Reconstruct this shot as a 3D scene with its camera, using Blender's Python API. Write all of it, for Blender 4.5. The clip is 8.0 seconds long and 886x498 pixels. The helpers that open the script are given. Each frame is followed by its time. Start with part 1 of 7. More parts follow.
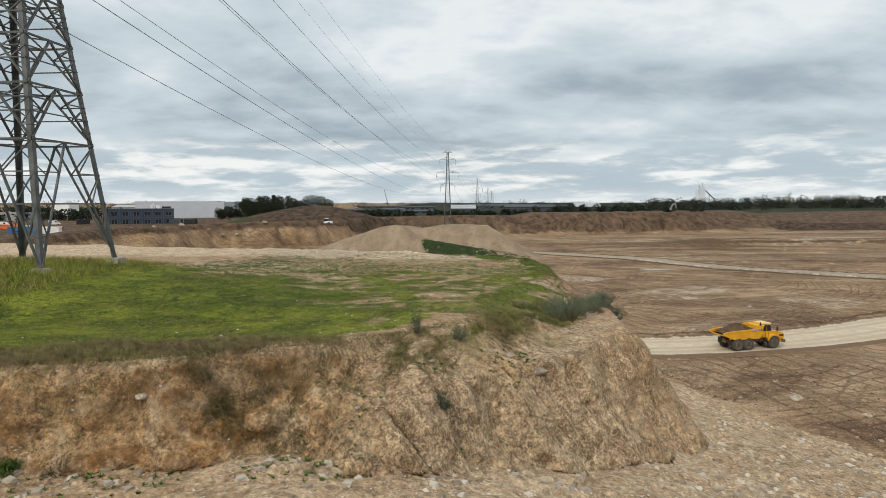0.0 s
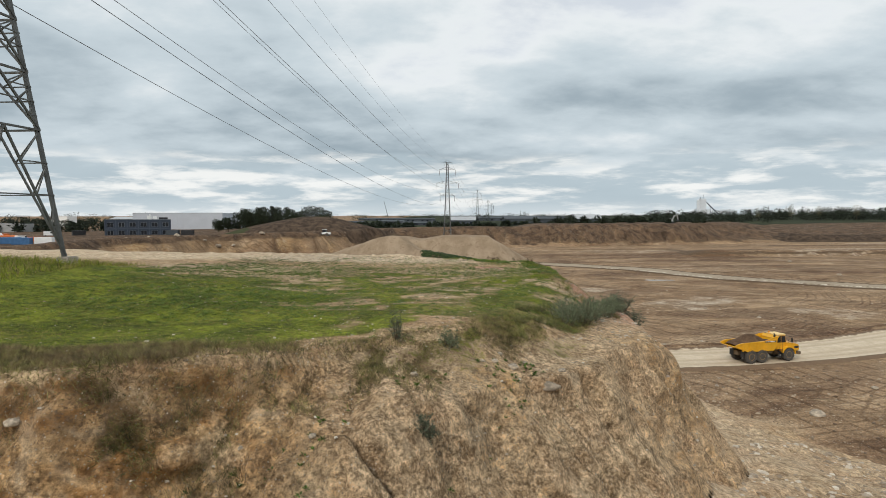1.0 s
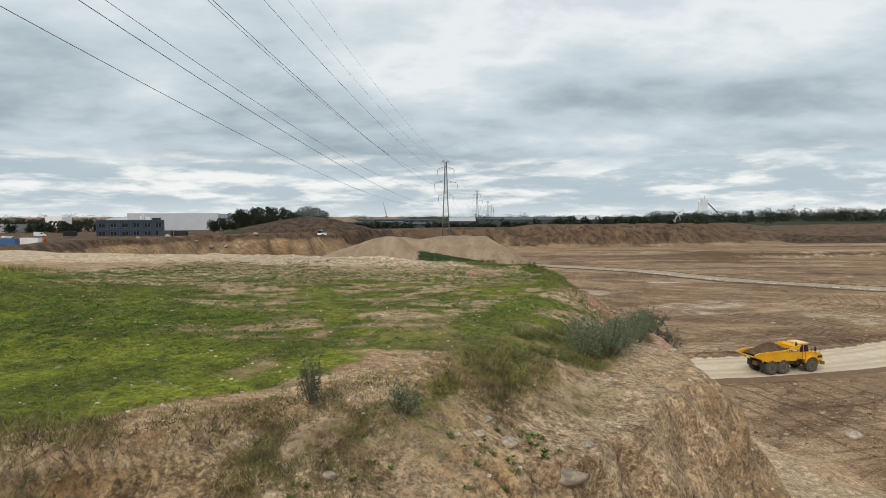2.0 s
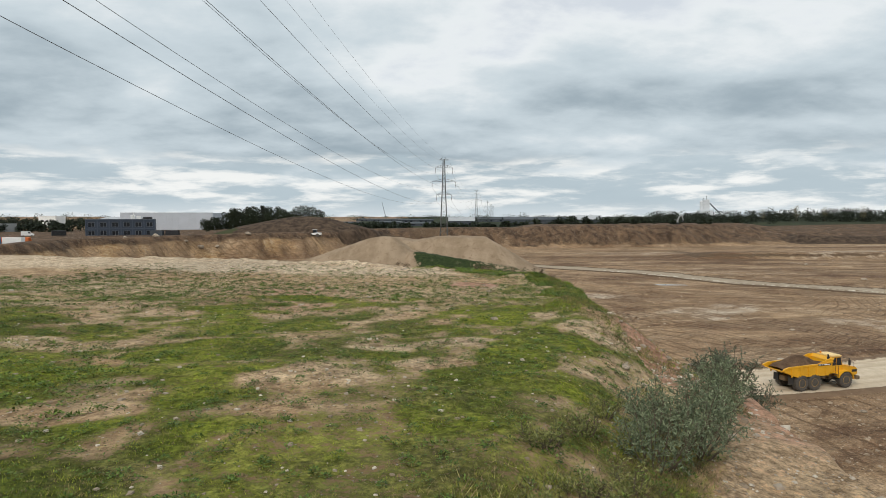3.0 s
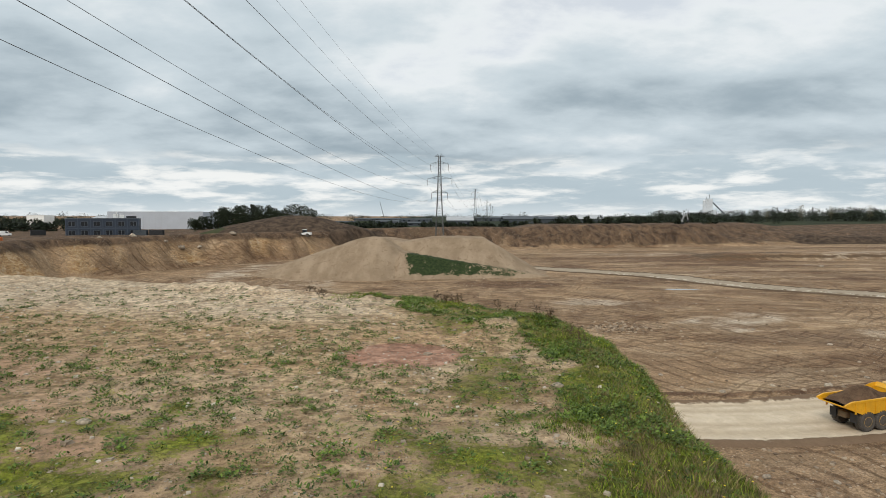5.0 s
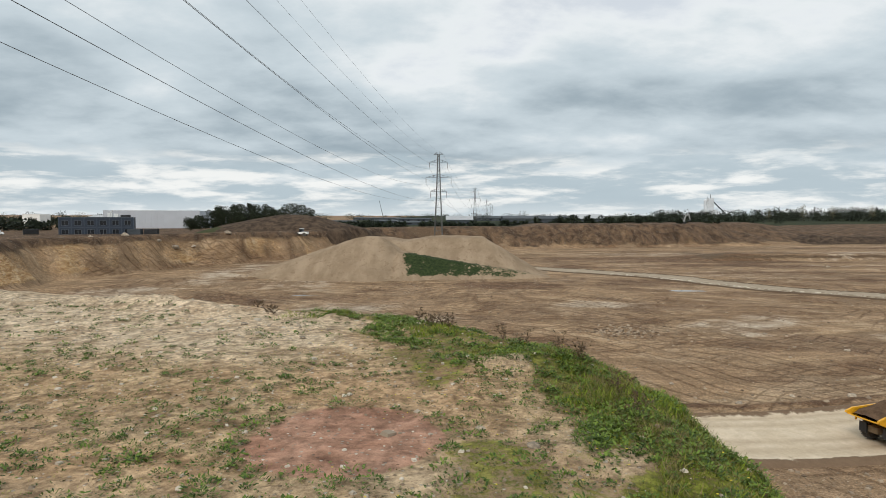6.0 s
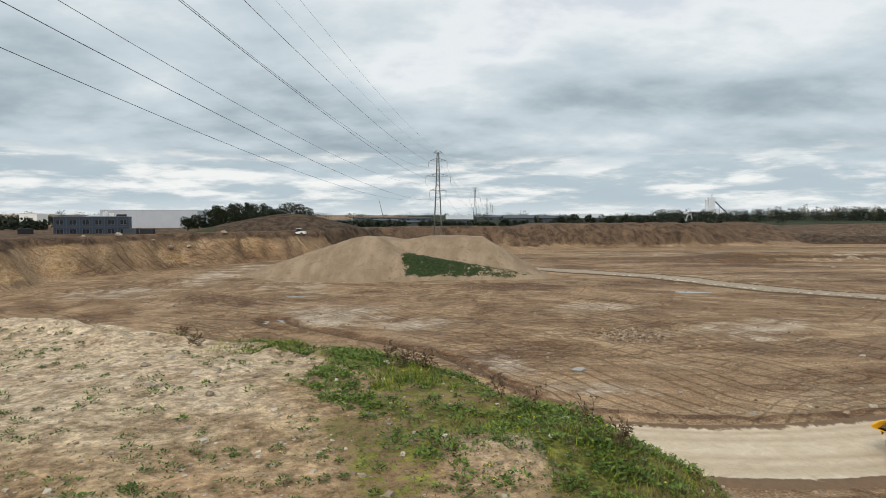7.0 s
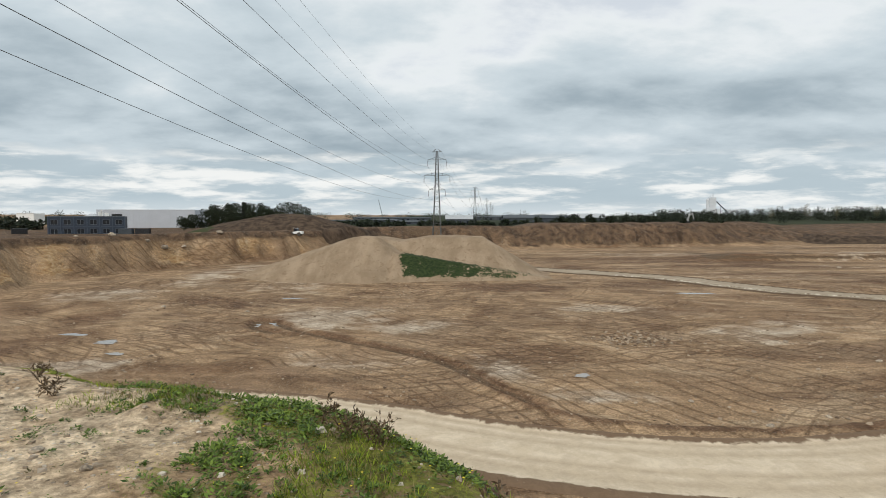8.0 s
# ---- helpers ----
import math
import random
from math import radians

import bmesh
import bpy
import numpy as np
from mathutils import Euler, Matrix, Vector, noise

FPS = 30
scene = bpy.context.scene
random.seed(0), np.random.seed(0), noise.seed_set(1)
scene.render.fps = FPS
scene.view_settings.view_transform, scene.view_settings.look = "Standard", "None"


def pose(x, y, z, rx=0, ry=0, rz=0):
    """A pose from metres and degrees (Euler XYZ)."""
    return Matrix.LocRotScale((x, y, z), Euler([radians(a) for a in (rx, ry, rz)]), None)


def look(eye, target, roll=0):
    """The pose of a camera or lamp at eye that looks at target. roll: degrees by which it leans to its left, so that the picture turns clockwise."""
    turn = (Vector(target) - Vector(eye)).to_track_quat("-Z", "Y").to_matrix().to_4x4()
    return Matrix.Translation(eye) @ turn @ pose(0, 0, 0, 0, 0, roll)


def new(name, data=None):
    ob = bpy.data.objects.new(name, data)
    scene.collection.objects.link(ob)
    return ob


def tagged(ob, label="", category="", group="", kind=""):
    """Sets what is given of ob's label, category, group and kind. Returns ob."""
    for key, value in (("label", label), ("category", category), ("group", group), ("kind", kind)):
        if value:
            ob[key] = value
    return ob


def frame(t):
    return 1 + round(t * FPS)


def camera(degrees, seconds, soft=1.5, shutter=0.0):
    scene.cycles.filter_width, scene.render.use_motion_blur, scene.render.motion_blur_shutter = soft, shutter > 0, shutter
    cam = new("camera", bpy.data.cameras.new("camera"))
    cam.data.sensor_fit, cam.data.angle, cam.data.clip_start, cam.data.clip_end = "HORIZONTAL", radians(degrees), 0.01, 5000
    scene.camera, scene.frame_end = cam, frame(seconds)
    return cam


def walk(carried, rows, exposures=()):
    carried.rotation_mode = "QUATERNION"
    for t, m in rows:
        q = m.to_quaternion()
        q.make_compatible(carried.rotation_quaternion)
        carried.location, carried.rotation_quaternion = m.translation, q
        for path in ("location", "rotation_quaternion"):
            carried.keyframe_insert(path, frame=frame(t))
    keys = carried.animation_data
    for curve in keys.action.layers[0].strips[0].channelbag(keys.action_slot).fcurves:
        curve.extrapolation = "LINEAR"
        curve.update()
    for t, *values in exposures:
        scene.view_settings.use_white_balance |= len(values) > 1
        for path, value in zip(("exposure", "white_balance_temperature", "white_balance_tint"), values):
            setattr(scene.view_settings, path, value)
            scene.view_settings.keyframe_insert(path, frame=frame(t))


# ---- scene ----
cam = camera(72.4, 8.0, soft=0.9)
PATH = [
    (0, (3.866, 11.874, 20.422), (3.862, 13.868, 20.266), -0.1),
    (0.5, (3.958, 13.568, 19.87), (3.953, 15.564, 19.741), -0.1),
    (1, (4.209, 15.631, 19.409), (4.204, 17.628, 19.295), -0.1),
    (1.5, (4.606, 18.478, 19.19), (4.601, 20.475, 19.08), -0.1),
    (3, (5.763, 29.302, 18.792), (5.759, 31.299, 18.682), 0.0),
    (3.5, (6.297, 33.016, 18.7), (6.294, 35.013, 18.59), 0.0),
    (4, (6.82, 36.363, 18.69), (6.817, 38.36, 18.58), 0.0),
    (4.5, (7.292, 39.31, 18.667), (7.288, 41.307, 18.556), 0.0),
    (6, (7.896, 46.27, 18.447), (7.893, 48.266, 18.334), 0.1),
    (6.5, (8.06, 48.042, 18.45), (8.056, 50.039, 18.335), 0.1),
    (7, (8.271, 49.746, 18.462), (8.267, 51.742, 18.347), 0.1),
    (7.5, (8.393, 51.616, 18.438), (8.39, 53.612, 18.323), 0.1),
    (8, (8.607, 53.228, 18.301), (8.603, 55.225, 18.186), 0.1),
]
walk(cam, [(t, look(eye, target, roll)) for t, eye, target, roll in PATH])

# ------------------------------------------------------------------ light
SUN_EL, SUN_AZ = 40.0, 212.0      # degrees; azimuth counted clockwise from +y


class Nodes:
    """Small writer for node trees."""

    def __init__(self, tree):
        self.t = tree
        tree.nodes.clear()

    def add(self, kind, **sets):
        n = self.t.nodes.new(kind)
        for key, value in sets.items():
            setattr(n, key, value)
        return n

    def put(self, socket, value):
        if isinstance(value, bpy.types.NodeSocket):
            self.t.links.new(value, socket)
        elif value is not None:
            if isinstance(value, (tuple, list)) and socket.type == "RGBA" and len(value) == 3:
                value = (*value, 1.0)
            socket.default_value = value

    def math(self, op, a, b=None, c=None, clamp=False):
        n = self.add("ShaderNodeMath", operation=op, use_clamp=clamp)
        for i, v in enumerate((a, b, c)):
            self.put(n.inputs[i], v)
        return n.outputs[0]

    def vmath(self, op, a, b=None):
        n = self.add("ShaderNodeVectorMath", operation=op)
        self.put(n.inputs[0], a)
        if b is not None:
            self.put(n.inputs[1], b)
        return n.outputs[0]

    def mix(self, f, a, b, blend="MIX"):
        n = self.add("ShaderNodeMix", data_type="RGBA", blend_type=blend)
        self.put(n.inputs[0], f)
        self.put(n.inputs[6], a)
        self.put(n.inputs[7], b)
        return n.outputs[2]

    def noise(self, vec, scale, detail=4.0, rough=0.55, dist=0.0, kind="3D", w=None):
        n = self.add("ShaderNodeTexNoise", noise_dimensions=kind)
        if vec is not None:
            self.put(n.inputs["Vector"], vec)
        if w is not None:
            self.put(n.inputs["W"], w)
        self.put(n.inputs["Scale"], scale)
        self.put(n.inputs["Detail"], detail)
        self.put(n.inputs["Roughness"], rough)
        self.put(n.inputs["Distortion"], dist)
        return n.outputs[0]

    def ramp(self, f, lo, hi, a=0.0, b=1.0):
        n = self.add("ShaderNodeMapRange", interpolation_type="SMOOTHSTEP")
        for i, v in enumerate((f, lo, hi, a, b)):
            self.put(n.inputs[i], v)
        return n.outputs[0]

    def attr(self, name):
        return self.add("ShaderNodeAttribute", attribute_name=name).outputs["Fac"]

    def coords(self, which="Object"):
        return self.add("ShaderNodeTexCoord").outputs[which]

    def mapping(self, vec, scale=(1, 1, 1), rot=(0, 0, 0), loc=(0, 0, 0)):
        n = self.add("ShaderNodeMapping")
        self.put(n.inputs["Vector"], vec)
        n.inputs["Scale"].default_value = scale
        n.inputs["Rotation"].default_value = rot
        n.inputs["Location"].default_value = loc
        return n.outputs[0]

    def random(self):
        return self.add("ShaderNodeObjectInfo").outputs["Random"]

    def island(self):
        return self.add("ShaderNodeNewGeometry").outputs["Random Per Island"]

    def surface(self, color, rough=0.9, bump=None, strength=0.4, dist=0.05, metal=0.0, spec=0.3, transmission=None):
        b = self.add("ShaderNodeBsdfPrincipled")
        self.put(b.inputs["Base Color"], color)
        self.put(b.inputs["Roughness"], rough)
        self.put(b.inputs["Metallic"], metal)
        self.put(b.inputs["Specular IOR Level"], spec)
        if transmission is not None:
            self.put(b.inputs["Transmission Weight"], transmission)
        if bump is not None:
            bn = self.add("ShaderNodeBump")
            self.put(bn.inputs["Strength"], strength)
            self.put(bn.inputs["Distance"], dist)
            self.put(bn.inputs["Height"], bump)
            self.put(b.inputs["Normal"], bn.outputs[0])
        o = self.add("ShaderNodeOutputMaterial")
        self.t.links.new(b.outputs[0], o.inputs[0])
        return b


def make_world():
    w = bpy.data.worlds.new("overcast_sky")
    scene.world = w
    w.use_nodes = True
    n = Nodes(w.node_tree)
    gen = n.coords("Generated")
    sky = n.add("ShaderNodeTexSky", sky_type="NISHITA", sun_disc=False)
    sky.sun_elevation, sky.sun_rotation = radians(SUN_EL), radians(SUN_AZ)
    sky.air_density, sky.dust_density = 1.0, 1.5
    sep = n.add("ShaderNodeSeparateXYZ")
    n.put(sep.inputs[0], n.vmath("NORMALIZE", gen))
    up = n.math("MAXIMUM", sep.outputs[2], 0.0)
    # the cloud sheet, spread out as a layer above the plain
    down = n.math("ADD", up, 0.24)
    comb = n.add("ShaderNodeCombineXYZ")
    n.put(comb.inputs[0], n.math("DIVIDE", sep.outputs[0], down))
    n.put(comb.inputs[1], n.math("DIVIDE", sep.outputs[1], down))
    sheet = n.mapping(comb.outputs[0], scale=(0.95, 1.15, 1.0), rot=(0, 0, radians(-12)), loc=CLOUD_SHIFT)
    big = n.noise(sheet, 0.60, 3.0, 0.5, 0.3)
    mid = n.noise(sheet, 2.1, 8.0, 0.50, 0.15)
    fine = n.noise(sheet, 6.5, 8.0, 0.62, 0.1)
    body = n.math("ADD", n.math("MULTIPLY", big, 0.50), n.math("ADD", n.math("MULTIPLY", mid, 0.40), n.math("MULTIPLY", fine, 0.10)))
    body = n.math("ADD", body, n.ramp(up, 0.10, 0.36, -0.035, 0.045))
    body = n.math("ADD", body, n.math("MULTIPLY", sep.outputs[0], 0.055))
    grey = n.mix(n.ramp(body, 0.36, 0.53), (0.345, 0.425, 0.480), (0.600, 0.685, 0.735))
    col = n.mix(n.ramp(body, 0.50, 0.64), grey, (0.90, 0.93, 0.94))
    # low, nearly level strips of brighter cloud towards the horizon
    strip = n.noise(n.mapping(n.vmath("NORMALIZE", gen), scale=(8.0, 8.0, 46.0), loc=STRIP_SHIFT), 1.0, 10.0, 0.58, 0.15)
    low = n.math("MULTIPLY", n.ramp(n.math("ADD", up, n.math("MULTIPLY", n.math("SUBTRACT", mid, 0.5), 0.14)), 0.100, 0.066), 0.85)
    strips = n.mix(n.ramp(strip, 0.43, 0.62), (0.470, 0.565, 0.620), (0.97, 0.975, 0.95))
    col = n.mix(low, col, strips)
    # thin openings with the blue of the sky behind
    hole = n.math("MULTIPLY", n.ramp(body, 0.585, 0.66), 0.35)
    col = n.mix(hole, col, n.mix(1.0, sky.outputs[0], (0.10, 0.10, 0.10), "MULTIPLY"))
    # haze over the horizon
    col = n.mix(n.ramp(up, 0.030, 0.0, 0.0, 0.5), col, (0.74, 0.795, 0.82))
    # an overcast sky brightens towards the zenith
    gain = n.math("ADD", 1.06, n.math("MULTIPLY", n.ramp(up, 0.36, 1.0), ZENITH))
    bg = n.add("ShaderNodeBackground")
    n.put(bg.inputs[0], col)
    n.put(bg.inputs[1], gain)
    o = n.add("ShaderNodeOutputWorld")
    w.node_tree.links.new(bg.outputs[0], o.inputs[0])


CLOUD_SHIFT = (3.1, 0.7, 0.0)
STRIP_SHIFT = (1.3, 0.0, 0.4)
ZENITH = 0.20
make_world()
sun = new("sun", bpy.data.lights.new("sun", "SUN"))
sun.data.energy, sun.data.angle, sun.data.color = 1.85, radians(15), (1.0, 0.93, 0.83)
az, el = radians(SUN_AZ), radians(SUN_EL)
sun.matrix_world = look((math.sin(az) * math.cos(el) * 100, math.cos(az) * math.cos(el) * 100, math.sin(el) * 100), (0, 0, 0))
scene.view_settings.exposure = -0.11

# ------------------------------------------------------------------ shape helpers
def hash_noise(xi, yi, seed):
    n = (xi.astype(np.int64) * 374761393 + yi.astype(np.int64) * 668265263 + seed * 974711) & 0x7FFFFFFF
    n = ((n ^ (n >> 13)) * 1274126177) & 0x7FFFFFFF
    n = ((n ^ (n >> 16)) * 60493) & 0x7FFFFFFF
    return (n & 0xFFFF) / 32767.5 - 1.0


def vnoise(x, y, seed=0):
    x0, y0 = np.floor(x), np.floor(y)
    fx, fy = x - x0, y - y0
    fx, fy = fx * fx * (3 - 2 * fx), fy * fy * (3 - 2 * fy)
    a, b = hash_noise(x0, y0, seed), hash_noise(x0 + 1, y0, seed)
    c, d = hash_noise(x0, y0 + 1, seed), hash_noise(x0 + 1, y0 + 1, seed)
    return (a * (1 - fx) + b * fx) * (1 - fy) + (c * (1 - fx) + d * fx) * fy


def fbm(x, y, size, octaves=4, seed=0):
    x, y = np.asarray(x, float) / size, np.asarray(y, float) / size
    total, amp = 0.0, 1.0
    for k in range(octaves):
        c, d = math.cos(0.7 * k) * 2 ** k, math.sin(0.7 * k) * 2 ** k      # each octave turned, so that no grid shows
        total = total + amp * vnoise(x * c - y * d + 17.3 * k, x * d + y * c - 9.1 * k, seed + 31 * k)
        amp *= 0.5
    return total / 1.6


def sstep(a, b, x):
    t = np.clip((x - a) / (b - a), 0, 1)
    return t * t * (3 - 2 * t)


def line_dist(x, y, pts, closed=False):
    """Distance to a polyline, and how far along it (0 to 1) the nearest place lies."""
    best, along = np.full(np.shape(x), 1e9), np.zeros(np.shape(x))
    n = len(pts)
    last = n if closed else n - 1
    for i in range(last):
        (ax, ay), (bx, by) = pts[i][:2], pts[(i + 1) % n][:2]
        dx, dy = bx - ax, by - ay
        t = np.clip(((x - ax) * dx + (y - ay) * dy) / (dx * dx + dy * dy), 0, 1)
        d = np.hypot(x - ax - t * dx, y - ay - t * dy)
        near = d < best
        best, along = np.where(near, d, best), np.where(near, (i + t) / last, along)
    return best, along


def inside(x, y, pts):
    hit = np.zeros(np.shape(x), bool)
    n = len(pts)
    for i in range(n):
        (ax, ay), (bx, by) = pts[i], pts[(i + 1) % n]
        if ay == by:
            continue
        cross = ((ay > y) != (by > y)) & (x < (bx - ax) * (y - ay) / (by - ay) + ax)
        hit ^= cross
    return hit


def sdist(x, y, pts):
    """Signed distance to a polygon, positive inside."""
    d, _ = line_dist(x, y, pts, True)
    return np.where(inside(x, y, pts), d, -d)


# ------------------------------------------------------------------ the lie of the land
RIM = [(-90, 20), (-40, 24), (-20, 25.4), (-10, 25.9), (-4.8, 26.4), (-2, 26.9), (0.2, 27.8), (2, 30), (4, 31.5), (6, 33.4),
       (8, 35.6), (9.3, 38), (9.8, 41), (9.7, 45), (10, 49), (10.4, 52), (10.3, 54.0), (10.15, 55.3), (9.55, 56.5), (8.9, 57.6), (8.5, 58.5), (7.5, 59.7),
       (6.5, 60.3), (5.4, 60.5), (4.2, 60.7), (2.2, 61.6), (-3, 62.8), (-12, 66), (-21, 69), (-40, 74), (-90, 82)]
SHOULDER = [(-90, 10), (-10, 20), (1.5, 26), (2.6, 30.6), (3.8, 32.0), (5, 33.6), (6.3, 36), (7.2, 38.5), (8.2, 41.5), (9.3, 45), (12, 49), (14, 66), (-90, 90)]
BENCH = [(-90, -60), (33, -60), (29, 10), (26.5, 32), (25, 41), (22.9, 50), (19, 58), (10, 52), (-90, 40)]
PIT = [(-96, -200), (-99, 60), (-97, 150), (-96, 195), (-100, 213), (-93, 228), (-88, 245), (-81, 262), (-68, 275), (-56, 294), (-35, 322),
       (0, 362), (42, 371), (74, 377), (110, 388), (150, 400), (200, 420), (330, 470), (700, 520), (1400, 300), (1400, -200)]
ROAD = [(-60, 106), (-40, 109.5), (-22, 110.5), (-9, 108.6), (2, 105.2), (9, 101.8), (16, 98.9), (24, 96.9), (33, 96.2), (42, 97.2), (52, 99.5),
        (62, 103), (74, 108.5), (100, 121), (160, 150), (260, 195)]


DITCH = [(-17.5, 145), (-22.5, 150), (-23.0, 155.5), (-19.5, 154), (-15, 147.5), (-6.7, 140.3), (2.1, 133.2), (8.2, 127.6), (11.5, 122.3), (14.3, 116.6), (17.5, 111)]
SIDE_ROAD = [(30, 262), (41, 252), (62, 236), (75, 224.5), (83.5, 209), (92, 196), (106, 184.5), (135, 168), (180, 148), (260, 120)]
POOLS = [(-39.6, 138.8, 1.9, 1.1), (-47.6, 144.1, 2.0, 0.9), (-20.6, 152.0, 2.2, 1.5), (67.2, 193.5, 5.4, 1.0), (24.4, 121.4, 1.0, 0.7), (-24.5, 184, 4.5, 0.9),
         (64.6, 237.6, 3.6, 1.0), (46.5, 254, 4.0, 1.1), (118, 172, 3.0, 0.9), (-34.5, 131.5, 1.2, 0.7)]


# the dark bank that the blade has pushed up along the far side of the haul road
BERM = [(11.0, 123.5), (13.5, 115.5), (17, 109.3), (21.5, 106.0), (27, 104.2), (36, 103.4), (46, 104.6), (56, 108.0), (70, 114.5), (100, 129)]
# patches of pale dried silt, and of darker earth, on the pit floor: x, y, half widths, strength
SILT = [(-11, 157, 11, 13, 1.0), (4, 154, 10, 9, 0.8), (-36, 124, 14, 6, 0.9), (-70, 188, 16, 18, 0.7), (-60, 240, 12, 50, 0.7), (15, 122, 6, 8, 0.8), (24, 113, 6, 4, 0.7),
        (42, 173, 14, 7, 0.8), (62, 150, 16, 10, 0.7), (80, 132, 12, 7, 0.6), (110, 330, 60, 18, 0.6), (-4, 126, 12, 6, 0.5), (100, 235, 30, 14, 0.5), (-28, 205, 12, 22, 0.6), (235, 352, 60, 7, 0.9), (180, 300, 40, 5, 0.7), (320, 410, 70, 9, 0.9), (150, 268, 26, 5, 0.6)]
DARK_EARTH = [(24, 203, 18, 10, 1.0), (-52, 150, 6, 26, 0.7), (-30, 176, 18, 12, 0.6), (36, 74, 26, 12, 0.5), (125, 285, 45, 9, 1.0), (70, 262, 30, 6, 0.6), (-44, 112, 10, 4, 0.6), (190, 330, 60, 8, 0.9), (90, 190, 16, 5, 0.6), (60, 215, 22, 7, 0.7), (130, 240, 34, 6, 0.7), (100, 150, 22, 6, 0.5), (260, 390, 60, 8, 0.8), (90, 302, 60, 13, 0.8), (165, 312, 60, 9, 1.0), (150, 215, 40, 8, 0.7), (105, 266, 46, 6, 0.8)]


RIM_LENGTH = np.concatenate([[0.0], np.cumsum([math.dist(RIM[i], RIM[(i + 1) % len(RIM)]) for i in range(len(RIM))])])


def blots(x, y, rows):
    total = np.zeros(np.shape(x))
    wx, wy = 5 * fbm(x, y, 14, 4, 131), 5 * fbm(x, y, 14, 4, 132)
    for px, py, rx, ry, amp in rows:
        total = np.maximum(total, amp * sstep(1.5, 0.25, np.hypot((x + wx - px) / rx, (y + wy - py) / ry)))
    return total


def plateau_top(x, y):
    z = 16.2 + 0.20 * fbm(x, y, 9.0, 3, 5) + 0.05 * fbm(x, y, 1.3, 3, 9)
    z = z + 1.35 * np.exp(-(((x + 17) / 8.5) ** 2 + ((y - 41) / 8.5) ** 2))
    z = z + 0.30 * np.exp(-(((x + 3) / 7) ** 2 + ((y - 27) / 3) ** 2))
    z = z + 0.16 * np.exp(-(((x - 9.3) / 0.9) ** 2 + ((y - 55.6) / 0.5) ** 2))
    # crumbling lumps along the far edge of the sand
    edge = y - np.interp(x, [-12, -3, 2.2, 4.2, 5.4, 6.5], [66, 62.8, 61.6, 60.7, 60.5, 60.3])
    z = z + np.maximum(fbm(x, y, 0.9, 3, 55) + 0.10, 0) * 0.28 * np.exp(-((edge + 0.6) / 0.7) ** 2) * sstep(7.2, 6.0, x)
    return z


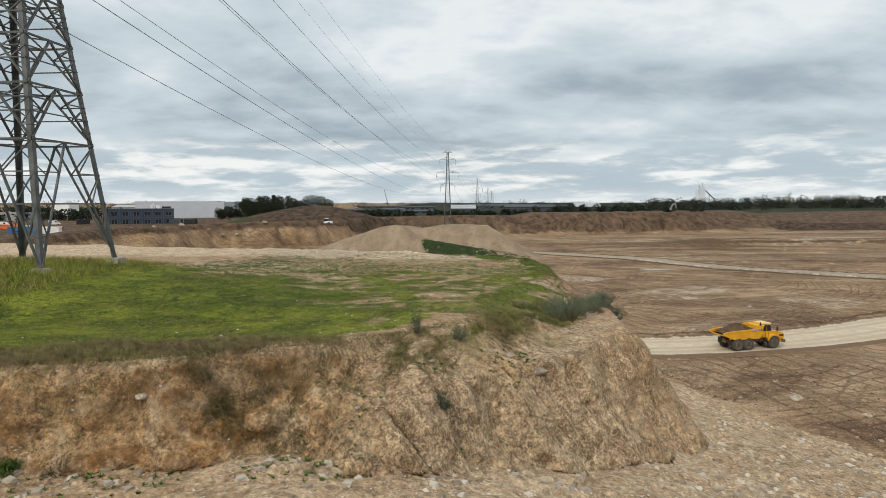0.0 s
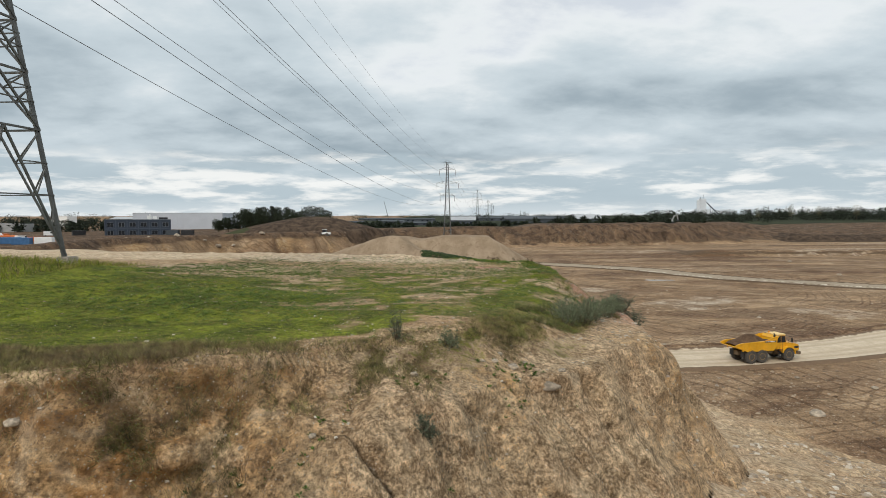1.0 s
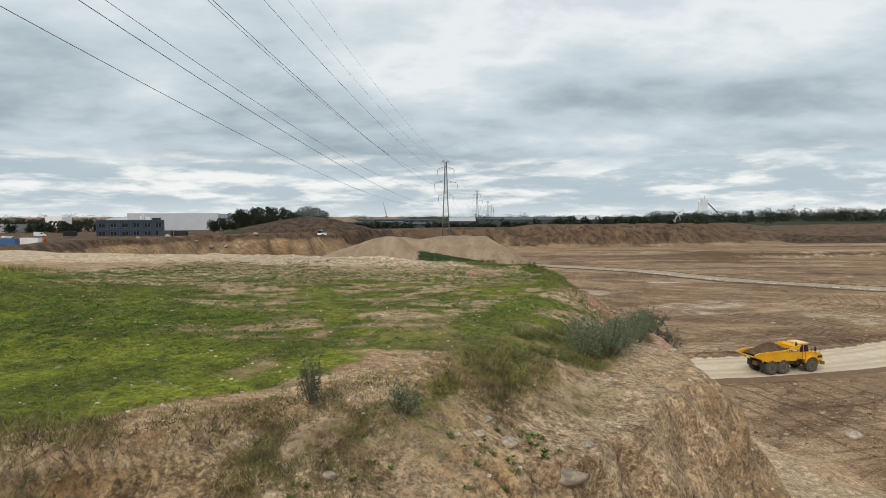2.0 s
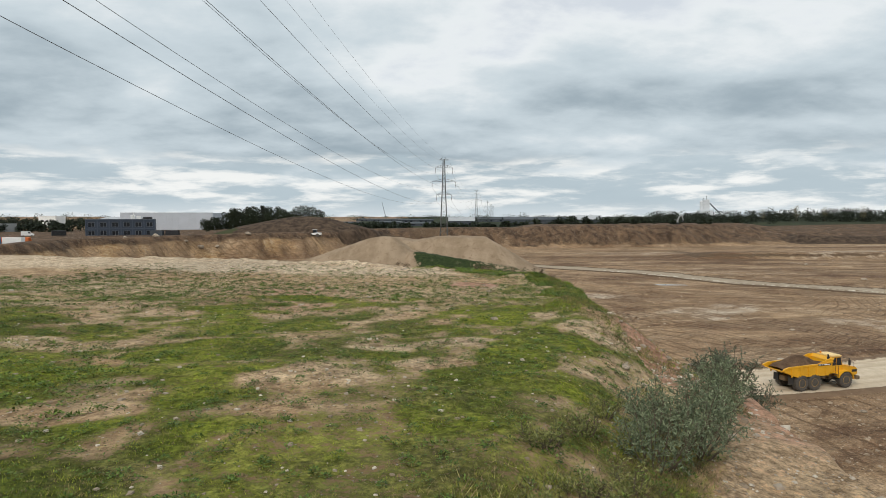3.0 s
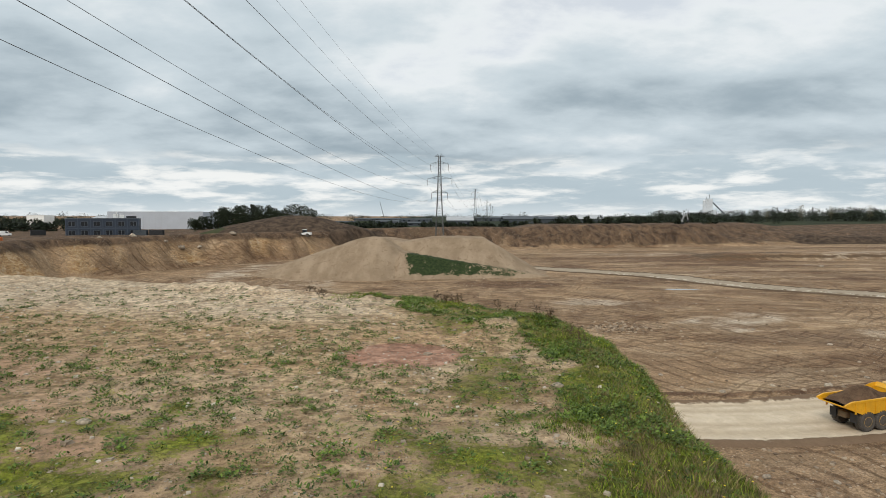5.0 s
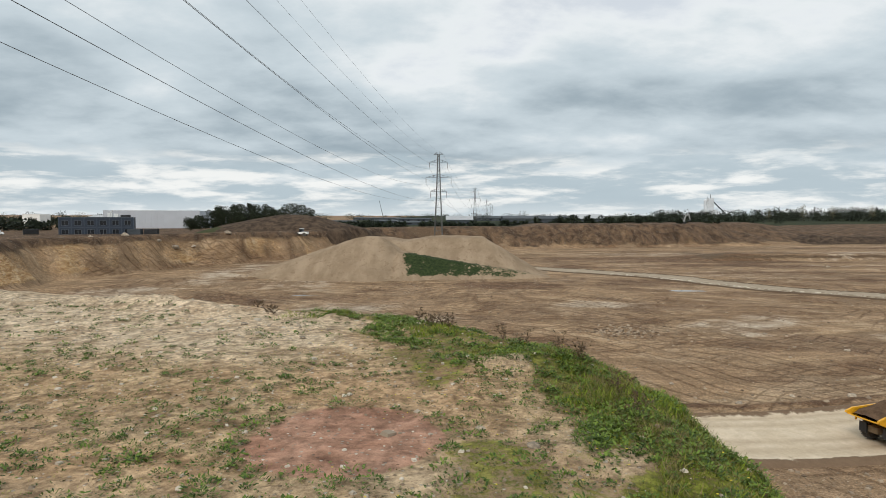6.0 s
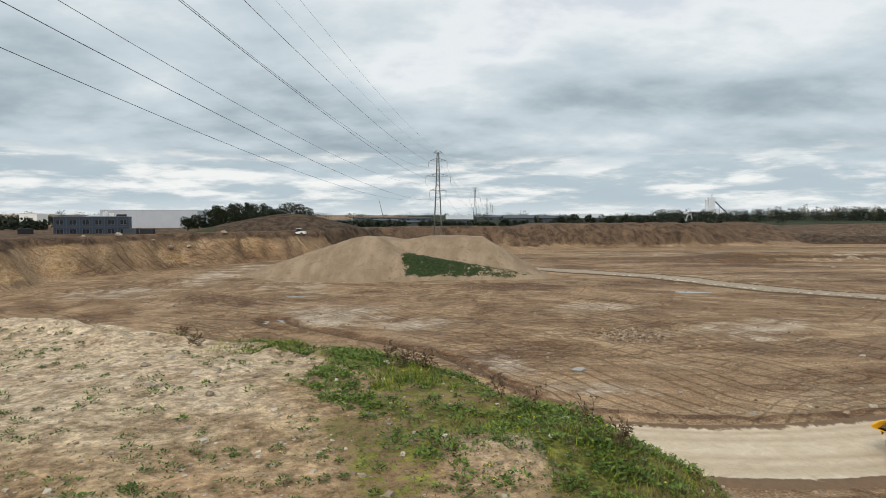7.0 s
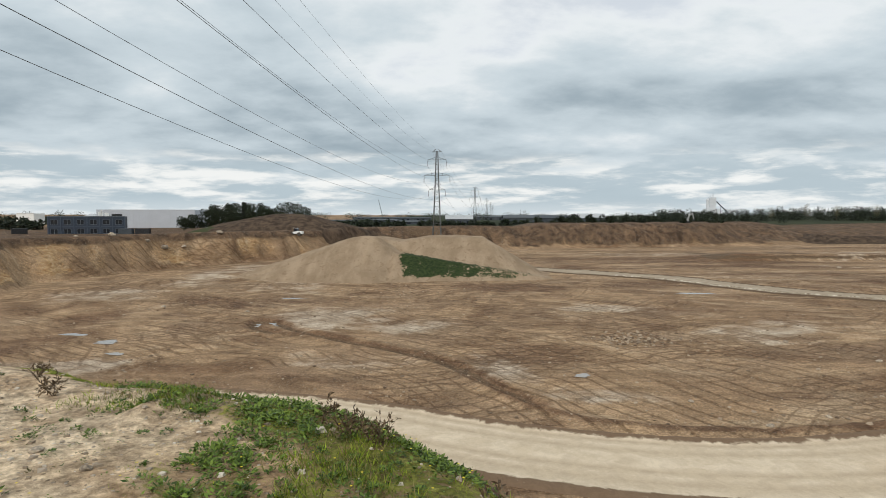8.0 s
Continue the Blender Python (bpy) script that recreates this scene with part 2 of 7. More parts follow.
def land(x, y):
    """Height of the ground, and masks of what covers it."""
    x, y = np.asarray(x, float), np.asarray(y, float)
    far = np.hypot(x, y)
    wob = 2.4 * fbm(x, y, 26, 3, 21) + 1.1 * fbm(x, y, 7, 3, 22)
    dp = sdist(x, y, PIT) + wob * (y > 100) + 9 * fbm(x, y, 58, 2, 23) * sstep(10, 50, x) * (y > 200)
    away = np.maximum(-dp, 0)
    nat = 8.7 + 0.5 * fbm(x, y, 160, 3, 3) + 0.22 * fbm(x, y, 22, 3, 4)
    nat = nat + 2.6 * np.exp(-((away - 13) / 12) ** 2) * sstep(-40, -70, x) + 3.1 * np.exp(-((away - 22) / 18) ** 2) * sstep(-70, -40, x) * sstep(60, 30, x)
    nat = nat + 4.2 * sstep(95, 60, away) * sstep(30, 70, x) * sstep(330, 230, x)
    nat = nat + 3.4 * sstep(180, 420, x) * sstep(420, 700, y)
    nat = np.where(far > 1100, 9.0 + 0.5 * fbm(x, y, 700, 2, 2), nat)
    # pit floor and its walls
    wide = 10.0 + 8.0 * sstep(-60, -20, x) + 110 * sstep(170, 330, x)
    steep = np.clip(away / wide, 0, 1)
    wall = np.clip(steep + 0.20 * fbm(x + y * 0.3, y * 0.35, 4.5, 3, 33) * 4 * steep * (1 - steep), 0, 1)
    floor = 0.30 * fbm(x, y, 42, 3, 8) + 0.12 * fbm(x, y, 6, 3, 7)
    for px, py, rx, ry in POOLS:
        w = np.exp(-(((x - px) / (rx * 1.5)) ** 2 + ((y - py) / (ry * 1.8)) ** 2))
        floor = floor * (1 - w) - 0.10 * w
    rd, _ = line_dist(x, y, ROAD)
    floor = floor * sstep(6.0, 13.0, rd)
    dd, _ = line_dist(x, y, DITCH)
    ditch = np.exp(-(dd / 0.9) ** 2)
    bd, _ = line_dist(x, y, BERM)
    berm = np.exp(-((bd + 0.4 * fbm(x, y, 2.5, 3, 57)) / 0.85) ** 2)
    floor = floor + 0.42 * berm * (0.8 + 0.6 * fbm(x, y, 3, 3, 58)) - 0.45 * ditch + 0.28 * np.exp(-((dd - 1.7) / 0.9) ** 2)
    shape = 1 - (1 - wall) ** 1.35
    z = floor + (nat - floor) * shape
    line = 288 + 0.10 * (x - 120) + 5 * fbm(x, y, 26, 3, 61)
    scarp = sstep(line, line + 3.5, y) * sstep(104, 128, x) * (1 - sstep(0, 45, y - line)) * sstep(300, 200, x)
    z = z + 2.6 * scarp * (dp > 0)
    # bench in front of the cliff
    bx = np.minimum(13.3 - 0.191 * (x - 4) - 0.103 * (y - 27), 14.35)
    bx = bx + 0.20 * fbm(x, y, 2.6, 4, 12) + 0.07 * fbm(x, y, 0.8, 2, 15) - 0.16 * np.exp(-(fbm(x * 0.6 + y * 0.35, y - 0.5 * x, 2.4, 3, 13) / 0.10) ** 2)
    db = sdist(x, y, BENCH) + 0.8 * fbm(x, y, 5, 3, 14)
    zb = bx - 0.85 * np.maximum(-db, 0)
    z_low = np.maximum(z, zb)
    # the plateau
    top = plateau_top(x, y)
    dr = sdist(x, y, RIM)
    _, along = line_dist(x, y, RIM, True)
    run = np.interp(along * len(RIM), np.arange(len(RIM) + 1), RIM_LENGTH)
    front = 1 - sstep(30, 46, y - 0.35 * np.maximum(x - 6, 0))
    sheer = front * (1 - sstep(-0.5, 4.0, x))
    jag = 0.42 * fbm(x, y, 3.4, 3, 41) + 0.13 * fbm(x, y, 0.8, 2, 42)
    lean = run + 0.55 * dr      # rain gullies run down the face at a slant
    rill = fbm(lean, dr * 0.22, 1.3, 3, 44)
    groove = np.exp(-(fbm(lean + 0.12 * fbm(x, y, 0.7, 2, 49), dr * 0.12, 0.95, 2, 45) / 0.10) ** 2) * sstep(-0.25, 0.15, fbm(lean, dr * 0.5, 1.9, 2, 50))
    out = np.maximum(-(dr + jag * sstep(3.0, 0.0, dr) * (0.35 + 0.65 * front)), 0)
    grow = sstep(0.6, 2.6, out) * front
    out = np.maximum(out + grow * (1 - 0.6 * sheer) * (0.34 * rill + 0.48 * groove), 0)
    nose = np.where(out < 2.2, 0.06 * out, 0.13 + 1.55 * (out - 2.2))
    slump = 0.90 * sstep(0.0, 2.5, np.maximum(-sdist(x, y, SHOULDER) + 0.5 * jag, 0)) * sstep(48, 42, y)
    brink = sstep(43.5, 47.0, y)      # steeper towards the far end
    side = np.where(out < 2.0, 0.55 * out, 1.1 + 1.0 * (out - 2.0)) * (1 - brink) + np.where(out < 0.6, 0.40 * out, 0.24 + 1.3 * (out - 0.6)) * brink + 0.30 * fbm(x, y, 1.5, 3, 48) * sstep(0.1, 1.0, out)
    crag = np.where(out < 0.10, 0.6 * out, 0.06 + 2.8 * (np.minimum(out, 0.40) - 0.10) + 1.55 * np.maximum(out - 0.40, 0))
    drop = front * (sheer * crag + (1 - sheer) * nose) + (1 - front) * np.maximum(side - slump * 0.8, side * 0.35) + slump * (1 - sheer)
    # broken ledges in the face
    drop = drop + front * sstep(0.4, 1.0, out) * (0.20 * fbm(run, drop * 1.2, 1.2, 2, 46) + 0.08 * vnoise(x * 1.6, drop * 1.5, 47))
    zp = top - drop
    z = np.maximum(z_low, zp)
    return dict(z=z, dr=dr, out=out, dp=dp, db=db, on_plateau=zp >= z_low, on_bench=(zb > z_low - 0.01) & (zp < z_low), front=front,
                sheer=sheer, wall=wall, scarp=scarp, drop=drop, ditch=ditch, berm=berm, rill=rill, away=away, lean=lean)


def ground_z(x, y):
    return float(land(np.array([x], float), np.array([y], float))["z"][0])


def spaced(*parts):
    vals = [parts[0][0]]
    for stop, step in parts[1:]:
        n = max(1, round((stop - vals[-1]) / step))
        vals += list(np.linspace(vals[-1], stop, n + 1)[1:])
    return vals


def growing(start, stop, step, rate):
    vals, v = [], start
    while abs(v) < abs(stop):
        v += step
        step *= rate
        vals.append(v)
    return vals

# ------------------------------------------------------------------ materials
MATS = {}


def material(name):
    m = bpy.data.materials.new(name)
    m.use_nodes = True
    MATS[name] = m
    return Nodes(m.node_tree)


def ground_material():
    n = material("earth")
    p = n.coords("Object")
    grain = n.noise(p, 5.0, 9.0, 0.66, 0.2)
    speck = n.noise(p, 13.0, 7.0, 0.70, 0.3)
    clod = n.noise(p, 1.5, 8.0, 0.66, 0.4)
    wide = n.noise(p, 0.055, 5.0, 0.6, 0.6)
    tone = n.noise(p, 0.42, 5.0, 0.6, 0.5)

    def chips(scale, share):
        v = n.add("ShaderNodeTexVoronoi", feature="F1")
        n.put(v.inputs["Vector"], p)
        n.put(v.inputs["Scale"], scale)
        sep = n.add("ShaderNodeSeparateColor")
        n.put(sep.inputs[0], v.outputs["Color"])
        mask = n.math("MULTIPLY", n.ramp(v.outputs["Distance"], 0.36, 0.24), n.math("GREATER_THAN", sep.outputs[0], 1 - share))
        return mask, sep.outputs[1]

    chip, chip_tone = chips(17.0, 0.30)
    bit, bit_tone = chips(46.0, 0.42)
    # long smears left by wheels and blades in the pit, along the ways that the trucks take
    flow = n.add("ShaderNodeCombineXYZ")
    n.put(flow.inputs[0], n.attr("flow_u"))
    n.put(flow.inputs[1], n.attr("flow_v"))
    f = flow.outputs[0]
    smear = n.noise(n.mapping(f, scale=(0.035, 0.080, 1)), 1.0, 7.0, 0.60, 1.2)
    cross = n.noise(n.mapping(p, scale=(0.050, 0.085, 0.1), rot=(0, 0, radians(21))), 1.0, 7.0, 0.62, 1.4)
    mottle = n.noise(p, 0.20, 8.0, 0.68, 0.8)
    scrape = n.noise(n.mapping(f, scale=(0.10, 0.34, 1)), 1.0, 6.0, 0.62, 1.0)
    fine = n.math("ADD", n.math("MULTIPLY", mottle, 0.60), n.math("MULTIPLY", scrape, 0.40))

    def wheel_marks(centre, gap, seed, share):
        """Arcs of paired wheel marks about a centre, broken up by patches."""
        r = n.add("ShaderNodeVectorMath", operation="DISTANCE")
        n.put(r.inputs[0], n.vmath("MULTIPLY", p, (1.0, 1.0, 0.0)))
        n.put(r.inputs[1], centre)
        warp = n.noise(p, 0.022, 3.0, 0.5, 0.4, "4D", seed)
        t = n.math("ADD", n.math("DIVIDE", r.outputs["Value"], gap), n.math("MULTIPLY", warp, 34.0 / gap))
        line = n.math("ABSOLUTE", n.math("SUBTRACT", n.math("FRACT", t), 0.5))
        pair = n.math("ABSOLUTE", n.math("SUBTRACT", line, 0.20))
        there = n.ramp(n.noise(p, 0.034, 3.0, 0.55, 0.6, "4D", seed + 4.1), 0.60 - share, 0.68 - share)
        return n.math("MULTIPLY", n.math("MULTIPLY", n.ramp(pair, 0.075, 0.02), there), n.ramp(mottle, 0.34, 0.52))

    marks = n.math("MAXIMUM", wheel_marks((20.0, 205.0, 0.0), 4.6, 1.3, 0.12), n.math("MAXIMUM", wheel_marks((-95.0, 40.0, 0.0), 5.2, 6.2, 0.17), wheel_marks((95.0, 40.0, 0.0), 4.9, 9.4, 0.07)))
    rut = n.math("MULTIPLY", marks, n.ramp(n.attr("sand"), 0.3, 0.1))
    pit = n.mix(n.ramp(smear, 0.34, 0.64), (0.176, 0.110, 0.066), (0.352, 0.246, 0.154))
    pit = n.mix(n.ramp(cross, 0.52, 0.66, 0, 0.75), pit, (0.405, 0.305, 0.206))
    pit = n.mix(n.ramp(cross, 0.42, 0.32, 0, 0.50), pit, (0.135, 0.086, 0.053))
    pit = n.mix(n.ramp(wide, 0.42, 0.66, 0, 0.5), pit, (0.248, 0.176, 0.120))
    pit = n.mix(n.ramp(fine, 0.38, 0.62), n.mix(1.0, pit, (0.74, 0.72, 0.70), "MULTIPLY"), n.mix(1.0, pit, (1.22, 1.22, 1.21), "MULTIPLY"))
    pale = n.mix(n.ramp(fine, 0.38, 0.62), (0.300, 0.236, 0.176), (0.520, 0.445, 0.360))
    wear = n.math("ADD", n.attr("pale"), n.math("MULTIPLY", n.math("SUBTRACT", n.math("ADD", n.math("MULTIPLY", smear, 0.3), n.math("ADD", n.math("MULTIPLY", cross, 0.3), n.math("MULTIPLY", mottle, 0.4))), 0.5), 3.2))
    pit = n.mix(n.ramp(wear, 0.30, 0.85, 0, 0.9), pit, pale)
    dark_mix = n.math("ADD", n.attr("dark_earth"), n.math("MULTIPLY", n.math("SUBTRACT", n.math("ADD", n.math("MULTIPLY", smear, 0.4), n.math("MULTIPLY", cross, 0.6)), 0.5), -2.6))
    pit = n.mix(n.ramp(dark_mix, 0.30, 0.85, 0, 0.9), pit, n.mix(n.ramp(fine, 0.38, 0.62), (0.100, 0.058, 0.036), (0.205, 0.128, 0.078)))
    pit = n.mix(n.math("MULTIPLY", rut, 0.76), pit, n.mix(1.0, pit, (0.46, 0.42, 0.39), "MULTIPLY"))
    pit = n.mix(n.ramp(clod, 0.36, 0.64), n.mix(1.0, pit, (0.88, 0.86, 0.83), "MULTIPLY"), n.mix(1.0, pit, (1.20, 1.18, 1.14), "MULTIPLY"))
    # dry sandy soil
    sand = n.mix(n.ramp(clod, 0.30, 0.68), (0.255, 0.168, 0.094), (0.520, 0.388, 0.243))
    sand = n.mix(n.ramp(tone, 0.40, 0.66, 0, 0.55), sand, (0.420, 0.272, 0.160))
    sand = n.mix(n.math("MULTIPLY", n.attr("bleach"), n.ramp(clod, 0.30, 0.62, 0.35, 0.95)), sand, (0.600, 0.490, 0.358))
    sand = n.mix(n.ramp(speck, 0.34, 0.66), n.mix(1.0, sand, (0.72, 0.69, 0.66), "MULTIPLY"), n.mix(1.0, sand, (1.22, 1.22, 1.21), "MULTIPLY"))
    red = n.mix(n.ramp(clod, 0.3, 0.7), (0.310, 0.165, 0.110), (0.450, 0.270, 0.190))
    layer = n.noise(n.mapping(p, scale=(0.5, 0.5, 1.9)), 1.0, 8.0, 0.68, 0.5)
    ochre = n.mix(n.ramp(layer, 0.36, 0.64), (0.285, 0.152, 0.060), (0.54, 0.372, 0.205))
    ochre = n.mix(n.ramp(tone, 0.52, 0.70, 0, 0.7), ochre, (0.60, 0.470, 0.315))
    loam = n.mix(n.ramp(n.noise(n.mapping(p, scale=(0.25, 0.25, 0.06)), 1.0, 8, 0.68, 0.5), 0.36, 0.66), (0.055, 0.036, 0.024), (0.172, 0.110, 0.068))
    humus = n.mix(n.ramp(clod, 0.35, 0.65), (0.070, 0.047, 0.030), (0.170, 0.112, 0.068))
    turf = n.mix(n.ramp(tone, 0.36, 0.66), (0.072, 0.090, 0.015), (0.185, 0.212, 0.026))
    turf = n.mix(n.ramp(clod, 0.54, 0.74, 0, 0.55), turf, (0.195, 0.158, 0.075))
    turf = n.mix(n.ramp(n.attr("turf"), 0.80, 0.35, 0, 0.70), turf, n.mix(n.ramp(grain, 0.4, 0.6), (0.120, 0.098, 0.040), (0.225, 0.180, 0.082)))
    turf = n.mix(n.ramp(speck, 0.36, 0.64), n.mix(1.0, turf, (0.55, 0.58, 0.55), "MULTIPLY"), n.mix(1.0, turf, (1.35, 1.32, 1.25), "MULTIPLY"))
    edge = n.math("MULTIPLY", n.math("SUBTRACT", n.math("ADD", n.math("MULTIPLY", clod, 0.35), n.math("ADD", n.math("MULTIPLY", grain, 0.30), n.math("MULTIPLY", speck, 0.35))), 0.5), 2.0)

    def over(base, name, color, lo=0.42, hi=0.58):
        return n.mix(n.ramp(n.math("ADD", n.attr(name), edge), lo, hi), base, color)

    col = over(pit, "sand", sand)
    col = over(col, "ochre", ochre, 0.35, 0.65)
    col = over(col, "red", red, 0.3, 0.7)
    col = over(col, "loam", loam, 0.35, 0.65)
    col = over(col, "humus", humus)
    stones = n.mix(chip_tone, n.mix(1.0, col, (0.45, 0.42, 0.40), "MULTIPLY"), (0.56, 0.50, 0.42))
    col = n.mix(n.math("MULTIPLY", chip, 0.9), col, stones)
    col = n.mix(n.math("MULTIPLY", bit, 0.6), col, n.mix(bit_tone, n.mix(1.0, col, (0.5, 0.48, 0.46), "MULTIPLY"), n.mix(1.0, col, (1.6, 1.58, 1.52), "MULTIPLY")))
    slope = n.add("ShaderNodeCombineXYZ")
    n.put(slope.inputs[0], n.attr("cliff_u"))
    n.put(slope.inputs[1], n.attr("cliff_v"))
    streak = n.noise(n.mapping(slope.outputs[0], scale=(1.5, 0.8, 1)), 1.0, 9.0, 0.66, 0.3)
    col = n.mix(n.math("MULTIPLY", n.attr("face"), n.ramp(streak, 0.34, 0.46, 0.35, 0.0)), col, n.mix(1.0, col, (0.62, 0.54, 0.45), "MULTIPLY"))
    col = n.mix(n.math("MULTIPLY", n.attr("face"), n.ramp(streak, 0.52, 0.68, 0, 0.6)), col, (0.62, 0.480, 0.320))
    crumb = n.math("ADD", n.math("MULTIPLY", speck, 0.5), n.math("MULTIPLY", n.noise(p, 2.6, 9.0, 0.74, 0.2), 0.5))
    col = n.mix(n.attr("face"), col, n.mix(n.ramp(crumb, 0.40, 0.60), n.mix(1.0, col, (0.66, 0.62, 0.57), "MULTIPLY"), n.mix(1.0, col, (1.38, 1.36, 1.32), "MULTIPLY")))
    lump = n.noise(p, 0.9, 5.0, 0.55, 0.6)
    col = n.mix(n.math("MULTIPLY", n.attr("rough"), n.ramp(lump, 0.56, 0.68, 0, 0.55)), col, (0.58, 0.465, 0.330))
    col = n.mix(n.math("MULTIPLY", n.attr("rough"), n.ramp(lump, 0.42, 0.30, 0, 0.50)), col, (0.285, 0.178, 0.095))
    col = over(col, "turf", turf)
    wood = n.mix(n.ramp(n.noise(p, 0.02, 6, 0.7), 0.35, 0.65), (0.016, 0.023, 0.011), (0.040, 0.047, 0.022))
    col = over(col, "field", wood, 0.3, 0.7)
    col = n.mix(n.ramp(grain, 0.28, 0.72), n.mix(1.0, col, (0.52, 0.505, 0.49), "MULTIPLY"), n.mix(1.0, col, (1.38, 1.37, 1.35), "MULTIPLY"))
    h = n.math("ADD", n.math("MULTIPLY", clod, 0.7), n.math("ADD", n.math("MULTIPLY", grain, 0.5), n.math("ADD", n.math("MULTIPLY", chip, 0.14), n.math("MULTIPLY", bit, 0.05))))
    n.surface(col, 0.95, n.math("SUBTRACT", h, n.math("SUBTRACT", n.math("MULTIPLY", rut, 0.4), n.math("MULTIPLY", n.attr("face"), n.math("ADD", n.math("MULTIPLY", streak, 0.3), n.math("MULTIPLY", crumb, 1.6))))), 1.0, 0.11, spec=0.12)
    return MATS["earth"]


def plain(name, color, rough=0.7, metal=0.0, vary=0.25, scale=3.0, spec=0.3, bump=0.15, dist=0.01):
    n = material(name)
    p = n.coords("Object")
    a = n.noise(p, scale, 5.0, 0.6, 0.2)
    b = n.noise(p, scale * 9, 4.0, 0.6)
    dark = tuple(c * (1 - vary) for c in color)
    light = tuple(min(1, c * (1 + vary)) for c in color)
    col = n.mix(n.ramp(n.math("ADD", n.math("MULTIPLY", a, 0.65), n.math("MULTIPLY", b, 0.35)), 0.3, 0.7), dark, light)
    n.surface(col, rough, b, bump, dist, metal, spec)
    return MATS[name]


def leafy(name, dark, light, rough=0.6):
    n = material(name)
    r = n.island()
    p = n.coords("Object")
    f = n.math("ADD", n.math("MULTIPLY", r, 0.6), n.math("MULTIPLY", n.noise(p, 1.1, 3.0), 0.5))
    n.surface(n.mix(n.ramp(f, 0.2, 0.85), dark, light), rough, spec=0.25)
    return MATS[name]


EARTH = ground_material()


def road_material(name, tone):
    """Packed gravel, its colour times tone."""
    n = material(name)
    p = n.coords("Object")
    a = n.noise(p, 0.35, 6, 0.6, 0.4)
    g = n.noise(p, 6.0, 5, 0.7)
    col = n.mix(n.ramp(a, 0.35, 0.66), (0.510, 0.415, 0.300), (0.600, 0.500, 0.375))
    col = n.mix(n.math("MULTIPLY", n.attr("rut"), n.ramp(a, 0.3, 0.7, 0.25, 0.7)), col, (0.34, 0.258, 0.172))
    col = n.mix(n.ramp(n.math("ADD", n.attr("berm"), n.math("MULTIPLY", n.math("SUBTRACT", n.noise(p, 0.8, 8, 0.68, 0.8), 0.5), 1.8)), 0.38, 0.80), col, (0.165, 0.110, 0.070))
    rough = n.noise(p, 1.1, 8, 0.7, 0.6)
    col = n.mix(n.ramp(rough, 0.36, 0.64), n.mix(1.0, col, (0.93, 0.92, 0.91), "MULTIPLY"), n.mix(1.0, col, (1.07, 1.07, 1.06), "MULTIPLY"))
    col = n.mix(n.ramp(g, 0.4, 0.75, 0, 0.3), col, n.mix(1.0, col, (1.3, 1.3, 1.3), "MULTIPLY"))
    n.surface(n.mix(1.0, col, (tone, tone, tone), "MULTIPLY"), 0.95, g, 0.5, 0.05, spec=0.15)
    return MATS[name]


ROADM = road_material("packed_gravel", 1.0)
STEEL = plain("galvanised_steel", (0.115, 0.118, 0.115), 0.6, 0.35, 0.35, 2.0)
WIRE = plain("weathered_wire", (0.06, 0.062, 0.065), 0.5, 0.4, 0.1)
CERAMIC = plain("insulator_glaze", (0.10, 0.065, 0.05), 0.25, 0.0, 0.1)
DARKWALL = plain("dark_panel", (0.040, 0.052, 0.074), 0.6, 0, 0.12, 0.4)
GLASS = plain("window_glass", (0.02, 0.024, 0.03), 0.08, 0, 0.1, 0.6, 0.6)
PALEWALL = plain("pale_sheet", (0.47, 0.49, 0.53), 0.5, 0.0, 0.06, 0.15)
WHITE = plain("white_paint", (0.78, 0.78, 0.76), 0.45, 0, 0.08, 0.5)
YELLOW = plain("yellow_paint", (0.72, 0.36, 0.015), 0.38, 0, 0.12, 1.2, 0.5)
TYRE = plain("dusty_rubber", (0.085, 0.075, 0.065), 0.9, 0, 0.35, 3)
BLACK = plain("black_plastic", (0.03, 0.03, 0.032), 0.5, 0, 0.2)
STONE = plain("field_stone", (0.36, 0.32, 0.28), 0.85, 0, 0.4, 2.5, 0.25, 0.5, 0.03)
BARK = plain("bark", (0.10, 0.078, 0.055), 0.9, 0, 0.4, 4)
SOIL = plain("dark_soil", (0.115, 0.072, 0.045), 0.95, 0, 0.45, 1.5, 0.1, 0.8, 0.08)


# ------------------------------------------------------------------ mesh helpers
def mesh_object(name, bm, mat, parent=None, label="", smooth=False):
    me = bpy.data.meshes.new(name)
    bm.to_mesh(me)
    bm.free()
    for m in (mat if isinstance(mat, (list, tuple)) else [mat]):
        me.materials.append(m)
    if smooth:
        me.polygons.foreach_set("use_smooth", [True] * len(me.polygons))
    ob = new(name, me)
    if parent is not None:
        ob.parent = parent
    if label:
        tagged(ob, label)
    return ob


def part(name, bm, mat, parent, label="", smooth=False):
    return mesh_object(name, bm, mat, parent, label, smooth)


def thing(name, label, category, group="", at=None):
    ob = new(name)
    ob.empty_display_size = 0.2
    if at is not None:
        ob.matrix_world = at
    return tagged(ob, label, category, group)


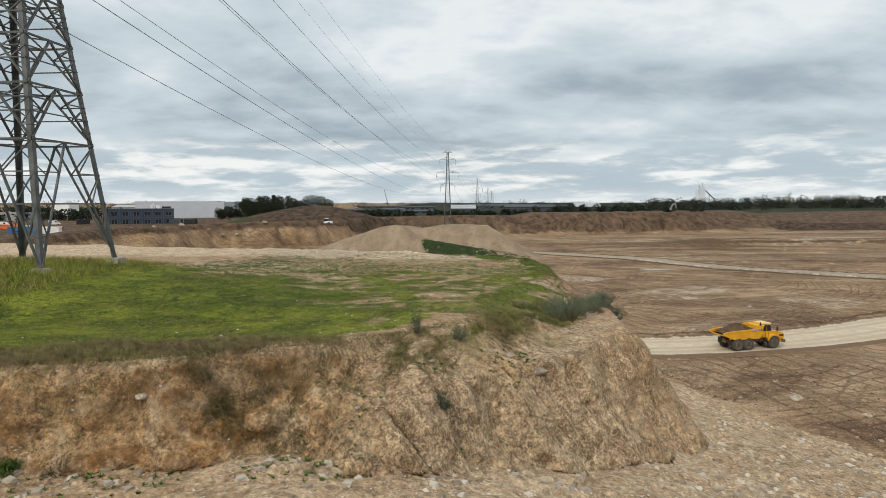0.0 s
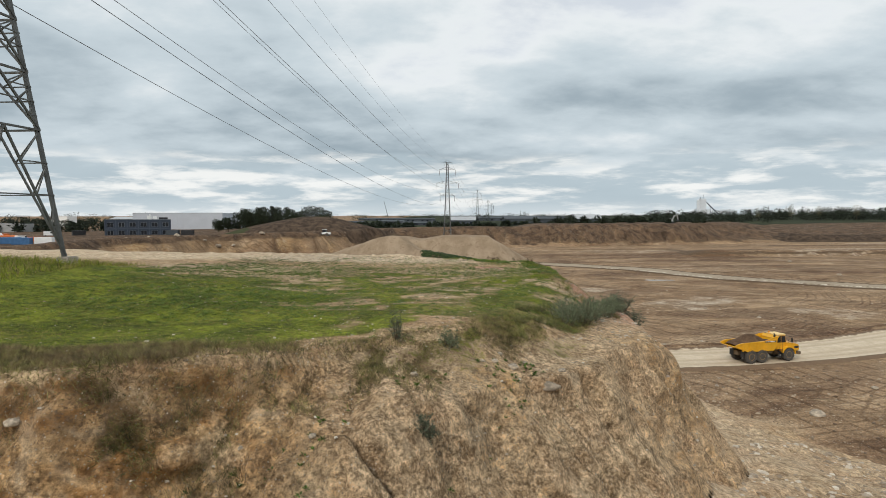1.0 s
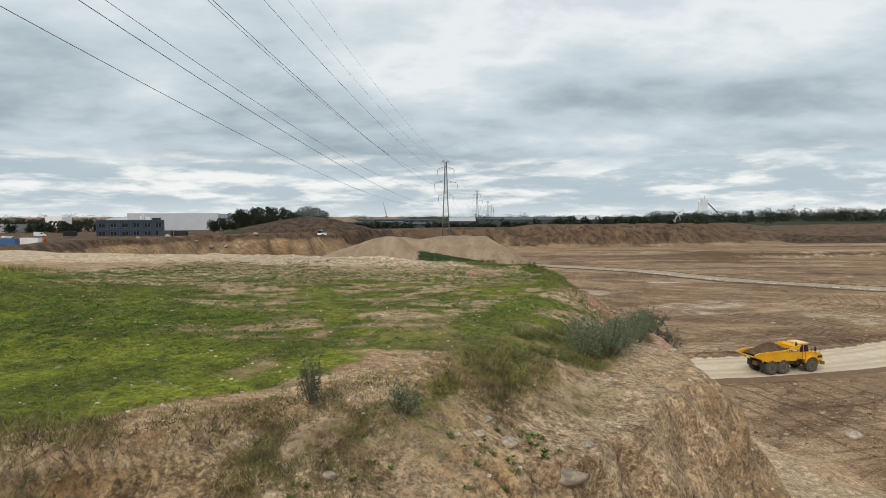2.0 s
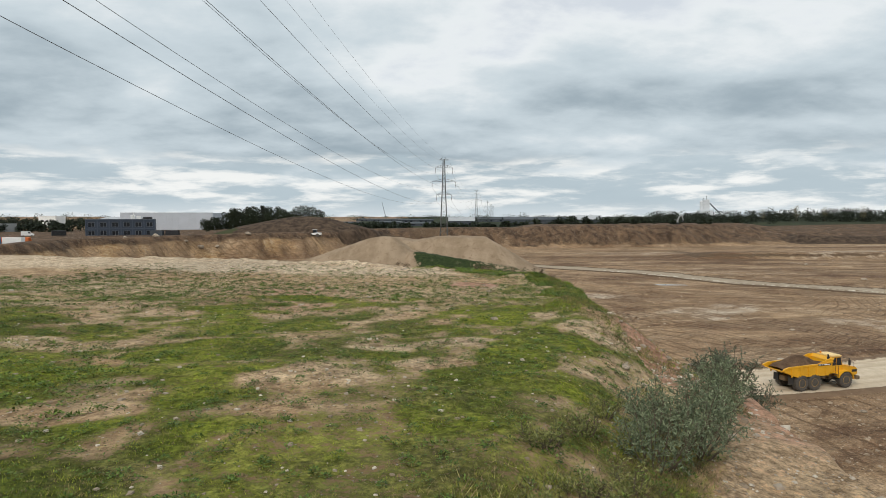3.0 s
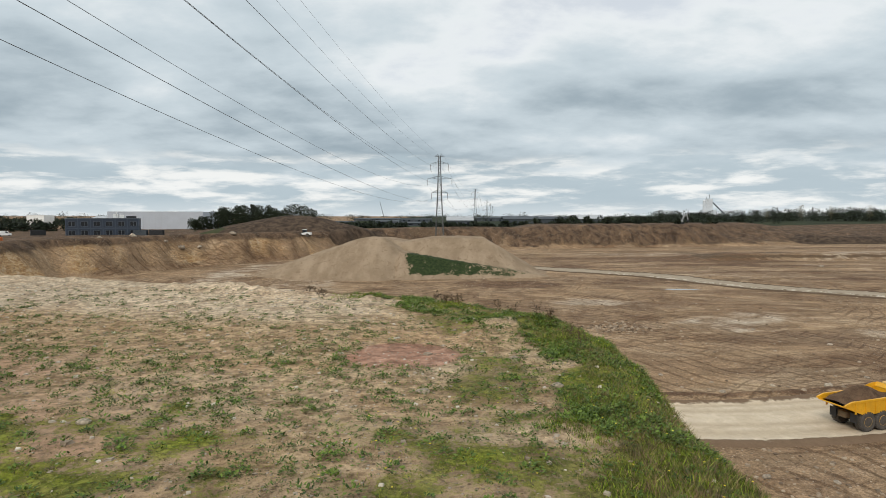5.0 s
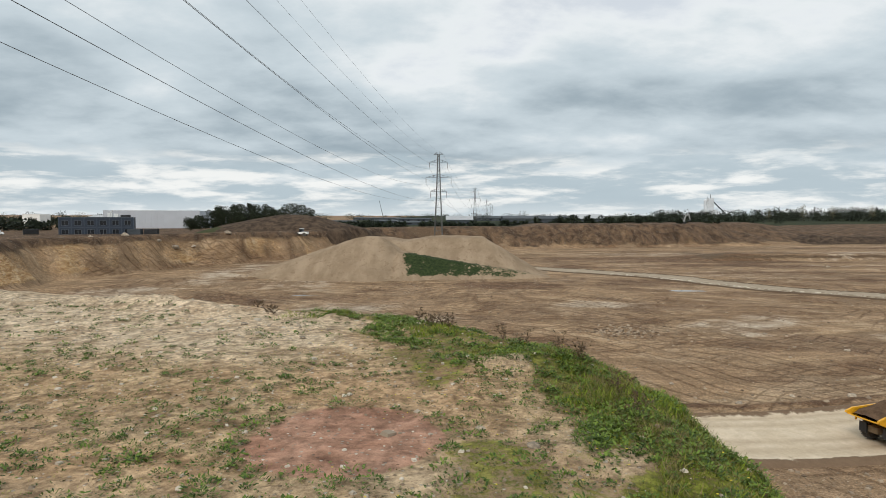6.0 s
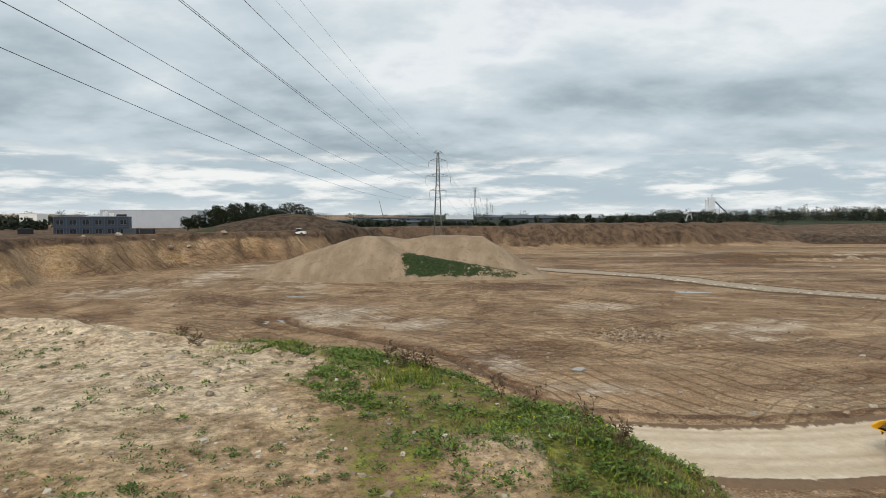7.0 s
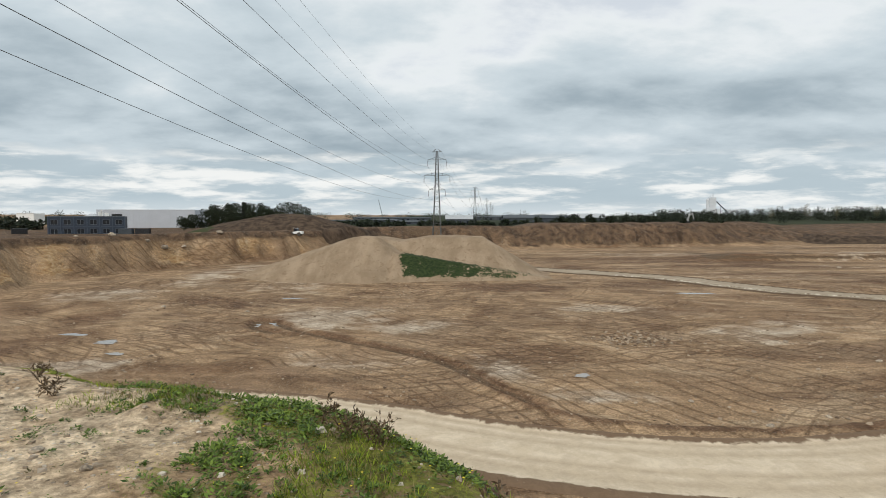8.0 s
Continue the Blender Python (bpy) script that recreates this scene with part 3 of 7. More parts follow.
def raw_mesh(name, verts, faces, mat, smooth=False, attrs=None):
    """A mesh from numpy arrays; all faces have the same number of corners."""
    verts, faces = np.asarray(verts, np.float32), np.asarray(faces, np.int32)
    me = bpy.data.meshes.new(name)
    me.vertices.add(len(verts))
    me.vertices.foreach_set("co", verts.ravel())
    k = faces.shape[1]
    me.loops.add(faces.size)
    me.loops.foreach_set("vertex_index", faces.ravel())
    me.polygons.add(len(faces))
    me.polygons.foreach_set("loop_start", np.arange(0, faces.size, k, dtype=np.int32))
    me.polygons.foreach_set("use_smooth", np.full(len(faces), smooth))
    me.update(calc_edges=True)
    for key, values in (attrs or {}).items():
        a = me.attributes.new(key, "FLOAT", "POINT")
        a.data.foreach_set("value", np.asarray(values, np.float32).ravel())
    for m in (mat if isinstance(mat, (list, tuple)) else [mat]):
        me.materials.append(m)
    return me


def grid_faces(nx, ny):
    i = np.arange(nx * ny).reshape(ny, nx)
    return np.stack([i[:-1, :-1], i[:-1, 1:], i[1:, 1:], i[1:, :-1]], -1).reshape(-1, 4)


def box(bm, x0, y0, z0, x1, y1, z1, bevel=0.0):
    r = bmesh.ops.create_cube(bm, size=1)
    vs = r["verts"]
    for v in vs:
        v.co = Vector(((x0 + x1) / 2 + v.co.x * (x1 - x0), (y0 + y1) / 2 + v.co.y * (y1 - y0), (z0 + z1) / 2 + v.co.z * (z1 - z0)))
    if bevel:
        es = list({e for v in vs for e in v.link_edges})
        bmesh.ops.bevel(bm, geom=es, offset=bevel, segments=2, affect="EDGES")
    return vs


def bar(bm, a, b, w, h=None, sides=4):
    """A straight bar from a to b."""
    a, b = Vector(a), Vector(b)
    d = b - a
    if d.length < 1e-6:
        return
    r = bmesh.ops.create_cone(bm, cap_ends=True, segments=sides, radius1=w / 2, radius2=(h or w) / 2, depth=d.length)
    q = d.to_track_quat("Z", "Y").to_matrix().to_4x4()
    if sides == 4:
        q = q @ Matrix.Rotation(radians(45), 4, "Z")
    bmesh.ops.transform(bm, matrix=Matrix.Translation((a + b) / 2) @ q, verts=r["verts"])


def angle_iron(bm, pts, w, inward):
    """A thin L-section along points, its corner pointing away from inward."""
    pts, inward = [Vector(p) for p in pts], Vector(inward)
    rings = []
    for i, p in enumerate(pts):
        d = (pts[min(i + 1, len(pts) - 1)] - pts[max(i - 1, 0)]).normalized()
        u = (inward - d * inward.dot(d)).normalized()
        v = d.cross(u)
        e1, e2 = (u + v).normalized() * w, (u - v).normalized() * w
        t = u * (w * 0.18)
        rings.append([bm.verts.new(p + r) for r in (Vector((0, 0, 0)), e1, e1 + t, t * 1.4, e2 + t, e2)])
    for va, vb in zip(rings, rings[1:]):
        for i in range(6):
            j = (i + 1) % 6
            bm.faces.new((va[i], va[j], vb[j], vb[i]))
    bm.faces.new(rings[0][::-1])
    bm.faces.new(rings[-1])


def tube(bm, pts, r, sides=5):
    """A tube along points, its radius r a number or a list."""
    rings = []
    pts = [Vector(p) for p in pts]
    for i, p in enumerate(pts):
        d = (pts[min(i + 1, len(pts) - 1)] - pts[max(i - 1, 0)]).normalized()
        u = d.orthogonal().normalized()
        v = d.cross(u)
        rr = r[i] if isinstance(r, (list, tuple)) else r
        rings.append([bm.verts.new(p + (u * math.cos(k * math.tau / sides) + v * math.sin(k * math.tau / sides)) * rr) for k in range(sides)])
    for a, b in zip(rings, rings[1:]):
        for k in range(sides):
            try:
                bm.faces.new((a[k], a[(k + 1) % sides], b[(k + 1) % sides], b[k]))
            except ValueError:
                pass
    bm.faces.new(rings[0][::-1])
    bm.faces.new(rings[-1])


# ------------------------------------------------------------------ the ground
# turf: middle, half widths and thickness; and worn bare places
LUSH = [(1.3, 40.8, 1.2, 1.4, 1.0), (-1.4, 38.5, 1.8, 0.9, 1.0), (1.5, 34.5, 1.5, 1.1, 0.9), (2.4, 43.6, 1.1, 0.7, 0.75), (4.6, 43.6, 0.8, 0.9, 0.70), (7.2, 44.7, 0.8, 1.5, 0.9),
        (7.1, 40.2, 0.7, 1.2, 0.95), (6.3, 38.8, 0.9, 0.7, 0.85), (3.2, 40.3, 0.9, 0.6, 0.75), (1.2, 48.9, 1.5, 0.7, 0.85), (8.1, 45.8, 0.9, 0.7, 0.9), (4.2, 52.9, 0.6, 0.35, 0.7),
        (-6.0, 43.8, 2.4, 1.0, 0.75), (7.9, 42.4, 0.6, 1.2, 0.85), (-3.5, 33.0, 4.5, 2.5, 0.95), (-10, 34, 6, 4, 0.95), (4.9, 35.6, 2.0, 1.4, 0.62), (4.6, 38.2, 0.9, 0.8, 0.60), (7.4, 55.6, 0.9, 1.3, 0.60), (8.3, 51.0, 0.8, 1.6, 0.60)]
BARE = [(6.3, 41.8, 1.0, 0.5), (5.4, 39.7, 0.6, 0.4), (3.6, 38.7, 1.2, 0.5), (4.5, 41.0, 0.7, 0.35), (-2.5, 41.5, 2.0, 0.7), (1.0, 37.0, 1.6, 0.5), (9.2, 43.2, 0.9, 1.0)]


def turf_cover(X, Y, L):
    """How thickly (0 to 1) the plateau is grown over."""
    dr, out, on, front, sheer = L["dr"], L["out"], L["on_plateau"], L["front"], L["sheer"]
    top = on & (out < 0.4 - 0.28 * sheer)
    face = on & ~top
    n1, n2, n3 = fbm(X, Y, 6, 4, 51), fbm(X, Y, 2.0, 3, 52), fbm(X, Y, 14, 3, 53)
    n4 = fbm(X, Y, 0.7, 2, 54)
    # low green patches with thin growth and bare soil between; greener at the near and left end
    turf = 0.56 - 0.26 * sstep(45, 51, Y) + 0.22 * n1 + 0.42 * n2 + 0.40 * n4
    turf = turf + 0.50 * sstep(2.5, -3.5, X) * sstep(46, 40, Y) + 0.30 * sstep(34, 30, Y)
    for px, py, rx, ry, amp in LUSH:
        q = np.hypot((X - px) / rx, (Y - py) / ry) + 0.45 * n2 + 0.25 * n4
        turf = np.maximum(turf, amp * sstep(1.25, 0.75, q))
    for px, py, rx, ry in BARE:
        turf = turf - 0.45 * sstep(1.3, 0.6, np.hypot((X - px) / rx, (Y - py) / ry) + 0.5 * n2)
    turf = turf - 0.85 * sstep(1.7, 0.7, dr + 0.5 * n2) * front * sstep(6, 3, X)
    rimstrip = (0.78 - 0.12 * sstep(50, 54, Y)) * sstep(1.9 - 0.5 * sstep(50, 54, Y), 0.8, dr + 0.9 * n2 + 0.3) * sstep(40, 48, Y) * (1 - sstep(0.55, 0.25, dr) * sstep(47.5, 46, Y)) * sstep(1.5, 4.0, X)
    tip = 0.60 * sstep(2.4, 1.0, np.hypot((X - 8.6) / 1.0, Y - 57.4) + 0.9 * n2)
    turf = np.maximum(turf, np.maximum(rimstrip, tip))
    turf = turf - 0.9 * sstep(56.5, 58.5, Y + 0.25 * (X - 2) + 1.2 * n2) * sstep(6.5, 3.5, X)
    turf = turf - 0.6 * sstep(49.5, 51.5, Y) * sstep(2.2, 3.2, dr + 0.6 * n2)
    turf = np.where(top, np.clip(turf, 0, 1), 0)
    side_green = face * (1 - front) * sstep(2.2, 0.4, out + 1.2 * n2) * (0.28 + 0.60 * sstep(46, 48, Y))
    turf = np.maximum(turf, side_green)
    shoulder = face * front * (1 - sheer) * sstep(2.4, 0.3, out + 1.4 * n2) * 0.50
    turf = np.maximum(turf, shoulder)
    return np.clip(turf * (1 - sstep(1.1, 0.7, np.hypot((X - 6.95) / 1.0, (Y - 52.5) / 1.0) + 0.18 * n2)), 0, 1)


def build_ground():
    xs = growing(-110, 4500, -2.2, 1.13)[::-1] + spaced((-110, 0), (-60, 1.1), (-30, 0.8), (-9, 0.30), (12.5, 0.105), (17, 0.17), (30, 0.28), (90, 0.85), (150, 1.4)) + growing(150, 4500, 2.0, 1.12)
    ys = growing(-20, 700, -3.0, 1.25)[::-1] + spaced((-20, 0), (10, 1.5), (23, 0.4), (25, 0.16), (30, 0.065), (35, 0.085), (63, 0.14), (85, 0.6), (165, 0.8), (300, 1.3), (480, 2.0)) + growing(480, 4900, 2.5, 1.09)
    xs, ys = np.array(xs), np.array(ys)
    X, Y = np.meshgrid(xs, ys)
    L = land(X, Y)
    Z = L["z"]
    dr, out, dp, front, sheer = L["dr"], L["out"], L["dp"], L["front"], L["sheer"]
    on, bench = L["on_plateau"], L["on_bench"]
    top = on & (out < 0.4 - 0.28 * sheer)
    face = on & ~top
    n1, n2, n3 = fbm(X, Y, 6, 4, 51), fbm(X, Y, 2.0, 3, 52), fbm(X, Y, 14, 3, 53)
    turf = turf_cover(X, Y, L)
    sand = np.where(on, 1.0, 0.0)
    sand = np.maximum(sand, bench * (0.85 + 0.35 * n1))
    wallm = sstep(0.03, 0.15, L["wall"]) * sstep(1.0, 0.9, L["wall"]) * (Y > 100)
    left_wall = wallm * (X < 60)
    ochre = np.where(face & (front > 0.3), 0.22 + 0.35 * n1 + 0.50 * sheer, 0.0)
    ochre = np.maximum(ochre, left_wall * sstep(-10, -60, X) * (0.38 + 0.25 * n3 + 0.55 * fbm(X, Y, 13, 4, 77) + 0.25 * fbm(X + Y, Y * 0.3, 5, 3, 73)))
    humus = on * front * sheer * sstep(0.75, 0.5, out) * sstep(0.05, 0.15, out) * (0.62 + 0.5 * n1)
    humus = np.maximum(humus, on * front * (1 - sheer) * sstep(2.8, 1.0, out) * sstep(0.0, 0.2, out) * (0.46 + 0.5 * n2) * sstep(7, 4, X))
    humus = np.maximum(humus, face * (1 - front) * (0.25 + 0.4 * n2) * sstep(0.2, 1.2, out))
    loam = wallm * np.maximum((0.75 + 0.45 * fbm(X, Y, 22, 3, 71)) * sstep(-75, -20, X), 0.27 + 0.22 * fbm(X, Y, 9, 3, 78) + 0.6 * sstep(0.62, 0.88, L["wall"] + 0.12 * n1))
    bluff = wallm * sstep(55, 85, X + 12 * n3) * sstep(250, 170, X)
    ochre = np.maximum(ochre, bluff * (0.58 + 0.7 * fbm(X, Y, 17, 3, 76)))
    behind = sstep(0.9, 1.0, L["wall"]) * sstep(420, 200, L["away"]) * (Y > 100)
    loam = np.maximum(loam, behind * 0.8)
    loam = np.maximum(loam, sstep(0.02, 0.10, L["wall"]) * sstep(1.0, 0.97, L["wall"]) * sstep(20, 60, X) * (0.75 + 0.35 * n3 - 0.65 * sstep(170, 230, X) * sstep(-0.25, 0.2, fbm(X * 0.35, Y, 16, 3, 79))) * (1 - 0.75 * bluff * sstep(-0.25, 0.25, fbm(X, Y, 17, 3, 76) + 0.1)))
    step = fbm(X, Y, 34, 3, 74) + 0.5 * fbm(X * 0.3, Y, 9, 3, 75)
    loam = np.maximum(loam, sstep(90, 150, X) * sstep(280, 330, Y) * sstep(0.0, 0.35, step) * 0.8 * (L["wall"] < 0.97))
    humus = np.maximum(humus, sstep(0.15, 0.5, L["scarp"]) * sstep(0.98, 0.7, L["scarp"]) * 0.9)
    humus = np.maximum(humus, L["ditch"] * 0.85)
    humus = np.maximum(humus, wallm * sstep(0.5, 1.0, fbm(X, Y, 13, 3, 72) + 0.9 * sstep(-60, -10, X) * sstep(60, 20, X)) * 0.6)
    pale = 0.85 * blots(X, Y, SILT)
    dark_earth = np.maximum(blots(X, Y, DARK_EARTH), L["berm"] * 1.1)
    # the pit floor is toned darker towards its far end
    dark_earth = dark_earth + 0.16 * sstep(165, 250, Y)
    dark_earth = np.maximum(dark_earth, 0.8 * sstep(2.6, 0.8, line_dist(X, Y, DITCH)[0]))
    bleach = bench * (0.30 + 0.5 * n1) + face * front * (1 - sheer) * 0.55 + top * sstep(54.6, 57.4, Y + 0.15 * X - 0.6 + 1.2 * n1) * sstep(7.2, 5.2, X + 0.8 * n2) * 0.95 + top * sstep(36, 40, Y) * np.clip(0.25 + 0.5 * n2, 0, 0.6) * sstep(54, 52, Y) + top * 0.8 * np.exp(-(((X - 9.3) / 0.9) ** 2 + ((Y - 55.6) / 0.45) ** 2))
    ang = np.arctan2(X - 20, 205 - Y)
    FU = ang * 95
    FV = np.hypot((X - 20) / np.where(X < 20, 1.0, 1.0 + 2.0 * sstep(20, 120, X)), Y - 205) + 9 * fbm(X, Y, 50, 3, 111)
    humus = np.maximum(humus, top * sstep(36, 40, Y) * sstep(56, 52, Y + 0.3 * X - 2) * (0.20 + 0.12 * n2 + 0.45 * fbm(X, Y, 0.55, 2, 56)))
    redp = top * (0.16 + 0.40 * n3 + 0.2 * n1) * sstep(41, 47, Y) * sstep(57.5, 53, Y + 0.2 * X)
    redp = np.maximum(redp, on * sstep(0.7, 0.2, dr + 0.4 * n2) * sstep(40.5, 42.5, Y) * sstep(48.5, 46.5, Y) * (0.55 + 0.4 * n1))
    redp = np.maximum(redp, face * (1 - front) * sstep(48.5, 46.0, Y) * (0.85 + 0.4 * n2))
    redp = np.maximum(redp, sstep(1.2, 0.8, np.hypot((X - 6.95) / 0.95, (Y - 52.5) / 1.0) + 0.25 * n2) * 1.2)
    humus = humus * sstep(0.9, 1.3, np.hypot((X - 6.95) / 0.95, (Y - 52.5) / 1.0))
    outside = sstep(-6, -30, dp) * sstep(0.9, 1.0, L["wall"])
    field = outside * sstep(25, 60, L["away"] + 14 * n3 - 45 * sstep(40, 90, X) * sstep(320, 200, X)) * (Y > 250) * sstep(-70, -30, X + 90 * sstep(380, 430, Y))
    verts = np.stack([X, Y, Z], -1).reshape(-1, 3)
    # the cliff face is broken sideways as well as up and down
    steep = np.where(face, np.clip(out / 0.5, 0, 1) * np.clip((out < 8), 0, 1) * front, 0)
    verts[:, 1] += (steep * (0.26 * fbm(X * 1.0, Z * (0.9 + 0.9 * sheer), 0.9, 2, 81) + 0.10 * sheer * fbm(X * 2.0, Z * 1.6, 0.6, 2, 82))).ravel()
    lumps = fbm(X, Z * 1.2, 0.75, 3, 84) * 3.0
    verts[:, 1] += (steep * 0.11 * (np.floor(lumps) + sstep(0.6, 1.0, lumps - np.floor(lumps)))).ravel()
    verts[:, 0] += (steep * 0.12 * fbm(Y, Z, 0.8, 2, 83)).ravel()
    me = raw_mesh("ground", verts, grid_faces(len(xs), len(ys)), EARTH, True,
                  dict(turf=turf * (0.88 + 0.12 * sstep(37, 34, Y)), sand=sand, ochre=ochre, humus=humus, red=redp, field=field, loam=loam, pale=pale, dark_earth=dark_earth, bleach=bleach, rough=np.maximum(face * front * 0.6, bench * 0.72), face=face * front, flow_u=FU, flow_v=FV, cliff_u=L["lean"], cliff_v=L["drop"]))
    tagged(new("ground", me), "sandy quarry ground with a grassy plateau, pit floor and plain", "ground", kind="structure")


build_ground()


def build_road(name, label, way, scale, mat):
    pts = [Vector((x, y, 0)) for x, y in way]
    line = []
    for i in range(len(pts) - 1):
        p0, p1, p2, p3 = pts[max(i - 1, 0)], pts[i], pts[i + 1], pts[min(i + 2, len(pts) - 1)]
        for k in range(14):
            t = k / 14
            line.append(0.5 * ((2 * p1) + (p2 - p0) * t + (2 * p0 - 5 * p1 + 4 * p2 - p3) * t * t + (3 * p1 - p0 - 3 * p2 + p3) * t ** 3))
    line = np.array([v[:2] for v in line])
    d = np.gradient(line, axis=0)
    d /= np.linalg.norm(d, axis=1)[:, None]
    side = np.stack([-d[:, 1], d[:, 0]], -1)
    cross = np.array([-7.6, -6.9, -6.3, -5.6, -4.0, -3.0, -2.0, -1.0, 0, 1.0, 2.0, 3.0, 4.0, 4.7, 5.2, 5.8, 6.4])
    cross = cross * scale
    lift = np.array([-0.25, 0.10, 0.22, 0.10, 0.06, 0.10, 0.06, 0.10, 0.11, 0.10, 0.06, 0.10, 0.06, 0.10, 0.30, 0.16, -0.25])
    P = line[:, None, :] + side[:, None, :] * cross[None, :, None]
    wig = 0.30 * fbm(P[..., 0], P[..., 1], 16, 3, 91)
    P = P + side[:, None, :] * (wig * (np.abs(cross) > 3.5 * scale))[..., None]
    Z = land(P[..., 0], P[..., 1])["z"] + lift[None, :] + 0.05 + 0.02 * fbm(P[..., 0], P[..., 1], 1.5, 2, 92) + 0.08 * (np.abs(lift)[None, :] > 0.15) * fbm(P[..., 0], P[..., 1], 1.2, 2, 93)
    edge = np.broadcast_to(sstep(4.4, 5.0, np.where(cross < 0, np.abs(cross) / scale - 1.0, cross / scale))[None, :], Z.shape)
    rut = np.broadcast_to(np.where(np.isin(np.round(np.abs(cross) / scale, 1), (2.0, 4.0)), 1.0, 0.0)[None, :], Z.shape)
    me = raw_mesh(name, np.concatenate([P, Z[..., None]], -1).reshape(-1, 3), grid_faces(len(cross), len(line)), mat, True, dict(berm=edge, rut=rut))
    tagged(new(name, me), label, "road", kind="structure")


build_road("haul_road", "pale compacted gravel haul road curving across the pit floor", ROAD, 0.92, ROADM)
build_road("gravel_track", "pale gravel track with a stony edge across the pit", SIDE_ROAD, 1.0, road_material("dusty_track", 0.64))


def build_heap():
    xs, ys = np.arange(-56, 52, 0.7), np.arange(204, 280, 0.7)
    X, Y = np.meshgrid(xs, ys)
    n = fbm(X, Y, 9, 4, 101)
    r1 = np.hypot((X + 13) / np.where(X < -13, 1.75, 0.80), (Y - 233) * 1.0)
    a = 11.9 - 0.64 * (np.sqrt(r1 * r1 + 16.0) - 4.0) + 0.45 * n * sstep(0, 8, r1)
    bx = np.maximum(np.maximum(-14 - X, X - 21), 0)
    by = np.maximum(np.maximum(240 - Y, Y - 258), 0)
    b = 11.3 + 0.25 * n - 0.62 * np.hypot(bx * 0.93, by) - 0.02 * np.abs(X - 10) - 1.1 * np.exp(-((X + 4.5) / 4.5) ** 2)
    zr = 6.9 * (1 - (X + 3.5) / 45)
    c = np.minimum(zr + 0.3 * n, (Y - (212.5 + 0.20 * (X + 3))) * 0.62)
    c = np.where((X > -6) & (Y < 246), c, -5)
    Z = np.maximum(np.maximum(a, b), c) + 0.22 * fbm(X, Y, 2.5, 3, 102)
    Z = Z - 0.35 * np.exp(-(fbm(np.arctan2(Y - 233, X + 13) * 14, r1 * 0.1, 2.0, 2, 103) / 0.16) ** 2) * sstep(4, 9, r1) * (a > np.maximum(b, c))
    base = land(X, Y)["z"]
    green = (c >= np.maximum(a, b) - 0.05) * sstep(-5.5, -1.5, X + 2.0 * n) * (0.92 - 0.55 * sstep(0, 30, X) + 0.25 * n) * sstep(0.2, 1.4, Z - base + 0.8 * n)
    keep = Z > base - 1.2
    Z = np.maximum(Z, base - 1.0)
    F = grid_faces(len(xs), len(ys))
    F = F[keep.ravel()[F].any(1)]
    me = raw_mesh("sand_mound", np.stack([X, Y, Z], -1).reshape(-1, 3), F, MATS["heap_sand"], True, dict(green=green))
    tagged(new("sand_mound", me), "big flat-topped mound of pale sand with a dark green weedy slope", "mound")


def heap_material():
    n = material("heap_sand")
    p = n.coords("Object")
    a = n.noise(n.mapping(p, scale=(0.22, 0.12, 0.06)), 1.0, 9, 0.64, 0.2)
    g = n.noise(p, 1.6, 8, 0.72)
    col = n.mix(n.ramp(a, 0.33, 0.68), (0.240, 0.174, 0.113), (0.340, 0.254, 0.172))
    col = n.mix(n.ramp(g, 0.55, 0.75, 0, 0.4), col, (0.44, 0.35, 0.255))
    col = n.mix(n.ramp(n.noise(p, 0.5, 7, 0.7, 0.6), 0.44, 0.36, 0, 0.6), col, (0.190, 0.128, 0.080))
    weed = n.mix(n.ramp(g, 0.35, 0.65), (0.016, 0.026, 0.011), (0.045, 0.062, 0.022))
    spot = n.math("ADD", n.math("MULTIPLY", g, 0.5), n.math("MULTIPLY", n.noise(p, 0.45, 5, 0.7), 0.5))
    col = n.mix(n.ramp(n.math("ADD", n.attr("green"), n.math("MULTIPLY", n.math("SUBTRACT", spot, 0.5), 3.2)), 0.40, 0.62), col, weed)
    n.surface(col, 0.95, g, 0.6, 0.25, spec=0.1)


heap_material()
build_heap()

# ------------------------------------------------------------------ pylons and wires
LINE = [(-16.9, 42.1), (5.6, 301.7), (38, 636), (80, 1070), (110, 1380), (140, 1700)]


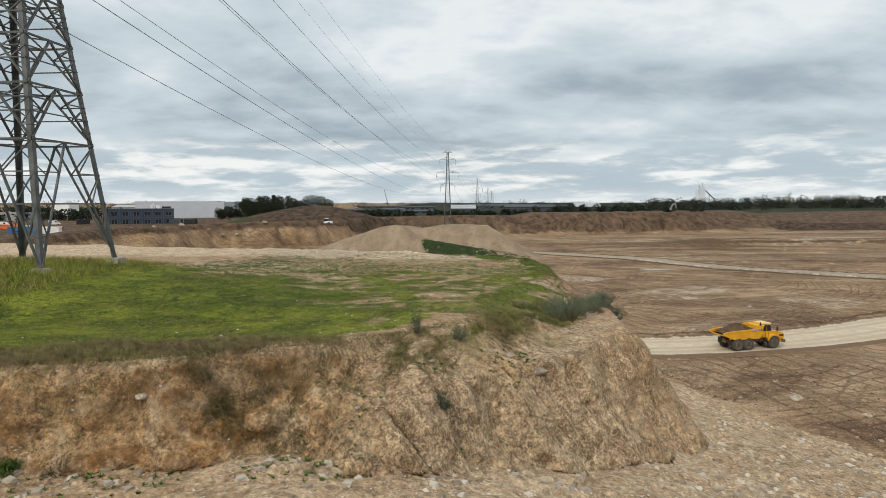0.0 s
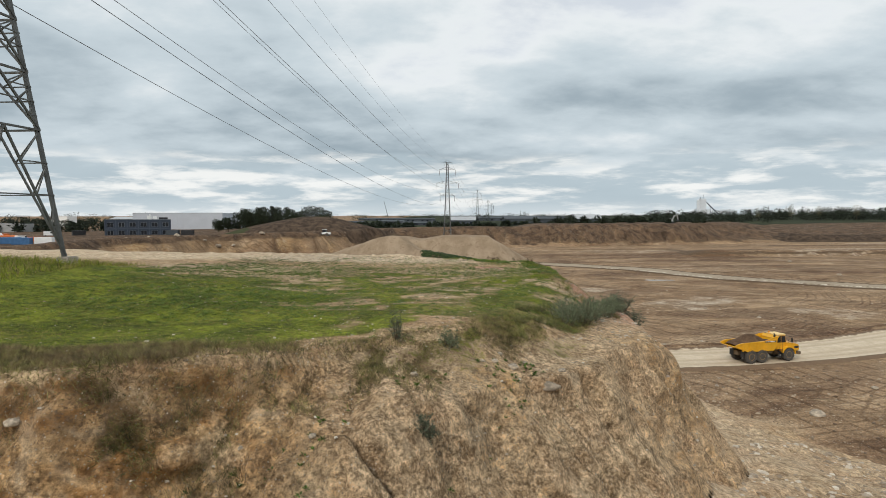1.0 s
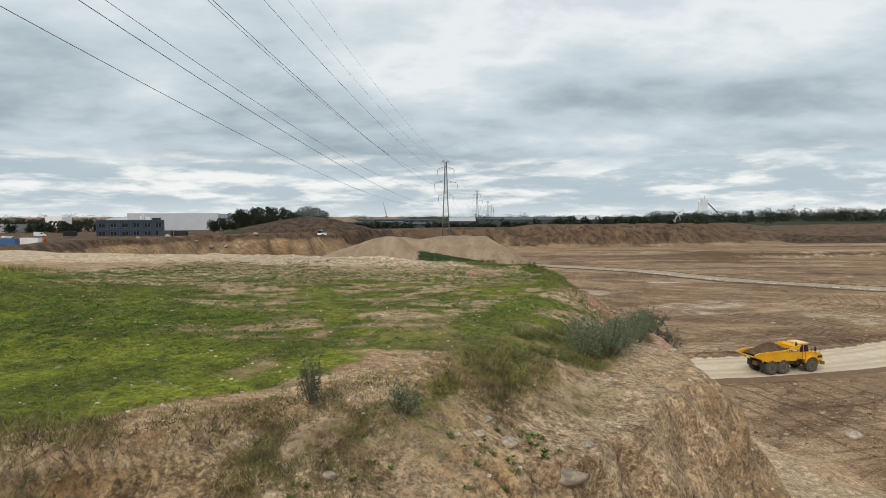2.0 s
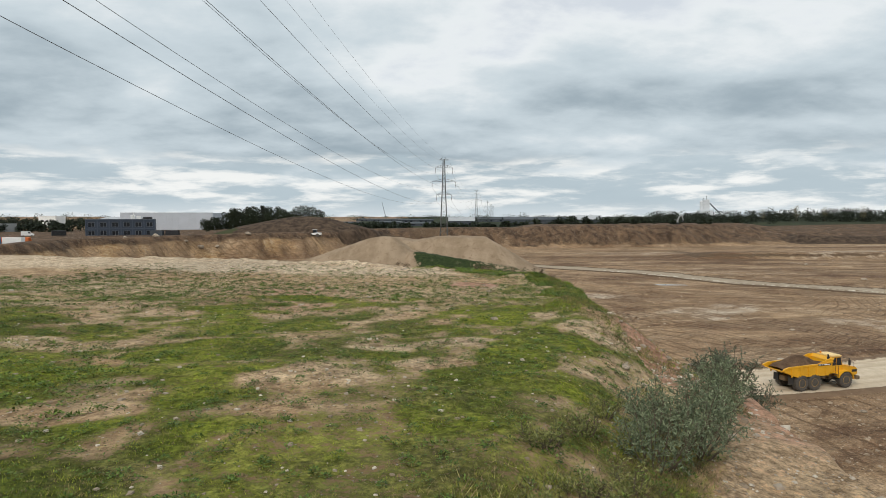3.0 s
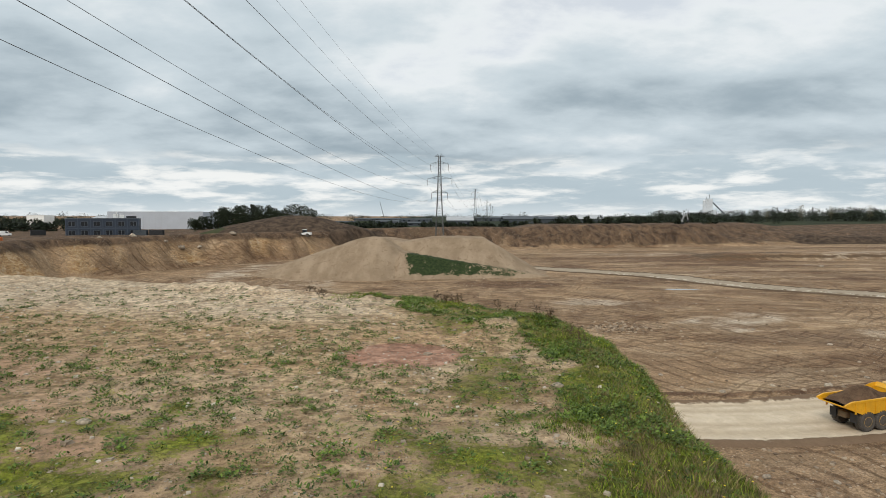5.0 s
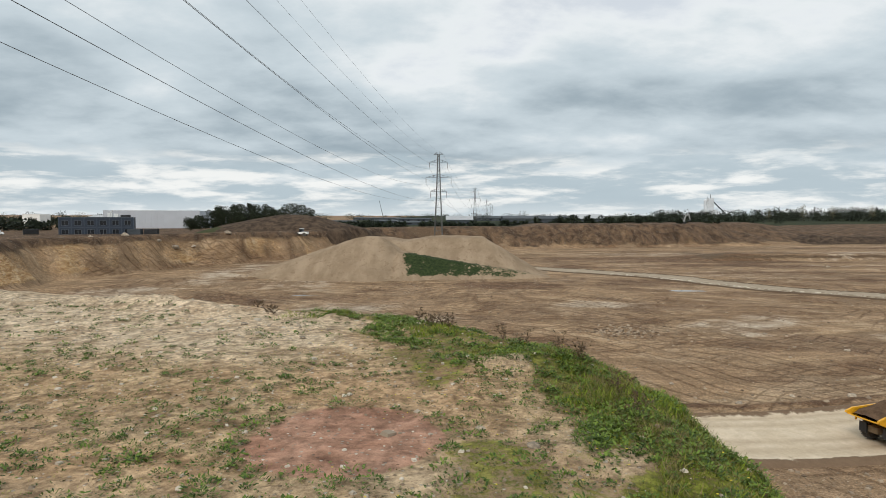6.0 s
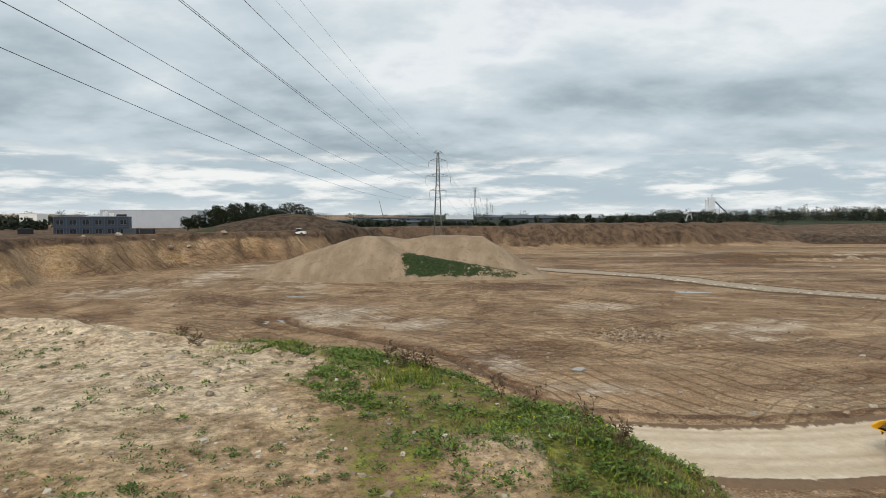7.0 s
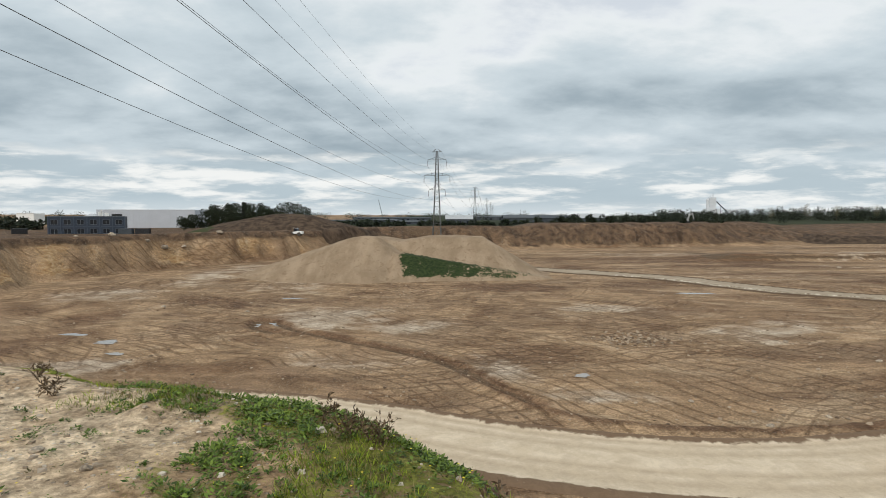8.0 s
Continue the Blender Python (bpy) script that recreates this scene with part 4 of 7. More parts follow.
def pylon_mesh_parts(root, height, half, arms, detail):
    """A lattice tower whose foot is `half` metres from its axis, standing at the origin of root."""
    h3 = arms[0][0]

    def spread(z):
        if z < h3:
            return half + (0.95 - half) * (z / h3)
        return 0.95 + (0.45 - 0.95) * (z - h3) / (height - h3)

    if detail:
        levels = [0.0, 6.0, 8.6, 10.9, 12.9, 14.7, h3]
    else:
        levels = [0.0]
        step = half * 1.15
        while levels[-1] < h3 - 1.0:
            levels.append(min(levels[-1] + step, h3))
            step = max(1.5, spread(levels[-1]) * 1.6)
        levels[-1] = h3
    z = h3
    while z < height - 0.6:
        z = min(z + 1.55, height)
        levels.append(z)
    corner = [(1, -1), (1, 1), (-1, 1), (-1, -1)]
    w = 0.23 if detail else 0.22
    for cx, cy in corner:
        bm = bmesh.new()
        angle_iron(bm, [(cx * spread(v), cy * spread(v), v) for v in (0, h3, height)], w, (-cx, -cy, 0))
        part("leg", bm, STEEL, root)
        if detail:
            bm = bmesh.new()
            box(bm, cx * half - 0.35, cy * half - 0.35, -0.9, cx * half + 0.35, cy * half + 0.35, 0.08, 0.05)
            part("footing", bm, STONE, root, "grey concrete footing")
    for f in range(4):
        (ax, ay), (bx, by) = corner[f], corner[(f + 1) % 4]
        rest = bmesh.new()

        def brace(a, b, t, near=True):
            if detail and near:
                bm = bmesh.new()
                bar(bm, a, b, t)
                part("brace", bm, STEEL, root)
            else:
                bar(rest, a, b, t)

        for k, (za, zb) in enumerate(zip(levels, levels[1:])):
            sa, sb = spread(za), spread(zb)
            A, B = Vector((ax * sa, ay * sa, za)), Vector((bx * sa, by * sa, za))
            C, D = Vector((ax * sb, ay * sb, zb)), Vector((bx * sb, by * sb, zb))
            t = (0.13 if za < h3 else 0.09) if detail else 0.11
            if detail and k < 5:
                M = (C + D) / 2
                for foot, head in ((A, C), (B, D)):
                    brace(foot.lerp(M, 0.02), M, t)
                    brace(foot.lerp(M, 0.5), foot.lerp(head, 0.5), t * 0.7)
                    brace(foot.lerp(M, 0.75), foot.lerp(head, 0.75), t * 0.6)
                    brace(foot.lerp(M, 0.5), foot.lerp(head, 0.75), t * 0.6)
                    brace(foot.lerp(M, 0.75), head, t * 0.6)
                    if k < 2:
                        brace(foot.lerp(M, 0.25), foot.lerp(head, 0.25), t * 0.5)
                        brace(foot.lerp(M, 0.25), foot.lerp(head, 0.5), t * 0.5)
                brace(C, D, t)
                brace(A.lerp(M, 0.5), B.lerp(M, 0.5), t * 0.6)
            else:
                brace(A, D, t, False)
                if detail or za > h3:
                    brace(B, C, t, False)
                brace(C, D, t * 0.9, False)
        tagged(part("bracing", rest, STEEL, root), kind="stuff")
    if detail:
        for lv in levels[1:5]:
            s = spread(lv)
            bm = bmesh.new()
            for i in range(4):
                (ax, ay), (bx, by) = corner[i], corner[(i + 1) % 4]
                (cx, cy) = corner[(i + 2) % 4]
                bar(bm, ((ax + bx) / 2 * s, (ay + by) / 2 * s, lv), ((bx + cx) / 2 * s, (by + cy) / 2 * s, lv), 0.08)
            part("diaphragm", bm, STEEL, root)
    ends = []
    for hz, reach, shift in arms:
        for sgn in (-1, 1):
            bm = bmesh.new()
            s = spread(hz)
            tip = Vector((sgn * reach + shift, 0, hz))
            t = 0.09 if detail else 0.12
            for cy in (-1, 1):
                bar(bm, (sgn * s, cy * s, hz), tip, t)
                bar(bm, (sgn * s * 0.9, cy * s * 0.9, hz + 1.1), tip, t)
                for q in (0.33, 0.66):
                    a = Vector((sgn * s, cy * s, hz)).lerp(tip, q)
                    b = Vector((sgn * s * 0.9, cy * s * 0.9, hz + 1.1)).lerp(tip, q)
                    bar(bm, a, b, t * 0.7)
            part("crossarm", bm, STEEL, root)
            if hz < height - 1:
                bm = bmesh.new()
                n = 12 if detail else 4
                for i in range(n):
                    zz = hz - 0.25 - 2.3 * (i + 0.5) / n
                    r = bmesh.ops.create_cone(bm, cap_ends=True, segments=8, radius1=0.13, radius2=0.07, depth=2.3 / n * 0.8)
                    bmesh.ops.translate(bm, verts=r["verts"], vec=(tip.x, 0, zz))
                bar(bm, tip, (tip.x, 0, hz - 2.7), 0.04)
                part("insulator", bm, CERAMIC, root, "brown insulator string")
                ends.append((tip.x, hz - 2.75))
            else:
                ends.append((tip.x, hz))
    return ends


def build_line():
    ends_at = []
    for i, (x, y) in enumerate(LINE):
        gx, gy = LINE[min(i + 1, len(LINE) - 1)]
        px, py = LINE[max(i - 1, 0)]
        turn = math.atan2(-(gx - px), gy - py)
        base = ground_z(x, y) if i else 17.35
        height = 31.8 if i == 0 else 44.0 - base
        if i == 0:
            arms = ((16.95, 2.3, -0.6), (22.1, 3.7, -0.6), (27.7, 2.4, -0.6), (31.4, 1.2, 0))
        else:
            arms = ((height - 15.8, 3.4, 0), (height - 9.9, 5.3, 0), (height - 3.6, 3.8, 0), (height - 0.4, 2.0, 0))
        m = Matrix.Translation((x, y, base)) @ Matrix.Rotation(turn, 4, "Z")
        lab = "tall grey steel lattice pylon standing on the grassy plateau" if i == 0 else "grey steel lattice pylon with three crossarms carrying wires"
        root = thing("pylon", lab, "pylon", "pylons of the power line", m)
        ends = pylon_mesh_parts(root, height, 2.75 if i == 0 else 2.2, arms, i == 0)
        ends_at.append([m @ Vector((ex, 0, ez)) for ex, ez in ends])
    # the line goes on behind the camera as well
    ends_at.insert(0, [p + Vector((-25, -290, -3)) for p in ends_at[0]])
    for k in range(8):
        for s in range(5):
            a, b = ends_at[s][k], ends_at[s + 1][k]
            sag = SAG[k] * ((b - a).length / 260) ** 2
            bm = bmesh.new()
            pts = []
            for i in range(33):
                t = i / 32
                p = a.lerp(b, t)
                p.z -= sag * 4 * t * (1 - t)
                pts.append(p)
            thick = (0.024, 0.022, 0.03, 0.045, 0.07)[s] * (0.6 if k > 5 else 1)
            tube(bm, pts, thick, 4)
            w = mesh_object("overhead_wire", bm, WIRE)
            tagged(w, "dark overhead power conductor strung between lattice pylons", "power line", "overhead wires")


SAG = (5.5, 5.5, 5.3, 5.3, 5.6, 5.6, 4.5, 4.5)
build_line()

# ------------------------------------------------------------------ articulated dump truck
def profile(bm, pts, y0, y1):
    """A prism: the outline pts in x and z, spread from y0 to y1."""
    a = [bm.verts.new((x, y0, z)) for x, z in pts]
    b = [bm.verts.new((x, y1, z)) for x, z in pts]
    n = len(pts)
    bm.faces.new(a)
    bm.faces.new(b[::-1])
    for i in range(n):
        bm.faces.new((a[i], b[i], b[(i + 1) % n], a[(i + 1) % n]))
    bmesh.ops.recalc_face_normals(bm, faces=bm.faces[:])


def soften(bm, width=0.03):
    bmesh.ops.bevel(bm, geom=[e for e in bm.edges if e.is_manifold and e.calc_face_angle(0) > 0.5], offset=width, segments=2, affect="EDGES")


def lathe(bm, outline, sides=32):
    """Turn an outline of (radius, y) about the y axis."""
    rings = [[bm.verts.new((r * math.cos(k * math.tau / sides), y, r * math.sin(k * math.tau / sides))) for k in range(sides)] for r, y in outline]
    for a, b in zip(rings, rings[1:]):
        for k in range(sides):
            bm.faces.new((a[k], a[(k + 1) % sides], b[(k + 1) % sides], b[k]))
    bm.faces.new(rings[0])
    bm.faces.new(rings[-1][::-1])
    bmesh.ops.recalc_face_normals(bm, faces=bm.faces[:])


def truck_wheel(parent, x, y):
    s = 1 if y > 0 else -1
    bm = bmesh.new()
    lathe(bm, [(0.42, -0.30), (0.74, -0.33), (0.82, -0.24), (0.83, 0), (0.82, 0.24), (0.74, 0.33), (0.42, 0.30)], 36)
    for k in range(26):
        for side in (-1, 1):
            r = bmesh.ops.create_cube(bm, size=1)
            a = (k + 0.5 * (side > 0)) * math.tau / 26
            m = Matrix.Rotation(-a, 4, "Y") @ Matrix.Translation((0.835, side * 0.16, 0)) @ Matrix.Rotation(side * 0.35, 4, "X") @ Matrix.Diagonal((0.07, 0.30, 0.085, 1))
            bmesh.ops.transform(bm, matrix=m, verts=r["verts"])
    wheel = part("wheel", bm, TYRE, parent, "dusty black off-road tyre with deep lugs")
    wheel.location = (x, y, 0.86)
    bm = bmesh.new()
    lathe(bm, [(0.10, s * 0.22), (0.16, s * 0.30), (0.30, s * 0.24), (0.40, s * 0.20), (0.44, s * 0.31), (0.42, s * 0.33), (0.40, s * 0.10), (0.05, s * 0.1)], 24)
    rim = part("rim", bm, MATS["rim_paint"], wheel, "dusty yellow-brown steel rim")


def build_truck():
    root = thing("dump_truck", "yellow articulated dump truck loaded with dark soil on the haul road", "dump truck")
    # dump body, open above
    bm = bmesh.new()
    outer = [(-5.25, 2.20), (-3.55, 1.52), (0.55, 1.52), (0.95, 2.05), (1.0, 2.95), (0.2, 2.80), (-4.75, 2.62), (-5.45, 2.40)]
    for s in (-1, 1):
        profile(bm, outer, s * 1.40, s * 1.33)
        profile(bm, [(-5.40, 2.48), (-4.75, 2.70), (0.2, 2.88), (1.02, 3.03), (1.02, 2.90), (0.2, 2.72), (-4.75, 2.52), (-5.45, 2.34)], s * 1.46, s * 1.30)
        for x in (-4.3, -3.2, -2.1, -1.0, 0.1):
            profile(bm, [(x - 0.08, 1.62), (x + 0.08, 1.62), (x + 0.08, 2.62), (x - 0.08, 2.62)], s * 1.45, s * 1.38)
    profile(bm, [(-5.25, 2.20), (-3.55, 1.52), (0.55, 1.52), (0.95, 2.05), (0.88, 2.08), (0.5, 1.60), (-3.52, 1.60), (-5.22, 2.28)], -1.36, 1.36)
    profile(bm, [(0.90, 2.05), (1.00, 2.95), (0.93, 2.95), (0.84, 2.05)], -1.36, 1.36)
    part("dump_body", bm, YELLOW, root, "dusty yellow open dump body")
    bm = bmesh.new()
    profile(bm, [(0.95, 2.95), (1.30, 3.30), (1.24, 3.34), (0.88, 3.0)], -1.36, 1.36)
    for s in (-1, 1):
        profile(bm, [(-0.9, 2.86), (1.0, 2.98), (1.28, 3.30), (0.6, 3.28)], s * 1.38, s * 1.33)
    part("spill_guard", bm, YELLOW, root)
    # load
    xs, ys = np.linspace(-5.0, 0.9, 44), np.linspace(-1.31, 1.31, 22)
    X, Y = np.meshgrid(xs, ys)
    Z = 2.56 + 1.05 * np.exp(-((X + 2.2) / 1.9) ** 2 - (Y / 1.0) ** 2) + 0.10 * fbm(X, Y, 0.7, 4, 5) - 0.25 * sstep(1.0, 1.31, np.abs(Y)) - 0.2 * sstep(-4.3, -5.0, X)
    load = new("soil_load", raw_mesh("soil_load", np.stack([X, Y, Z], -1).reshape(-1, 3), grid_faces(44, 22), SOIL, True))
    load.parent = root
    tagged(load, "heaped dark brown soil")
    # chassis
    bm = bmesh.new()
    box(bm, -4.2, -0.42, 0.95, 0.4, 0.42, 1.48, 0.04)
    box(bm, 0.4, -0.3, 0.85, 1.5, 0.3, 1.45, 0.05)
    box(bm, 1.4, -0.5, 0.75, 4.4, 0.5, 1.4, 0.04)
    for x in (-2.95, -1.3, 2.9):
        bar(bm, (x, -1.1, 0.86), (x, 1.1, 0.86), 0.36, sides=10)
    for s in (-1, 1):
        bar(bm, (0.7, s * 0.75, 1.05), (-1.6, s * 0.62, 1.55), 0.2, sides=8)
        box(bm, -2.5, s * 0.75 - 0.12, 0.75, -1.75, s * 0.75 + 0.12, 1.0, 0.03)
    part("chassis", bm, MATS["dirty_frame"], root, "dirt-caked steel chassis")
    for x in (-2.95, -1.3, 2.9):
        for y in (-1.14, 1.14):
            truck_wheel(root, x, y)
    for s in (-1, 1):
        bm = bmesh.new()
        pts = [(2.9 + 1.10 * math.cos(a), 0.86 + 1.02 * math.sin(a)) for a in [i * math.pi / 12 for i in range(0, 12)]]
        pts += [(2.9 + 1.00 * math.cos(a), 0.86 + 0.93 * math.sin(a)) for a in [i * math.pi / 12 for i in range(11, -1, -1)]]
        profile(bm, pts, s * 0.80, s * 1.46)
        part("fender", bm, YELLOW, root)
        bm = bmesh.new()
        box(bm, -4.05, s * 1.0 - 0.32, 0.75, -4.0, s * 1.0 + 0.32, 1.55)
        part("mud_flap", bm, BLACK, root, "black rubber mud flap")
    # hood and nose
    bm = bmesh.new()
    profile(bm, [(2.75, 1.40), (4.75, 1.15), (4.95, 1.30), (4.90, 1.85), (4.65, 2.08), (2.75, 2.42)], -1.0, 1.0)
    soften(bm, 0.06)
    part("hood", bm, YELLOW, root)
    bm = bmesh.new()
    box(bm, 4.55, -1.25, 0.72, 5.0, 1.25, 1.12, 0.06)
    part("bumper", bm, MATS["dirty_frame"], root, "grey front bumper")
    bm = bmesh.new()
    for z in (1.35, 1.55, 1.75):
        box(bm, 4.86, -0.75, z, 4.965, 0.75, z + 0.13, 0.01)
    for s in (-1, 1):
        box(bm, 4.1, s * 1.0 - 0.02, 1.55, 4.80, s * 1.0 + 0.02, 1.82)
    part("grille", bm, BLACK, root, "black grille and side vents")
    for s in (-1, 1):
        bm = bmesh.new()
        box(bm, 4.80, s * 0.82 - 0.14, 1.52, 4.97, s * 0.82 + 0.14, 1.72, 0.03)
        part("headlight", bm, WHITE, root, "pale headlight")
    # cab
    bm = bmesh.new()
    profile(bm, [(1.35, 1.45), (2.95, 1.45), (2.98, 2.36), (2.66, 3.32), (1.45, 3.32), (1.35, 2.4)], -0.88, 0.88)
    soften(bm, 0.05)
    cab = part("cab", bm, YELLOW, root)
    bm = bmesh.new()
    box(bm, 1.32, -0.95, 3.30, 2.78, 0.95, 3.48, 0.06)
    part("cab_roof", bm, MATS["faded_yellow"], root, "faded cream-yellow cab roof")
    for s in (-1, 1):
        for x0, x1, t0, t1 in ((1.50, 2.02, 1.52, 2.02), (2.10, 2.86, 2.10, 2.62)):
            bm = bmesh.new()
            profile(bm, [(x0, 2.38), (x1, 2.38), (t1, 3.22), (t0, 3.22)], s * 0.875, s * 0.90)
            part("side_window", bm, GLASS, cab, "dark tinted glass")
    bm = bmesh.new()
    q = [(2.99, -0.78, 2.42), (2.99, 0.78, 2.42), (2.71, 0.74, 3.24), (2.71, -0.74, 3.24)]
    va, vb = [bm.verts.new(v) for v in q], [bm.verts.new((v[0] + 0.03, v[1], v[2])) for v in q]
    bm.faces.new(va[::-1])
    bm.faces.new(vb)
    for i in range(4):
        bm.faces.new((va[i], va[(i + 1) % 4], vb[(i + 1) % 4], vb[i]))
    part("windscreen", bm, GLASS, cab, "dark windscreen")
    bm = bmesh.new()
    box(bm, 1.335, -0.7, 2.4, 1.36, 0.7, 3.2)
    part("rear_window", bm, GLASS, cab)
    for s in (-1, 1):
        bm = bmesh.new()
        bar(bm, (2.8, s * 0.9, 3.25), (3.35, s * 1.35, 3.15), 0.05, sides=6)
        bar(bm, (3.35, s * 1.35, 3.2), (3.35, s * 1.35, 2.4), 0.04, sides=6)
        box(bm, 3.32, s * 1.35 - 0.14, 2.45, 3.40, s * 1.35 + 0.14, 3.0, 0.03)
        part("mirror", bm, BLACK, root, "black mirror on an arm")
        bm = bmesh.new()
        for k in range(4):
            box(bm, 1.45, s * 1.15 - 0.25, 0.65 + 0.28 * k, 1.85, s * 1.15 + 0.25, 0.69 + 0.28 * k)
        bar(bm, (1.43, s * 1.38, 0.6), (1.43, s * 1.38, 2.5), 0.04, sides=6)
        bar(bm, (1.87, s * 1.38, 0.6), (1.87, s * 1.38, 2.5), 0.04, sides=6)
        part("ladder", bm, BLACK, root)
        bm = bmesh.new()
        for x in (3.1, 3.7, 4.3):
            bar(bm, (x, s * 1.05, 2.3 - 0.13 * (x - 3)), (x, s * 1.05, 2.75 - 0.13 * (x - 3)), 0.035, sides=6)
        bar(bm, (3.1, s * 1.05, 2.74), (4.3, s * 1.05, 2.58), 0.035, sides=6)
        part("handrail", bm, BLACK, root)
    bm = bmesh.new()
    bar(bm, (1.15, -0.75, 1.4), (1.15, -0.75, 3.35), 0.30, sides=12)
    bar(bm, (1.15, -0.75, 3.3), (1.05, -0.75, 3.62), 0.15, sides=10)
    part("exhaust", bm, BLACK, root, "black exhaust stack")
    bm = bmesh.new()
    bar(bm, (1.5, 0.6, 3.46), (1.5, 0.6, 3.68), 0.16, sides=10)
    part("beacon", bm, MATS["amber"], root, "amber warning beacon")
    for s in (-1, 1):
        bm = bmesh.new()
        box(bm, -0.95, s * 1.465 - 0.004, 2.64, 0.75, s * 1.465 + 0.004, 2.82)
        part("name_panel", bm, BLACK, root, "black panel with pale marks")
        for x0, x1 in ((-0.85, -0.62), (-0.50, -0.34), (-0.2, 0.55)):
            bm = bmesh.new()
            box(bm, x0, s * 1.472 - 0.004, 2.68, x1, s * 1.472 + 0.004, 2.78)
            part("marking", bm, WHITE, root)
    return root


plain("rim_paint", (0.42, 0.25, 0.07), 0.6, 0, 0.3, 4)
plain("dirty_frame", (0.16, 0.115, 0.07), 0.85, 0, 0.4, 3)
plain("faded_yellow", (0.78, 0.56, 0.24), 0.5, 0, 0.1, 2)
plain("amber", (0.75, 0.26, 0.01), 0.3, 0, 0.05)
truck = build_truck()
truck.matrix_world = Matrix.Translation((46.2, 94.8, ground_z(46.2, 94.8) + 0.15)) @ Matrix.Rotation(radians(15), 4, "Z")


# ------------------------------------------------------------------ pools and stones
def water_material():
    n = material("puddle_water")
    p = n.coords("Object")
    n.surface(n.mix(n.noise(p, 0.8, 3), (0.22, 0.18, 0.14), (0.34, 0.30, 0.25)), 0.06, n.noise(p, 5.0, 2), 0.03, 0.01, spec=0.9)
    return MATS["puddle_water"]


def build_pools():
    water = water_material()
    rng = random.Random(4)
    for px, py, rx, ry in POOLS:
        bm = bmesh.new()
        vs = []
        for k in range(28):
            a = k * math.tau / 28
            w = 1 + 0.28 * math.sin(2 * a + px) + 0.16 * math.sin(5 * a + py) + rng.uniform(-0.10, 0.10)
            vs.append(bm.verts.new((px + rx * w * math.cos(a), py + ry * w * math.sin(a), -0.065)))
        f = bm.faces.new(vs)
        if f.normal.z < 0:
            f.normal_flip()
        ext = bmesh.ops.extrude_face_region(bm, geom=[f])
        bmesh.ops.translate(bm, verts=[v for v in ext["geom"] if isinstance(v, bmesh.types.BMVert)], vec=(0, 0, 0.03))
        bmesh.ops.recalc_face_normals(bm, faces=bm.faces[:])
        tagged(mesh_object("puddle", bm, water), "shallow muddy rain puddle lying on the pit floor", "puddle", "puddles in the pit")


build_pools()


def rock_mesh(name, seed, mat, rough=0.25, level=3):
    bm = bmesh.new()
    bmesh.ops.create_icosphere(bm, subdivisions=level, radius=1)
    off = Vector((seed * 3.7, seed * 1.9, seed * 5.3))
    for v in bm.verts:
        d = noise.noise(v.co * 0.9 + off) * rough * 1.6 + noise.noise(v.co * 2.6 + off) * rough * 0.5
        cell = noise.cell(v.co * 1.3 + off) * 0.06
        v.co *= 1 + d + cell
        if v.co.z < -0.45:
            v.co.z = -0.45 + (v.co.z + 0.45) * 0.2
    me = bpy.data.meshes.new(name)
    bm.to_mesh(me)
    bm.free()
    me.materials.append(mat)
    me.polygons.foreach_set("use_smooth", [True] * len(me.polygons))
    return me


def stone_material():
    n = material("boulder")
    p = n.coords("Object")
    r = n.random()
    a = n.noise(p, 1.6, 6, 0.65, 0.3)
    base = n.mix(r, (0.30, 0.245, 0.185), (0.56, 0.475, 0.37))
    col = n.mix(n.ramp(a, 0.35, 0.7), n.mix(1.0, base, (0.55, 0.55, 0.55), "MULTIPLY"), n.mix(1.0, base, (1.15, 1.12, 1.08), "MULTIPLY"))
    n.surface(col, 0.85, n.noise(p, 6, 6, 0.7), 0.5, 0.04, spec=0.25)
    return MATS["boulder"]


BOULDER = stone_material()
ROCKS = [rock_mesh("stone", k, BOULDER) for k in range(5)]


def stone(x, y, size, label="", squash=0.65, lift=0.0, group=""):
    rng = random.Random(int(x * 91 + y * 57))
    ob = new("stone", ROCKS[rng.randrange(5)])
    sx, sy = size * rng.uniform(0.85, 1.2), size * rng.uniform(0.8, 1.1)
    ob.matrix_world = Matrix.Translation((x, y, ground_z(x, y) + size * squash * 0.25 + lift)) @ Matrix.Rotation(rng.uniform(0, 6.28), 4, "Z") @ Matrix.Diagonal((sx, sy, size * squash, 1))
    return tagged(ob, label or "rough grey-brown field stone lying on bare soil", "stone", group or "loose stones")


